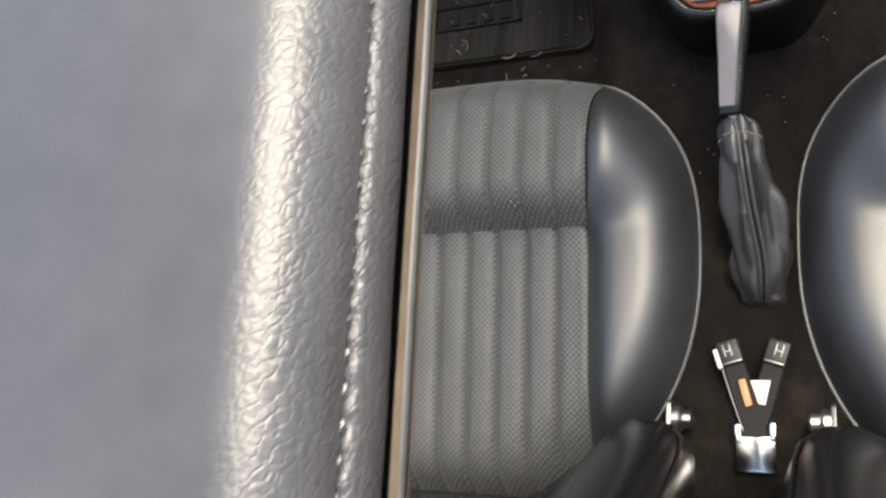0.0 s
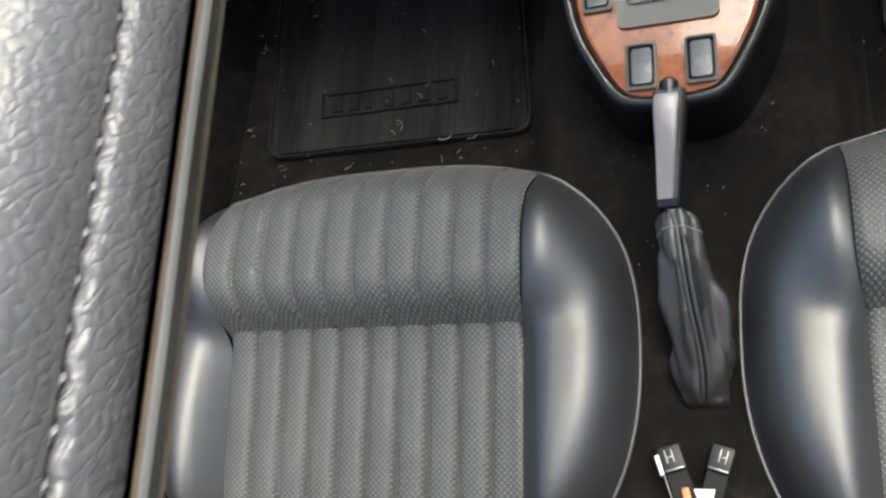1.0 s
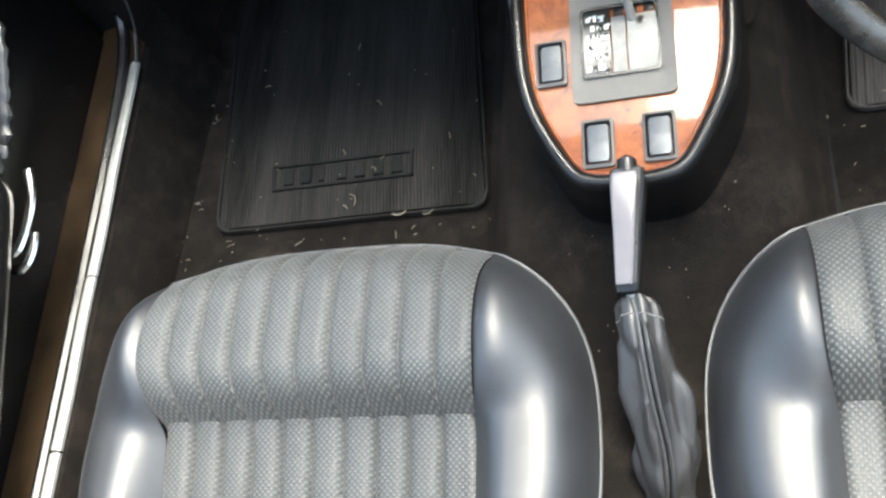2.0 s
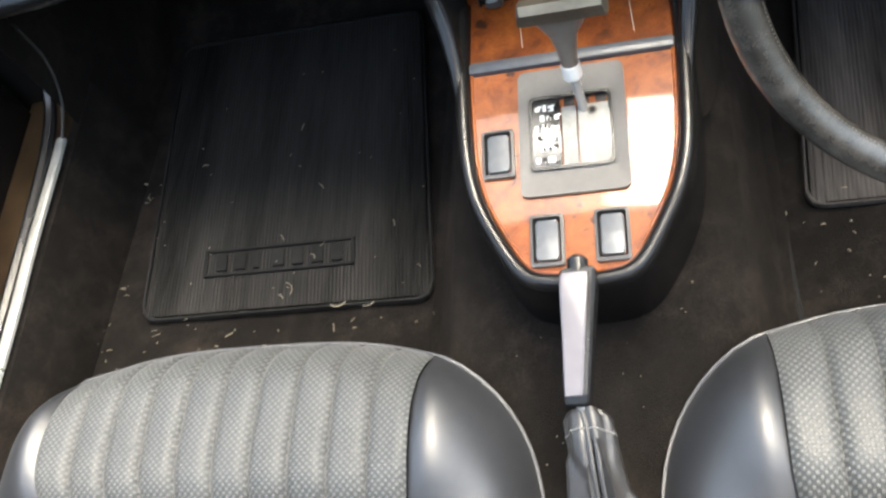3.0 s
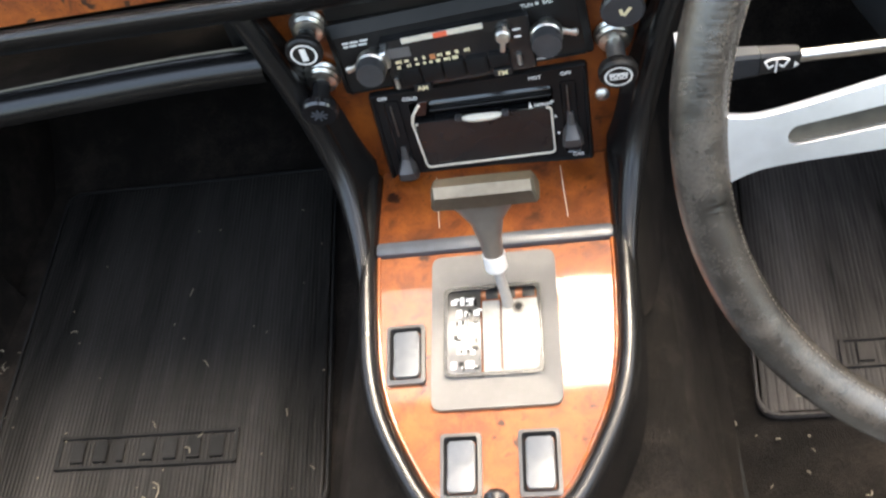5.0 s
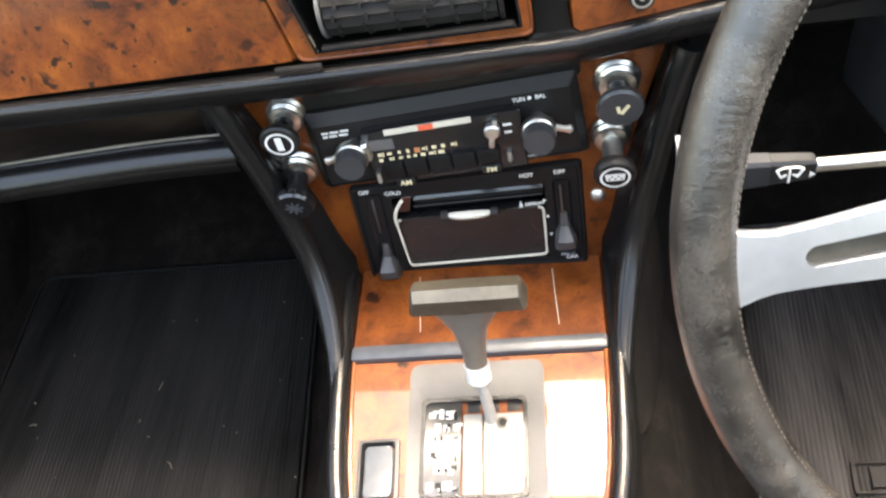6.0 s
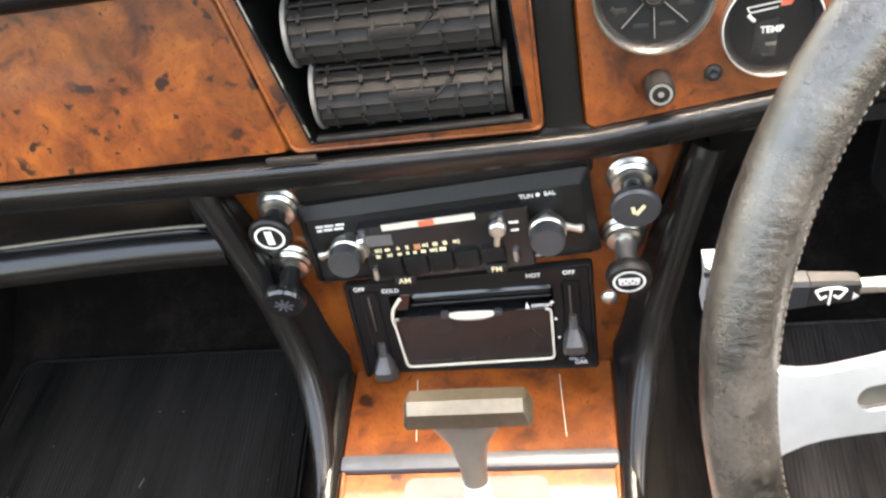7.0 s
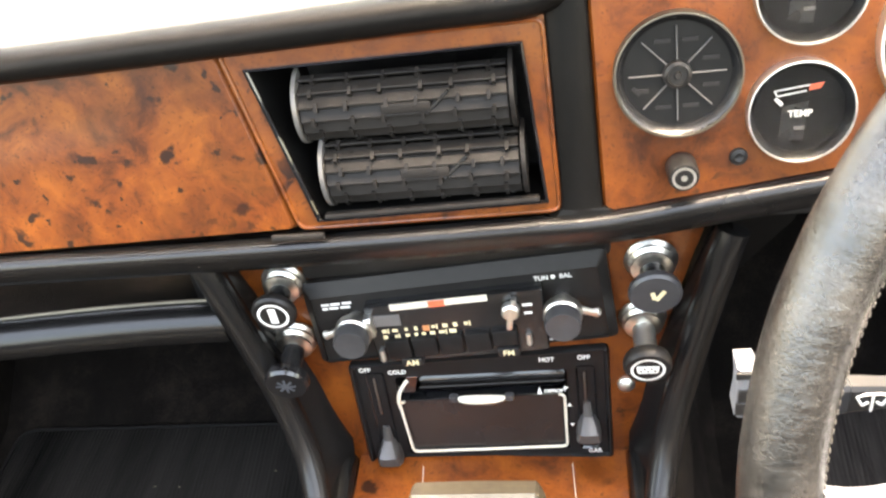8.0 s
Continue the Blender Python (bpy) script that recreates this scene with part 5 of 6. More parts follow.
def build_radio():
    r = thing("car_radio", STACK @ Matrix.Translation((-0.006, 0.045, 0.004)) @ Matrix.Rotation(radians(2.2), 4, "Z"), "black push-button car radio with two chrome-collared knobs", "radio")
    bm = B()
    outer = rounded([(-0.0950, -0.0310), (0.0960, -0.0260), (0.0925, 0.0385), (-0.0945, 0.0310)], 0.003)
    inner = rounded([(-0.0905, -0.0288), (0.0905, -0.0240), (0.0872, 0.0292), (-0.0900, 0.0222)], 0.002)
    at = lambda pts, z: [Vector((p.x, p.y, z)) for p in pts]
    vs = add_grid(bm, [at(outer, -0.004), at(outer, 0.0020), at(inner, 0.0062), at(inner, 0.0035)], close_u=True)
    bm.faces.new(vs[-1])
    part("faceplate", bm, M_MATTE, r, "matt black faceplate with a sloped rim")
    bm = B()
    add_prism(bm, rounded([(-0.0545, -0.0275), (0.054, -0.0255), (0.054, 0.0205), (-0.056, 0.0165)], 0.002), 0.003, 0.0120, 0.001)
    part("nose", bm, M_PLASTIC, r, "raised black nose")
    for x, y, s in ((-0.0640, 0.0022, -1), (0.0645, 0.0042, 1)):
        k = knob_parts(r, (x, y, 0.003), 0.0110, 0.027, M_RUBBER)
        bm = B()
        add_tube(bm, [(x + s * q, y - 0.0010 - 0.0042 * f, 0.0115 - 0.001 * f) for q, f in ((0.008, 0.0), (0.013, 0.4), (0.0165, 0.8), (0.0205, 1.0), (0.0222, 1.05))], [0.0034, 0.0026, 0.0024, 0.0034, 0.0018], 10, squash=0.7)
        part("tone_lever", bm, M_SATIN, k, "small dull metal tone lever")
    for k in range(5):
        bm = B()
        add_box(bm, (0.0154, 0.0142 if k < 4 else 0.0115, 0.007), (-0.0390 + 0.0168 * k, -0.0150 + 0.0004 * k + (0 if k < 4 else 0.0014), 0.0122), 0.0012, turn=Matrix.Rotation(radians(2), 4, "Z"))
        part("push_button", bm, M_SATINBLACK, r)
    bm = B()
    add_box(bm, (0.060, 0.0042, 0.001), (-0.009, 0.0166, 0.0123), turn=Matrix.Rotation(radians(2), 4, "Z"))
    dial = part("dial_window", bm, M_CREAM, r, "pale tuning dial strip")
    bm = B()
    add_box(bm, (0.010, 0.0042, 0.0006), (-0.010, 0.0166, 0.0130), turn=Matrix.Rotation(radians(2), 4, "Z"))
    part("red_mark", bm, M_RED, dial)
    bm = B()
    add_box(bm, (0.017, 0.008, 0.0012), (-0.043, 0.0062, 0.0123))
    part("lamp_window", bm, M_RIB, r, "grey indicator window")
    rnd = random.Random(11)
    bm = B()
    for row, n in ((0, 9), (1, 8)):
        x = -0.0475
        for k in range(n):
            w = rnd.uniform(0.0018, 0.0044)
            h = rnd.uniform(0.0018, 0.0030)
            add_box(bm, (w, h, 0.0004), (x + w / 2, -0.0022 - 0.0046 * row + 0.035 * (x + 0.047), 0.0123), turn=Matrix.Rotation(radians(rnd.uniform(-8, 10)), 4, "Z"))
            if rnd.random() < 0.5:
                add_box(bm, (0.0009, 0.0034, 0.0004), (x + w + 0.0010, -0.0022 - 0.0046 * row + 0.035 * (x + 0.047), 0.0123))
            x += w + rnd.uniform(0.0022, 0.0050)
    part("scale_marks", bm, M_GOLD, r, "rows of cream scale figures")
    bm = B()
    add_box(bm, (0.004, 0.004, 0.0004), (-0.0195, -0.0014, 0.0127))
    part("scale_pointer", bm, M_ORANGE, r)
    bm = B()
    add_prism(bm, rounded([(-0.0560, -0.0035), (-0.0505, -0.0025), (-0.0515, 0.0120), (-0.0575, 0.0105)], 0.0012), 0.010, 0.0185, 0.0015)
    part("slide_switch", bm, M_SATIN, r, "dull metal slide switch")
    bm = B()
    add_lathe(bm, [(0.0040, 0), (0.0056, 0.0015), (0.0056, 0.0060), (0.0044, 0.0075), (0.001, 0.0078)], 18, Matrix.Translation((0.0340, 0.0085, 0.0115)))
    add_box(bm, (0.0040, 0.0095, 0.0050), (0.0325, 0.0000, 0.0150), 0.0012, turn=Matrix.Rotation(radians(-10), 4, "Z"))
    add_box(bm, (0.0032, 0.0060, 0.0050), (0.0365, 0.0145, 0.0150), 0.0010, turn=Matrix.Rotation(radians(-6), 4, "Z"))
    part("slide_switch", bm, M_SATIN, r, "worn metal toggle with a pointed tip")
    for x, y in ((-0.0475, -0.020), (0.0455, -0.015)):
        bm = B()
        add_tube(bm, [(x - 0.003, y + 0.004, 0.0135), (x - 0.003, y - 0.003, 0.0140), (x - 0.003, y - 0.0045, 0.0135)], [0.0017, 0.0020, 0.0012], 10)
        part("stud", bm, M_SATIN, r)
    for x, y, w in ((-0.0820, 0.0152, 0.0050), (-0.0755, 0.0154, 0.0062), (-0.0680, 0.0157, 0.0060), (-0.0825, 0.0122, 0.0036), (-0.0768, 0.0124, 0.0058), (-0.0695, 0.0126, 0.0064), (0.0440, 0.010, 0.006), (0.0440, 0.004, 0.005), (0.0600, -0.0245, 0.012)):
        bm = B()
        add_box(bm, (w, 0.0016, 0.0003), (x, y, 0.0038 if abs(x) > 0.05 else 0.0123))
        part("caption_bar", bm, M_INK, r)
    lettering("TUN", 0.0042, M_INK, r, (0.0535, 0.0222, 0.0038), turn=2)
    lettering("BAL", 0.0042, M_INK, r, (0.0680, 0.0228, 0.0038), turn=2)
    bm = B()
    add_lathe(bm, [(0.0014, 0.0035), (0.0014, 0.0038)], 14, Matrix.Translation((0.0606, 0.0226, 0)))
    part("caption_dot", bm, M_INK, r)
    for x, y in ((-0.0320, -0.0252), (0.0290, -0.0225)):
        bm = B()
        add_box(bm, (0.0135, 0.0062, 0.0050), (x, y, 0.0138), 0.0010)
        part("band_tab", bm, M_BLACK, r, "small black tab")
    lettering("AM", 0.0058, M_GOLD, r, (-0.0320, -0.0252, 0.0168))
    lettering("FM", 0.0058, M_GOLD, r, (0.0290, -0.0225, 0.0168))


def build_heater():
    h = thing("heater_panel", STACK @ Matrix.Translation((0, -0.040, 0.001)), "black heater control panel with two sliding levers", "heater control")
    out0 = rounded([(-0.0855, -0.0475), (0.0845, -0.0455), (0.0845, 0.0520), (-0.0850, 0.0450)], 0.004)
    out1 = rounded([(-0.0815, -0.0440), (0.0810, -0.0420), (0.0810, 0.0485), (-0.0812, 0.0416)], 0.003)
    hole = rounded([(-0.0560, -0.0400), (0.0560, -0.0385), (0.0575, 0.0330), (-0.0560, 0.0310)], 0.003)
    at = lambda pts, z: [Vector((p.x, p.y, z)) for p in pts]
    bm = B()
    add_grid(bm, [at(out0, -0.004), at(out0, 0.0028), at([p.lerp(q, 0.35) for p, q in zip(out0, out1)], 0.0046), at([p.lerp(q, 0.7) for p, q in zip(out0, out1)], 0.0042), at(out1, 0.0016), at(hole, 0.0012), at(hole, -0.022)], close_u=True)
    part("panel", bm, M_SATINBLACK, h, "satin black fascia with a raised rim", 40)
    bm = B()
    add_grid(bm, [[(x, y, -0.021) for x in (-0.060, 0.060)] for y in (-0.041, 0.034)])
    part("recess_back", bm, M_BLACK, h, "black recess behind the ashtray")
    for x, ys in ((-0.0690, -0.027), (0.0690, -0.009)):
        bm = B()
        add_ring(bm, rect(x - 0.0062, -0.037, x + 0.0062, 0.036, 0.003), rect(x - 0.0042, -0.035, x + 0.0042, 0.034, 0.002), 0.0, 0.0026, -0.0020)
        slot = part("slot", bm, M_GLOSS, h, "dark slot with a bevelled edge")
        bm = B()
        add_box(bm, (0.0016, 0.032, 0.002), (x - 0.0008, 0.016, 0.0024), 0.0006)
        part("guide", bm, M_DULL, slot, "thin metal guide")
        bm = B()
        rows = []
        for y, z, w in ((0.0150, 0.0030, 0.0028), (0.0040, 0.0058, 0.0034), (-0.0010, 0.0130, 0.0060), (-0.0035, 0.0158, 0.0072), (-0.0120, 0.0142, 0.0084), (-0.0145, 0.0112, 0.0084), (-0.0145, 0.0030, 0.0076)):
            rows.append([(x + w * u, ys + y, z - f) for u, f in ((-1, 0.0034), (-0.80, 0.0006), (-0.3, 0.0), (0.3, 0.0), (0.80, 0.0006), (1, 0.0034))] + [(x + w, ys + y, 0.001), (x - w, ys + y, 0.001)])
        vs = add_grid(bm, rows, close_u=True)
        bm.faces.new(vs[0])
        bm.faces.new(vs[-1])
        lever = part("slider", bm, M_SLIDER, slot, "grey sliding lever with a worn shine", 32)
        bm = B()
        add_tube(bm, smooth_line([(x - 0.0070, ys - 0.0135, 0.0060), (x, ys - 0.0148, 0.0070), (x + 0.0070, ys - 0.0135, 0.0060)], 4), 0.0008, 6)
        part("edge_line", bm, M_CREAM, lever, "worn cream lower edge")
    for x, y, turn in ((0.0560, 0.0180, -90), (0.0572, 0.0030, 0), (0.0585, -0.0150, 180)):
        bm = B()
        add_prism(bm, [(-0.0014, -0.0012), (0.0014, -0.0012), (0.0, 0.0016)], 0.0018, 0.0022)
        bmesh.ops.transform(bm, matrix=Matrix.Translation((x, y, 0)) @ Matrix.Rotation(radians(turn), 4, "Z"), verts=bm.verts)
        part("arrow_mark", bm, M_INK, h)
    lettering("OFF", 0.0046, M_INK, h, (-0.0745, 0.0395, 0.0030))
    lettering("COLD", 0.0044, M_INK, h, (-0.0530, 0.0372, 0.0034))
    lettering("HOT", 0.0046, M_INK, h, (0.0450, 0.0425, 0.0024))
    lettering("OFF", 0.0046, M_INK, h, (0.0685, 0.0435, 0.0026))
    lettering("CAR", 0.0046, M_INK, h, (0.0725, -0.0390, 0.0026))
    bm = B()
    add_box(bm, (0.0115, 0.0030, 0.0004), (-0.0725, -0.0425, 0.0026))
    part("caption_bar", bm, M_INK, h)
    a = thing("ashtray", STACK @ Matrix.Translation((0, -0.052, -0.002)), "open ashtray with a bright wire rim and pull handle", "ashtray")
    o = rounded([(-0.0540, -0.0262), (0.0548, -0.0238), (0.0555, 0.0250), (-0.0570, 0.0220)], 0.004)
    i = [p * 0.95 for p in o]
    bm = B()
    add_grid(bm, [at(i, -0.012), at(i, 0.0030), at([p * 0.965 for p in o], 0.0040), at(o, 0.0036), at(o, -0.012)], close_u=True)
    part("body", bm, M_GLOSS, a, "black drawer edge")
    bm = B()
    wire = [(p.x * 0.985, p.y * 0.97, 0.0046) for p in o]
    add_tube(bm, wire[-5:] + wire[:-5], 0.0010, 8)
    part("rim", bm, M_CREAM, a, "bright wire rim")
    bm = B()
    vs = [bm.verts.new((p.x, p.y, 0.0026)) for p in i]
    bm.faces.new(vs)
    part("drawer", bm, M_DRAWER, a, "brown-black glossy drawer front")
    bm = B()
    rows = []
    for k in range(13):
        u = -1 + k / 6
        w = math.sqrt(max(0.0, 1 - abs(u) ** 2.6))
        x = 0.0175 * u
        rows.append([(x, 0.0240 + f * w, 0.005 + g * w) for f, g in ((-0.0032, 0.001), (-0.0026, 0.0045), (0.0, 0.0058), (0.0022, 0.0048), (0.0030, 0.001))])
    add_grid(bm, rows)
    part("pull", bm, M_CREAM, a, "oval pale metal pull", 60)
    for sx in (-1, 1):
        bm = B()
        add_box(bm, (0.0060, 0.0055, 0.0045), (sx * 0.0185, 0.0240, 0.0050), 0.0015)
        part("pull_end", bm, M_RUBBER, a)
    bm = B()
    add_tube(bm, smooth_line([(-0.0555, 0.0170, 0.006), (-0.0550, 0.0260, 0.009), (-0.0528, 0.0355, 0.011), (-0.0480, 0.0435, 0.011), (-0.0460, 0.0450, 0.010)], 5), 0.0013, 8)
    part("hinge_wire", bm, M_CREAM, a, "bent bright wire arm")
    bm = B()
    add_prism(bm, [(-0.0530, 0.0290), (-0.0440, 0.0290), (-0.0400, 0.0440), (-0.0480, 0.0440)], -0.012, 0.0045, 0.001)
    part("hinge_bracket", bm, M_GLOSS, a, "black hinge bracket")
    for y, h2, z, m2, word in ((0.0405, 0.0085, -0.002, M_GLOSS, "glossy black hinged flap"), (0.0340, 0.0016, 0.002, M_MATTE, "grey flap edge"), (0.0300, 0.0040, -0.006, M_BLACK, "dark inner flap")):
        bm = B()
        add_box(bm, (0.096, h2, 0.006), (0.0075, y, z), 0.0007, turn=Matrix.Rotation(radians(1.4), 4, "Z") @ Matrix.Rotation(radians(-38 if y > 0.035 else -20), 4, "X"))
        part("flap", bm, m2, a, word)
    bm = B()
    add_prism(bm, [(0.0375, 0.0275), (0.0405, 0.0275), (0.0388, 0.0335)], 0.0070, 0.0074)
    part("arrow_mark", bm, M_INK, a)
    lettering("DEFROST", 0.0034, M_INK, a, (0.0490, 0.0298, 0.0074), turn=1)


def build_pull(u, v, lean, length, r, label, kind):
    k = thing("pull_knob", STACK @ Matrix.Translation((u, v, 0.0)) @ Matrix.Rotation(radians(lean), 4, "X"), label, "pull control", "dash pull controls")
    bm = B()
    add_lathe(bm, [(r * 1.0, 0), (r * 1.05, 0.002), (r * 0.92, 0.004), (r * 0.95, 0.006), (r * 0.80, 0.008), (r * 0.82, 0.010), (r * 0.5, 0.012)], 24)
    part("escutcheon", bm, M_AGED, k, "ribbed metal escutcheon")
    bm = B()
    add_lathe(bm, [(r * 0.50, 0.006), (r * 0.48, length * 0.6), (r * 0.55, length * 0.78)], 18)
    part("stem", bm, M_SATIN if kind == "bars" else M_PLASTIC, k)
    bm = B()
    add_lathe(bm, [(r * 0.55, length * 0.72), (r * 0.94, length * 0.80), (r, length * 0.86), (r, length * 0.95), (r * 0.9, length), (r * 0.2, length)], 28)
    head = part("knob", bm, {"tick": M_RUBBER, "star": M_GLOSS}.get(kind, M_MATTE), k, "round black knob")
    bm = B()
    z = length + 0.0004
    if kind in ("ring", "bars"):
        add_lathe(bm, [(r * 0.60, z), (r * 0.72, z)], 28, cap=False)
        if kind == "ring":
            add_box(bm, (r * 0.34, r * 0.85, 0.0004), (0, 0, z))
        else:
            add_prism(bm, rounded([(-r * 0.42, -r * 0.22), (r * 0.42, -r * 0.22), (r * 0.48, r * 0.24), (-r * 0.48, r * 0.24)], r * 0.08), z - 0.0002, z + 0.0001)
            for q in range(5):
                dot = B()
                add_lathe(dot, [(r * 0.05, z + 0.0001), (r * 0.05, z + 0.0004)], 8, Matrix.Translation((r * (-0.28 + 0.14 * q), r * (0.08 if q % 2 else -0.06), 0)))
                part("symbol_dot", dot, M_DIAL, head)
        part("symbol", bm, M_INK, head, "white symbol")
    elif kind == "tick":
        add_box(bm, (r * 0.16, r * 0.55, 0.0004), (r * 0.18, r * 0.02, z), turn=Matrix.Rotation(radians(-35), 4, "Z"))
        add_box(bm, (r * 0.16, r * 0.35, 0.0004), (-r * 0.08, r * 0.02, z), turn=Matrix.Rotation(radians(12), 4, "Z"))
        part("symbol", bm, M_GOLD, head, "cream symbol")
    else:
        for q in range(4):
            add_box(bm, (r * 0.10, r * 0.9, 0.0003), (0, 0, z), turn=Matrix.Rotation(radians(45 * q), 4, "Z"))
        part("symbol", bm, M_GREY, head, "worn grey symbol")


# ---- dashboard ----
def build_dash():
    d = thing("dashboard", DASH, "walnut-faced dashboard with black padded rolls", "dashboard")
    inv = DASH.inverted()
    bm = B()
    add_box(bm, (1.30, 0.13, 0.02), (-0.02, 0.026, -0.055))
    part("backing", bm, M_MATTE, d)
    bm = B()
    # padded upper roll, which steps up over the instruments
    line = [(-0.66, 0.0900), (-0.45, 0.0925), (-0.2, 0.0960), (0.0, 0.1020), (0.058, 0.1045), (0.078, 0.118), (0.105, 0.142), (0.20, 0.152), (0.45, 0.152), (0.64, 0.142)]
    path = smooth_line([(u, v, 0.004) for u, v in line], 6)
    rows = []
    for p in path:
        rows.append([(p.x, p.y + y, p.z + z) for y, z in ((-0.0115, -0.012), (-0.0115, 0.001), (-0.0085, 0.0085), (-0.002, 0.012), (0.004, 0.009), (0.0065, 0.0), (0.0040, -0.03), (-0.010, -0.14))])
    add_grid(bm, rows)
    part("upper_roll", bm, M_PAD, d, "black padded upper roll", 70)
    bm = B()
    low = smooth_line([(u, v, 0) for u, v in ((-0.66, -0.0330), (-0.45, -0.0300), (-0.27, -0.0275), (-0.10, -0.0262), (0.0, -0.0245), (0.045, -0.0232), (0.078, -0.0225), (0.10, -0.0205), (0.15, -0.0135), (0.205, -0.0065), (0.30, 0.002), (0.45, 0.005), (0.64, 0.0))], 6)
    rows = [[(p.x, p.y + y, z) for y, z in ((0.010, -0.004), (0.0107, 0.005), (0.0092, 0.0085), (0.0062, 0.0098), (0.0030, 0.0092), (-0.0020, 0.0064), (-0.008, 0.0010), (-0.0122, -0.008), (-0.013, -0.04))] for p in low]
    add_grid(bm, rows)
    part("lower_roll", bm, M_VINYL, d, "black padded lower roll", 70)
    bm = B()
    # the post flares with concave corners into the roll below it
    left = [(0.0605, 0.110), (0.0622, 0.03), (0.0628, -0.004), (0.0618, -0.0085), (0.0575, -0.0122), (0.050, -0.0135)]
    right = [(0.103, -0.0105), (0.0930, -0.0115), (0.0862, -0.0085), (0.0838, -0.002), (0.0825, 0.05), (0.0805, 0.125)]
    rows = []
    for (xa, ya), (xb, yb) in zip([p.xy for p in smooth_line([(*p, 0) for p in left], 4)], [p.xy for p in smooth_line([(*p, 0) for p in reversed(right)], 4)]):
        rows.append([(xa, ya, -0.012), (xa, ya, 0.002), (xa + 0.0016, ya, 0.0042), ((xa + xb) / 2, (ya + yb) / 2, 0.0052), (xb - 0.0016, yb, 0.0042), (xb, yb, 0.002), (xb, yb, -0.012)])
    add_grid(bm, rows)
    part("centre_post", bm, M_PAD, d, "matt black post between the panels", 60)
    bm = B()
    add_prism(bm, rounded([(-0.63, -0.0225), (-0.0820, -0.0105), (-0.1075, 0.0890), (-0.62, 0.0790)], 0.003), -0.012, 0.0020, 0.0028)
    part("glovebox_lid", bm, M_GLOVE, d, "burr walnut glovebox lid with dark figure")
    bm = B()
    outer = [(-0.0808, -0.0105), (0.0625, -0.0090), (0.0604, 0.0955), (-0.1066, 0.0890)]
    inner = [(-0.0690, -0.0062), (0.0565, -0.0035), (0.0495, 0.0815), (-0.0940, 0.0798)]
    add_ring(bm, rounded(outer, 0.004), rounded(inner, 0.002), -0.012, 0.0015)
    part("vent_surround", bm, M_WALNUT, d, "walnut surround of the air vents")
    bm = B()
    loop = [(q.x, q.y, 0.0016) for q in rounded([(-0.0800, -0.0103), (0.0620, -0.0088), (0.0595, 0.0910), (-0.1060, 0.0884)], 0.005)]
    add_tube(bm, loop + loop[:1], 0.0013, 8, cap=False)
    part("edge_line", bm, M_WALNUT, d, "rounded lacquer edge")
    bm = B()
    add_prism(bm, rounded([(0.0845, -0.0120), (0.2050, 0.0045), (0.40, 0.016), (0.62, 0.012), (0.62, 0.132), (0.40, 0.142), (0.20, 0.142), (0.115, 0.134), (0.0815, 0.108)], 0.005), -0.012, 0.0015, 0.0015)
    part("instrument_panel", bm, M_WALNUT, d, "walnut instrument panel")
    bm = B()
    knee = [(0.156, 0.432), (0.202, 0.432), (0.192, 0.407), (0.165, 0.374), (0.157, 0.386)]
    vs = add_grid(bm, [[inv @ Vector((x, y, z)) for x, z in knee] for y in (1.235, 1.239)], close_u=True)
    bm.faces.new(vs[0])
    bm.faces.new(vs[1])
    part("knee_panel", bm, M_PAD, d, "black under-dash panel")
    bm = B()
    add_box(bm, (0.030, 0.0040, 0.003), (-0.080, -0.0120, 0.0095), 0.0012)
    part("catch", bm, M_VENT, d, "grey glovebox catch tab")


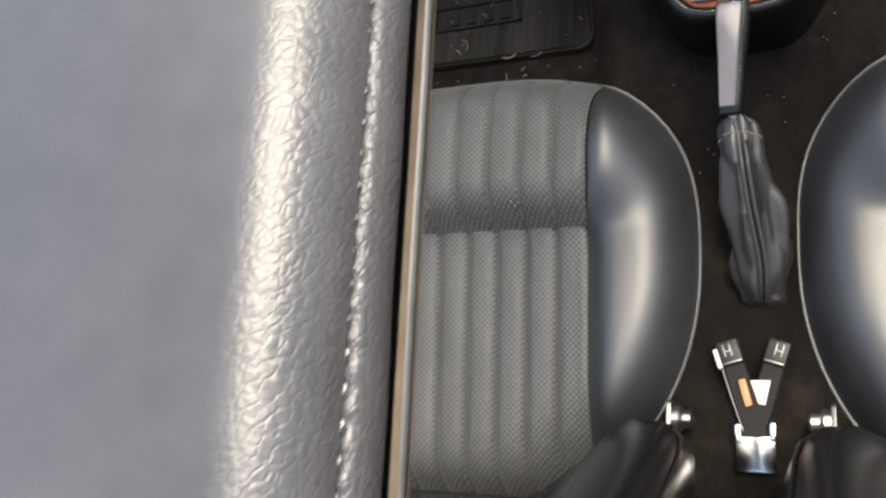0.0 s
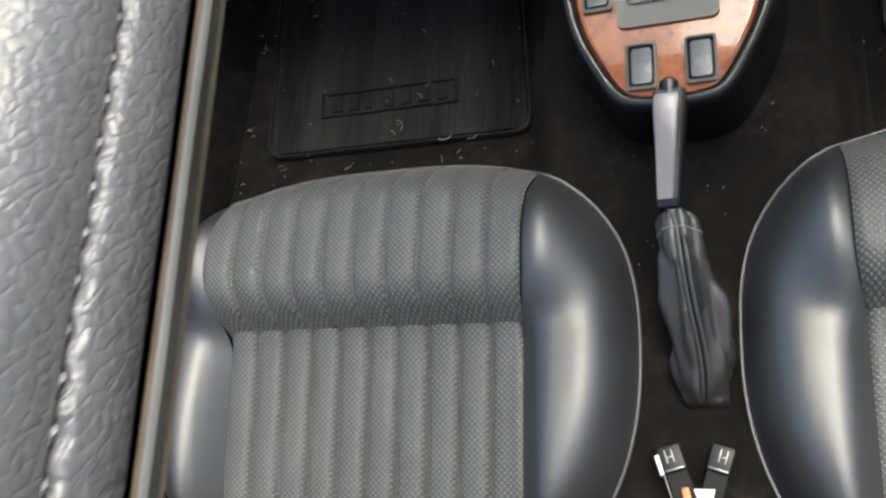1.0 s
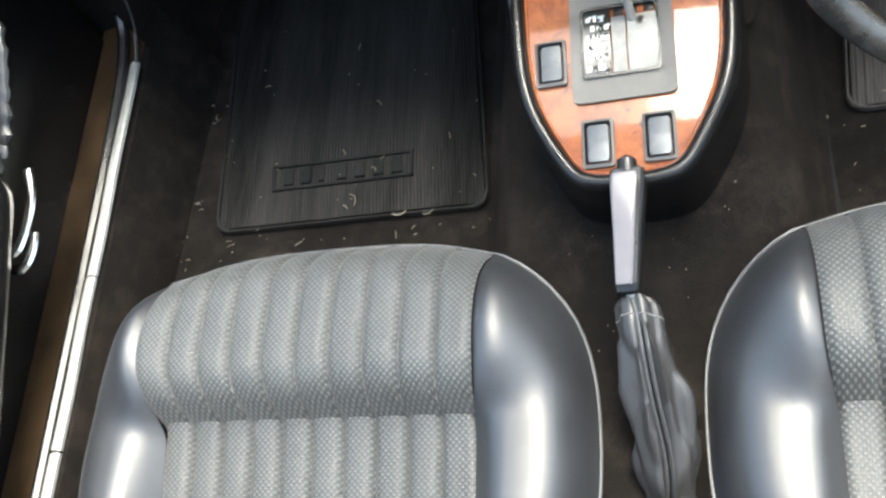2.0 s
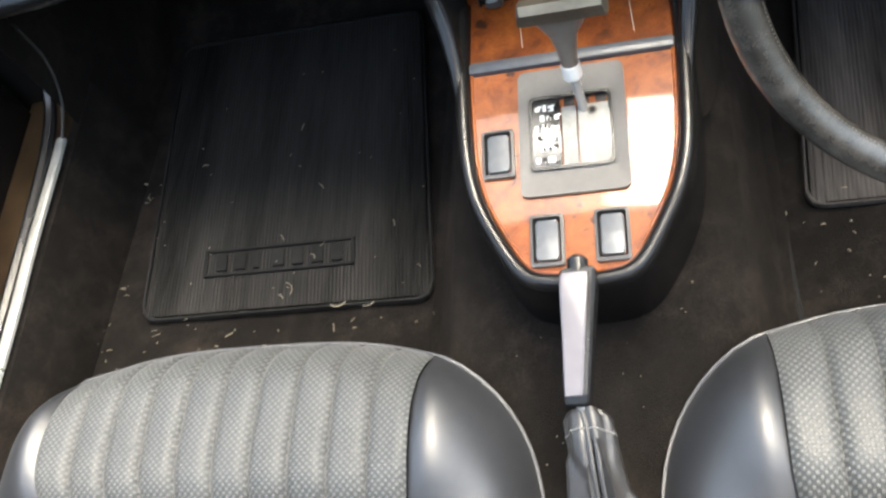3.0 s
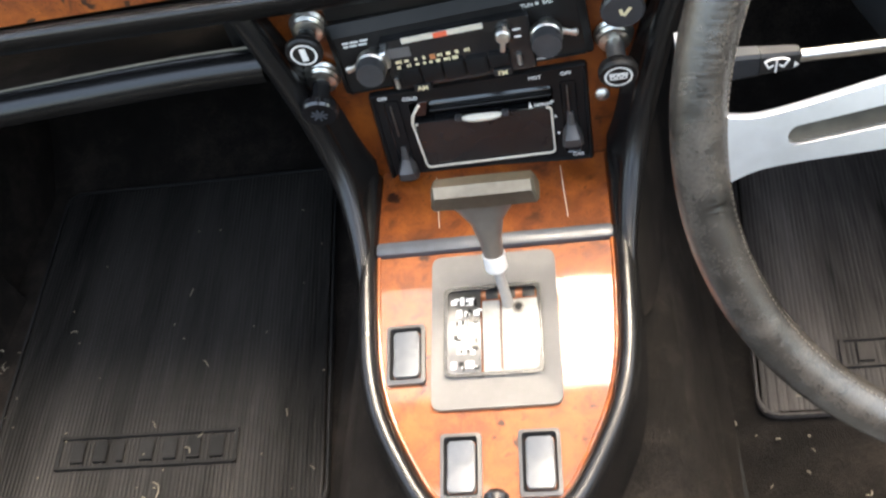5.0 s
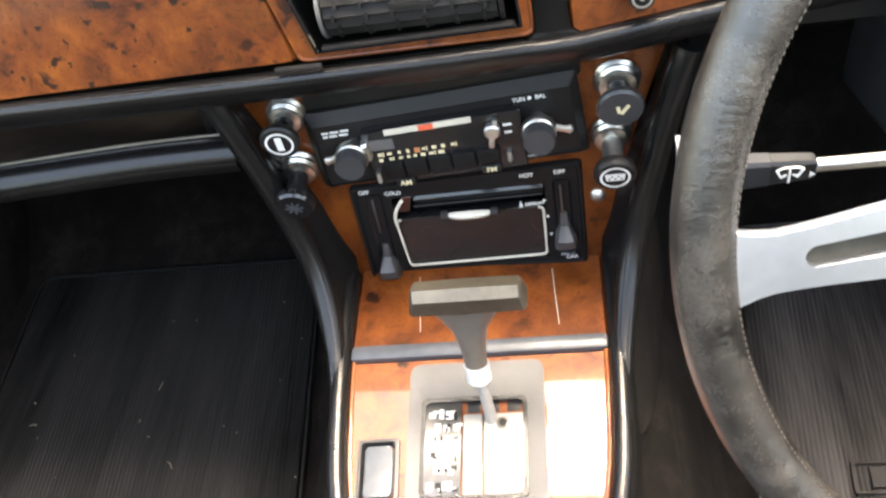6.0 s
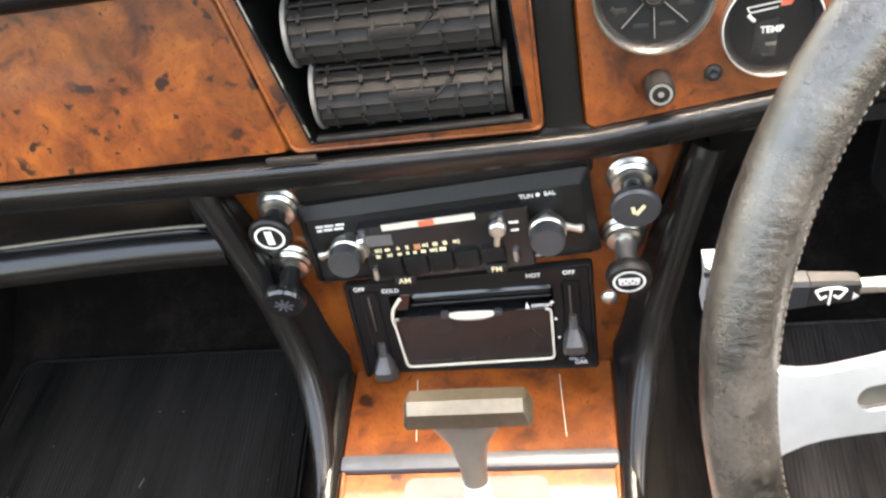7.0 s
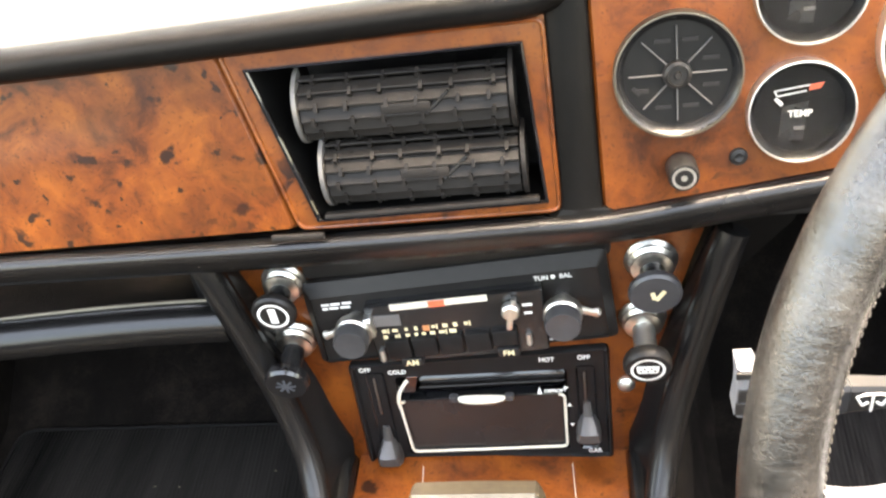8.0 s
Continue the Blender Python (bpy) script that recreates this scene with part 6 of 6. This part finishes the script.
def build_vents():
    box = thing("vent_housing", DASH, "black recessed housing of two barrel air vents", "air vent")
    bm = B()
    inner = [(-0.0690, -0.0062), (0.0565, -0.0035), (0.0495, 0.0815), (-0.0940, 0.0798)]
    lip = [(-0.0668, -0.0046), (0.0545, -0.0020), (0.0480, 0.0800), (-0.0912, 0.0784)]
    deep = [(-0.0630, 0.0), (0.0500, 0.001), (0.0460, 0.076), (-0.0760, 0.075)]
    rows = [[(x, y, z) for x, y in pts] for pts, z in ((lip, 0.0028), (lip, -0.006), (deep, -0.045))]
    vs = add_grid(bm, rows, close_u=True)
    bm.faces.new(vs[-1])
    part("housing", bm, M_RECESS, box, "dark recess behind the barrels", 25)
    bm = B()
    rows = [[(x, y, z) for x, y in pts] for pts, z in ((inner, -0.004), (inner, 0.0046), ([((a + 2 * c) / 3, (b + 2 * d) / 3) for (a, b), (c, d) in zip(inner, lip)], 0.0052), (lip, 0.0042), (lip, 0.0020))]
    add_grid(bm, rows, close_u=True)
    part("rim", bm, M_GLOSS, box, "thin glossy black rim", 25)
    bm = B()
    add_box(bm, (0.116, 0.003, 0.006), (-0.006, -0.0015, 0.0045), 0.001, turn=Matrix.Rotation(radians(1.2), 4, "Z"))
    part("sill_lip", bm, M_VENT, box, "grey worn lower lip")
    for (u0, u1, v, tip) in ((-0.0700, 0.0435, 0.0560, 4), (-0.0620, 0.0465, 0.0195, 0)):
        vent = thing("barrel_vent", DASH @ Matrix.Translation(((u0 + u1) / 2, v, -0.010)) @ Matrix.Rotation(radians(tip), 4, "X"), "dusty dark grey barrel air vent with slats and vanes", "air vent", "barrel vents")
        L, R = (u1 - u0), 0.0198
        for s in (-1, 1):
            bm = B()
            pts = [(math.sin(radians(q)) * R, math.cos(radians(q)) * R) for q in range(-84, 85, 12)]
            rows = [[(s * (L / 2 - e), y * f, z * f) for y, z in pts] for e, f in ((0.0, 0.55), (0.0, 1.04), (0.0022, 1.04), (0.0022, 0.55))]
            add_grid(bm, rows)
            part("end_disc", bm, M_RIB if s < 0 else M_VENT, vent, "grey end disc", 30)
        for q in (-70, -47, -24, -2, 21, 43, 66):
            bm = B()
            turn = Matrix.Rotation(radians(-q), 4, "X")
            add_box(bm, (L - 0.006, 0.0079, 0.0014), (0, 0.0004 * math.sin(q * 1.7), 0.0042), 0.0005, 1, turn=Matrix.Rotation(radians(-24), 4, "X"))
            for k in range(6):
                add_box(bm, (0.0019, 0.0046, 0.0032), (-L / 2 + L * (k + 0.6 + 0.08 * math.sin(q + 3 * k)) / 6.2, -0.0036, 0.0052))
            bmesh.ops.transform(bm, matrix=turn @ Matrix.Translation((0, 0, R - 0.0065)), verts=bm.verts)
            part("slat", bm, M_VENT, vent)
        for k in range(6):
            bm = B()
            x = -L / 2 + L * (k + 0.6) / 6.2
            pts = [(math.sin(radians(q)), math.cos(radians(q))) for q in range(-70, 71, 14)]
            add_grid(bm, [[(x + e, y * r1, z * r1) for y, z in pts] for e, r1 in ((-0.0009, R * 0.55), (-0.0009, R * 0.88), (0.0009, R * 0.88), (0.0009, R * 0.55))])
            part("vane", bm, M_VENT, vent)
        bm = B()
        add_box(bm, (0.026, 0.0060, 0.0024), (0.002, 0.0, R - 0.0010), 0.0011)
        part("thumb_tab", bm, M_VENT, vent, "raised thumb tab")
        bm = B()
        add_tube(bm, [(0.012, -0.004, R - 0.001), (0.024, 0.007, R - 0.0015)], 0.0011, 6)
        part("link_rod", bm, M_BLACK, vent)
        bm = B()
        add_lathe(bm, [(R * 0.5, -L / 2), (R * 0.5, L / 2)], 16, Matrix.Rotation(radians(90), 4, "Y"))
        part("core", bm, M_BLACK, vent)


def gauge(name, u, v, r, label, face):
    g = thing(name, DASH @ Matrix.Translation((u, v, 0.0065)), label, "gauge", "dashboard instruments")
    bm = B()
    add_lathe(bm, [(r, -0.0055), (r, 0.0018), (r * 0.99, 0.0028), (r * 0.965, 0.0029), (r * 0.955, 0.0022), (r * 0.95, 0.0)], 56, cap=False)
    part("bezel", bm, M_SATIN if face is M_DIAL and r < 0.03 or r > 0.04 else M_BRONZE, g, "thin metal bezel")
    bm = B()
    add_lathe(bm, [(r * 0.958, 0.0022), (r * 0.90, 0.0006), (r * 0.83, -0.004)], 56, cap=False)
    part("shroud", bm, M_PLASTIC, g, "sloped black shroud")
    bm = B()
    add_lathe(bm, [(r * 0.84, -0.0042), (r * 0.84, -0.0038)], 48)
    dial = part("dial", bm, face, g, "black dial face")
    return g, dial


def build_gauges():
    g, dial = gauge("warning_lamp_cluster", 0.1225, 0.0588, 0.0308, "round black warning lamp cluster divided by radial ribs", M_DIAL)
    for k in range(8):
        bm = B()
        add_box(bm, (0.0165, 0.0006, 0.0016), (0.0150, 0, -0.0030), 0.0002, 1)
        bmesh.ops.transform(bm, matrix=Matrix.Rotation(radians(90 + 45 * k), 4, "Z"), verts=bm.verts)
        part("rib", bm, M_RIB, dial)
    bm = B()
    add_lathe(bm, [(0.0070, -0.0035), (0.0066, 0.0002), (0.0050, 0.0012), (0.0045, 0.0002), (0.0020, 0.0002), (0.0015, 0.0012), (0.0004, 0.0012)], 28)
    part("hub", bm, M_MATTE, dial, "black centre hub")
    bm = B()
    add_box(bm, (0.006, 0.0022, 0.0004), (-0.0165, -0.0075, -0.0034))
    add_box(bm, (0.0022, 0.0046, 0.0004), (-0.0195, -0.0075, -0.0034), turn=Matrix.Rotation(radians(45), 4, "Z"))
    part("arrow", bm, M_SHADE, dial, "dim arrow lamp")
    for a1 in (112, 68, 22, -22, -68, -112):
        bm = B()
        add_box(bm, (0.0075, 0.0018, 0.0004), (0.0175 * math.cos(radians(a1)), 0.0175 * math.sin(radians(a1)), -0.0035))
        part("caption_bar", bm, M_SHADE, dial)
    for nm, u, v, words in (("temperature_gauge", 0.1800, 0.0362, "TEMP"), ("fuel_gauge", 0.1825, 0.0935, "")):
        g, dial = gauge(nm, u, v, 0.0253, "round chrome-rimmed black gauge with white marks and a red band", M_DIAL)
        z = -0.0034
        bm = B()
        for a1, b1 in (((-0.0120, 0.0098), (0.0045, 0.0118)), ((-0.0105, 0.0072), (0.0030, 0.0090)), ((-0.0120, 0.0098), (-0.0105, 0.0072))):
            add_tube(bm, [(*a1, z), (*b1, z)], 0.0004, 4)
        part("scale", bm, M_INK, dial)
        bm = B()
        add_prism(bm, [(0.0040, 0.0092), (0.0090, 0.0098), (0.0112, 0.0128), (0.0045, 0.0120)], z - 0.0002, z + 0.0003)
        part("red_band", bm, M_RED, dial, "orange-red band")
        bm = B()
        add_tube(bm, [(-0.0085, 0.0030, z + 0.0006), (-0.0115, 0.0062, z + 0.0006)], 0.0010, 5)
        part("needle", bm, M_INK, dial, "white needle tip")
        bm = B()
        add_prism(bm, [(-0.0095, -0.0150), (0.0020, -0.0160), (0.0040, 0.0040), (-0.0080, 0.0020)], z - 0.0004, z - 0.0001)
        part("window", bm, M_PLASTIC, dial)
        if words:
            lettering(words, 0.0048, M_INK, dial, (0.0002, -0.0020, z + 0.0004), bold=0.00008)
        bm = B()
        add_box(bm, (0.0052, 0.0016, 0.0003), (0.0, -0.0092, z + 0.0003))
        part("caption_bar", bm, M_RIB, dial)
        bm = B()
        add_lathe(bm, [(0.0236, 0.0014), (0.0236, 0.0018)], 40)
        lens = part("lens", bm, M_LENS, g, "clear glass lens")
        lens.visible_shadow = False
    g, dial = gauge("speedometer", 0.2600, 0.0660, 0.0470, "large chrome-rimmed black speedometer with white ticks", M_DIAL)
    bm = B()
    for k in range(25):
        a1 = radians(220 - 260 * k / 24)
        add_box(bm, (0.004 if k % 2 else 0.006, 0.0009, 0.0004), (0.034 * math.cos(a1), 0.034 * math.sin(a1), -0.0034), turn=Matrix.Rotation(a1, 4, "Z"))
    part("ticks", bm, M_INK, dial)
    k = thing("dimmer_knob", DASH @ Matrix.Translation((0.1238, 0.0118, 0.0015)) @ Matrix.Rotation(radians(6), 4, "X") @ Matrix.Diagonal((0.9, 0.9, 0.95, 1)), "small black dimmer knob with a silver ring", "knob")
    bm = B()
    add_lathe(bm, [(0.0075, 0), (0.0085, 0.002), (0.0085, 0.015), (0.0078, 0.017), (0.0070, 0.0172)], 26)
    body = part("knob", bm, M_MATTE, k)
    bm = B()
    add_lathe(bm, [(0.0050, 0.0175), (0.0066, 0.0175)], 26, cap=False)
    part("ring", bm, M_SATIN, body, "silver ring")
    bm = B()
    add_lathe(bm, [(0.0018, 0.0174), (0.0018, 0.0177)], 12)
    part("dot", bm, M_SATIN, body)
    s = thing("blank_stud", DASH @ Matrix.Translation((0.1520, 0.0138, 0.0015)), "small black stud in the walnut", "stud")
    bm = B()
    add_lathe(bm, [(0.0046, 0), (0.0042, 0.0016), (0.0022, 0.0022), (0.0010, 0.0014)], 18)
    part("head", bm, M_MATTE, s)


def build_parcel_tray():
    t = thing("parcel_tray", Matrix(), "black padded parcel tray under the dashboard with a bright strip", "parcel tray")
    bm = B()
    path = smooth_line([(-0.155, 1.218, 0.3655), (-0.25, 1.214, 0.366), (-0.45, 1.20, 0.362), (-0.63, 1.19, 0.356)], 6)
    add_tube(bm, path, 0.0142, 12)
    part("lip", bm, M_VINYL, t, "black padded lip", 70)
    bm = B()
    add_tube(bm, [p + Vector((0, 0.006, 0.0130)) for p in path], 0.0013, 6)
    part("strip", bm, M_BRONZE, t, "thin tan metal strip")
    bm = B()
    add_grid(bm, [[(p.x, y, z) for p in path] for y, z in ((1.215, 0.372), (1.30, 0.345), (1.55, 0.34))])
    part("shelf", bm, M_CARPET, t, "dark shelf")
    bm = B()
    add_grid(bm, [[(p.x, y, z) for p in path] for y, z in ((1.232, 0.362), (1.31, 0.330), (1.55, 0.325))])
    part("underside", bm, M_MATTE, t)
    bm = B()
    add_box(bm, (0.012, 0.10, 0.07), (-0.180, 1.29, 0.385), 0.004)
    part("bracket", bm, M_MATTE, t, "black end bracket")


# ---- steering ----
def build_wheel():
    w = thing("steering_wheel", WHEEL, "leather-rimmed steering wheel with slotted aluminium spokes", "steering wheel")
    R, r = 0.1952, 0.0120
    bm = B()
    rows = []
    for k in range(1500):
        a1 = 2 * math.pi * k / 1500
        row = []
        for q in range(40):
            b1 = q * 2 * math.pi / 40
            drift = noise.noise((math.cos(a1) * 22, math.sin(a1) * 22, 1.0))
            wave = math.cos(a1 * 300 + 9 * drift + 1.5 * b1) * max(0.0, 0.5 + noise.noise((math.cos(a1) * 45, math.sin(a1) * 45, b1 * 1.5)))
            gather = math.exp(-((b1 - radians(95)) / 0.55) ** 2)
            seam = math.exp(-((b1 - radians(66) - 0.05 * drift) / 0.07) ** 2)
            rr = r * (1 + 0.006 * gather * wave - 0.035 * seam + 0.012 * noise.noise((math.cos(a1) * 9, math.sin(a1) * 9, b1)))
            row.append(((R + rr * math.cos(b1)) * math.cos(a1), (R + rr * math.cos(b1)) * math.sin(a1), rr * math.sin(b1)))
        rows.append(row)
    add_grid(bm, rows, close_u=True, close_v=True)
    rim = part("rim", bm, M_RIM, w, "worn dark grain leather rim", 80)
    bm = B()
    for k in range(400):
        a1 = 2 * math.pi * k / 400
        c, s = math.cos(a1), math.sin(a1)
        add_box(bm, (0.0007, 0.0014, 0.0006), ((R - r * 0.90) * c, (R - r * 0.90) * s, r * 0.42), turn=Matrix.Rotation(a1, 4, "Z"))
    tagged(part("lacing", bm, M_STEM, rim, "pale worn lacing along the inner edge"), kind="stuff")
    for ang in (182.5, 2.5, 272.5):
        bm = B()
        wide = lambda x: 0.0235 - 0.0067 * ease(0.045, 0.115, x) - 0.0042 * ease(0.10, 0.17, x) + 0.0055 * max(0.0, (x - 0.166) / 0.0215) ** 2.2
        thin = lambda x: (0.0054 - 0.0014 * (x - 0.060) / 0.098) * math.sqrt(max(0.0, 1 - max(0.0, (x - 0.1532) / 0.0048) ** 2))
        along = [0.045 + 0.1425 * k / 23 for k in range(24)]
        inside = [0.060 + 0.0932 * k / 16 for k in range(17)] + [0.1532 + 0.0048 * math.sin(math.pi / 2 * k / 7) for k in range(1, 8)]
        o = [(x, -wide(x)) for x in along] + [(x, wide(x)) for x in reversed(along)]
        i = [(x, -thin(x)) for x in inside] + [(x, thin(x)) for x in reversed(inside)]
        m = Matrix.Rotation(radians(ang), 4, "Z")
        dish = lambda x: -0.028 * (1 - (x - 0.045) / 0.142)
        rows = []
        for pts, h, f in ((o, -0.0022, 1.0), (o, 0.0012, 1.0), (o, 0.0024, 0.955), (i, 0.0024, 1.10), (i, 0.0016, 1.0), (i, -0.0005, 1.0)):
            rows.append([m @ Vector((x, y * f, dish(x) + h)) for x, y in pts])
        vs = add_grid(bm, rows, close_u=True)
        sp = part("spoke", bm, M_ALU, w, "brushed aluminium spoke", 25)
        bm = B()
        half = len(i) // 2
        add_grid(bm, [[m @ Vector((i[k][0], f * i[k][1], dish(i[k][0]) - 0.0004)) for f in (1, 0, -1)] for k in range(half)])
        part("slot", bm, M_SLOT, sp, "grey-brown recessed slot")
    bm = B()
    add_lathe(bm, [(0.052, -0.036), (0.054, -0.028), (0.050, -0.016), (0.038, -0.010), (0.006, -0.008)], 40)
    part("hub", bm, M_VINYL, w, "black padded hub")
    c = thing("steering_column", WHEEL, "black steering column shroud behind the wheel", "steering column")
    bm = B()
    add_lathe(bm, [(0.032, -0.33), (0.036, -0.20), (0.042, -0.10), (0.042, -0.05), (0.030, -0.038)], 30)
    part("shroud", bm, M_MATTE, c)
    bm = B()
    cut = [(-0.030, 0.045), (-0.048, 0.020), (-0.060, -0.050), (-0.036, -0.084), (0.036, -0.084), (0.060, -0.050), (0.048, 0.020), (0.030, 0.045)]
    rows = [[(x * f, y * f, z) for x, y in cut] for z, f in ((-0.37, 0.72), (-0.35, 0.82), (-0.29, 0.85), (-0.25, 0.78), (-0.23, 0.68))]
    vs = add_grid(bm, rows, close_u=True)
    bm.faces.new(vs[0])
    bm.faces.new(vs[-1])
    part("cowl", bm, M_COWL, c, "blue-grey moulded lower cowl", 50)
    bm = B()
    add_tube(bm, [(-0.045, 0.030, -0.315), (-0.066, 0.030, -0.315), (-0.068, 0.030, -0.315)], [0.012, 0.012, 0.009], 16)
    lock = part("ignition_lock", bm, M_PLASTIC, c, "black ignition lock barrel")
    for y in (0.022, 0.040):
        bm = B()
        add_lathe(bm, [(0.003, -0.302), (0.0026, -0.2995), (0.001, -0.299)], 10, Matrix.Translation((-0.064, y, 0)))
        part("screw", bm, M_SATIN, lock)
    s = thing("wiper_stalk", Matrix(), "black and silver wiper stalk with a white symbol", "stalk")
    a1, b1 = Vector((0.283, 1.042, 0.475)), Vector((0.133, 1.036, 0.480))
    d = (b1 - a1).normalized()
    bm = B()
    add_tube(bm, [a1, a1.lerp(b1, 0.69)], [0.0036, 0.0032], 12)
    part("rod", bm, M_AGED, s, "silver rod")
    up = Vector((0, 0.05, 1)).normalized()
    out = d.cross(up).normalized() * -1
    out = out if out.y < 0 else -out
    up = out.cross(d)
    up = up if up.z > 0 else -up

    def sleeve(name, spans, mat, parent, label):
        b = B()
        rows = []
        for f, hh, ww in spans:
            p = a1.lerp(b1, f)
            rows.append([p + up * (hh * y) + out * (ww * x) for x, y in ((-1, -0.8), (-0.8, -1), (0.8, -1), (1, -0.8), (1, 0.75), (0.7, 1), (-0.7, 1), (-1, 0.75))])
        vs = add_grid(b, rows, close_u=True)
        b.faces.new(vs[0])
        b.faces.new(vs[-1])
        return part(name, b, mat, parent, label, 30)

    grip = sleeve("grip", ((0.658, 0.0036, 0.0026), (0.664, 0.0046, 0.0033), (0.676, 0.0051, 0.0037), (0.79, 0.0064, 0.0043)), M_BLACK, s, "black grip with a white symbol")
    sleeve("sleeve", ((0.792, 0.0066, 0.0045), (0.93, 0.0078, 0.0052), (0.945, 0.0070, 0.0045)), M_COWL, s, "smooth grey end of the grip")
    bm = B()
    c0 = a1.lerp(b1, 0.738) + out * 0.0044
    mx = Matrix((d * -1, up, out)).transposed().to_4x4()
    m = Matrix.Translation(c0) @ mx
    for (xa, ya), (xb, yb) in (((-0.0070, 0.0030), (-0.0035, 0.0046)), ((-0.0035, 0.0046), (0.0035, 0.0046)), ((0.0035, 0.0046), (0.0070, 0.0030)), ((-0.0070, 0.0030), (-0.0042, -0.0026)), ((0.0070, 0.0030), (0.0042, -0.0026)), ((-0.0042, -0.0026), (-0.0016, -0.0006)), ((0.0042, -0.0026), (0.0016, -0.0006)), ((0.0, 0.0030), (0.0, -0.0066))):
        add_tube(bm, [m @ Vector((xa * 0.82, ya * 0.74, 0)), m @ Vector((xb * 0.82, yb * 0.74, 0))], 0.00055, 5)
    vs = [bm.verts.new(m @ Vector(q)) for q in ((0.0084, -0.0030, 0.0001), (0.0110, -0.0012, 0.0001), (0.0084, 0.0008, 0.0001))]
    bm.faces.new(vs)
    part("symbol", bm, M_INK, grip, "white wiper symbol")
    bm = B()
    add_tube(bm, [b1 - d * 0.010, b1 + d * 0.002], 0.0055, 10)
    arm = part("arm", bm, M_PEARL, s)
    bm = B()
    rows = []
    for k in range(11):
        q = -1 + k / 5
        c = b1 + Vector((-0.0035 - 0.0018 * q * q, 0.0, 0.0120 * q + 0.0072))
        w = 0.0042 - 0.0010 * abs(q) ** 3
        rows.append([c + d * (w * x) + Vector((0, 0.0055 * y, 0)) for x, y in ((-1, -0.7), (-0.7, -1), (0.6, -1), (1, -0.7), (1, 1), (-1, 1))])
    vs = add_grid(bm, rows, close_u=True)
    bm.faces.new(vs[0])
    bm.faces.new(vs[-1])
    paddle = part("paddle", bm, M_PEARL, arm, "curved pale grey end paddle", 40)
    for q in (-0.62, -0.05, 0.80):
        bm = B()
        c = b1 + Vector((-0.0035 - 0.0018 * q * q, -0.0056, 0.0120 * q + 0.0072)) + d * 0.0018
        add_box(bm, (0.0050, 0.0012, 0.0060 if q < 0.5 else 0.0030), c, 0.0004)
        part("inset", bm, M_SHADE, paddle, "dark inset")


# ---- put together ----
build_shell()
build_windscreen()
for s in (-1, 1):
    build_tread(s)
    build_door(s)
build_t_bar()
build_console()
build_stack()
build_dash()
build_parcel_tray()
build_seat(-0.322, "black front seat with pleated grey cloth beside the passenger door")
build_seat(0.322, "black front seat with pleated grey cloth, behind the steering wheel", True)
build_mat(-0.560, -0.187, 1.004, 1.470, -0.047, "ribbed black rubber floor mat dusted with straw bits", (M_MAT, M_MATFLAT))
build_mat(0.211, 0.575, 1.076, 1.47, 0.035, "dusty ribbed grey-black rubber floor mat beneath the steering wheel", (M_MATDUST, M_MATDUST))
build_handbrake()
build_anchor()
build_buckle(17, 1, "black seat belt buckle leaning to the passenger seat")
build_buckle(-17, -1, "black seat belt buckle leaning to the driver seat")
build_selector()
build_rocker(CONSOLE @ Matrix.Translation((-0.0675, 0.0397, 0.0)) @ Matrix.Rotation(radians(1), 4, "Z"), "grey rocker switch in the walnut beside the selector plate")
build_rocker(CONSOLE @ Matrix.Translation((-0.0266, -0.0468, 0.0)), "pale worn rocker switch in the walnut near the console nose")
build_rocker(CONSOLE @ Matrix.Translation((0.0288, -0.0464, 0.0)), "grey rocker switch in the walnut near the console nose")
build_radio()
build_heater()
build_pull(-0.1130, 0.0730, 8, 0.032, 0.0136, "black pull knob with a white ringed symbol on a metal stem", "ring")
build_pull(-0.1150, 0.0285, 14, 0.040, 0.0142, "black pull knob with a worn symbol on a black stem", "star")
build_pull(0.1110, 0.0745, 8, 0.032, 0.0150, "fat black cigar lighter knob with a cream symbol", "tick")
build_pull(0.1055, 0.0330, 12, 0.042, 0.0140, "black pull knob with a white barred symbol on a metal stem", "bars")
build_vents()
build_gauges()
build_wheel()
build_litter()
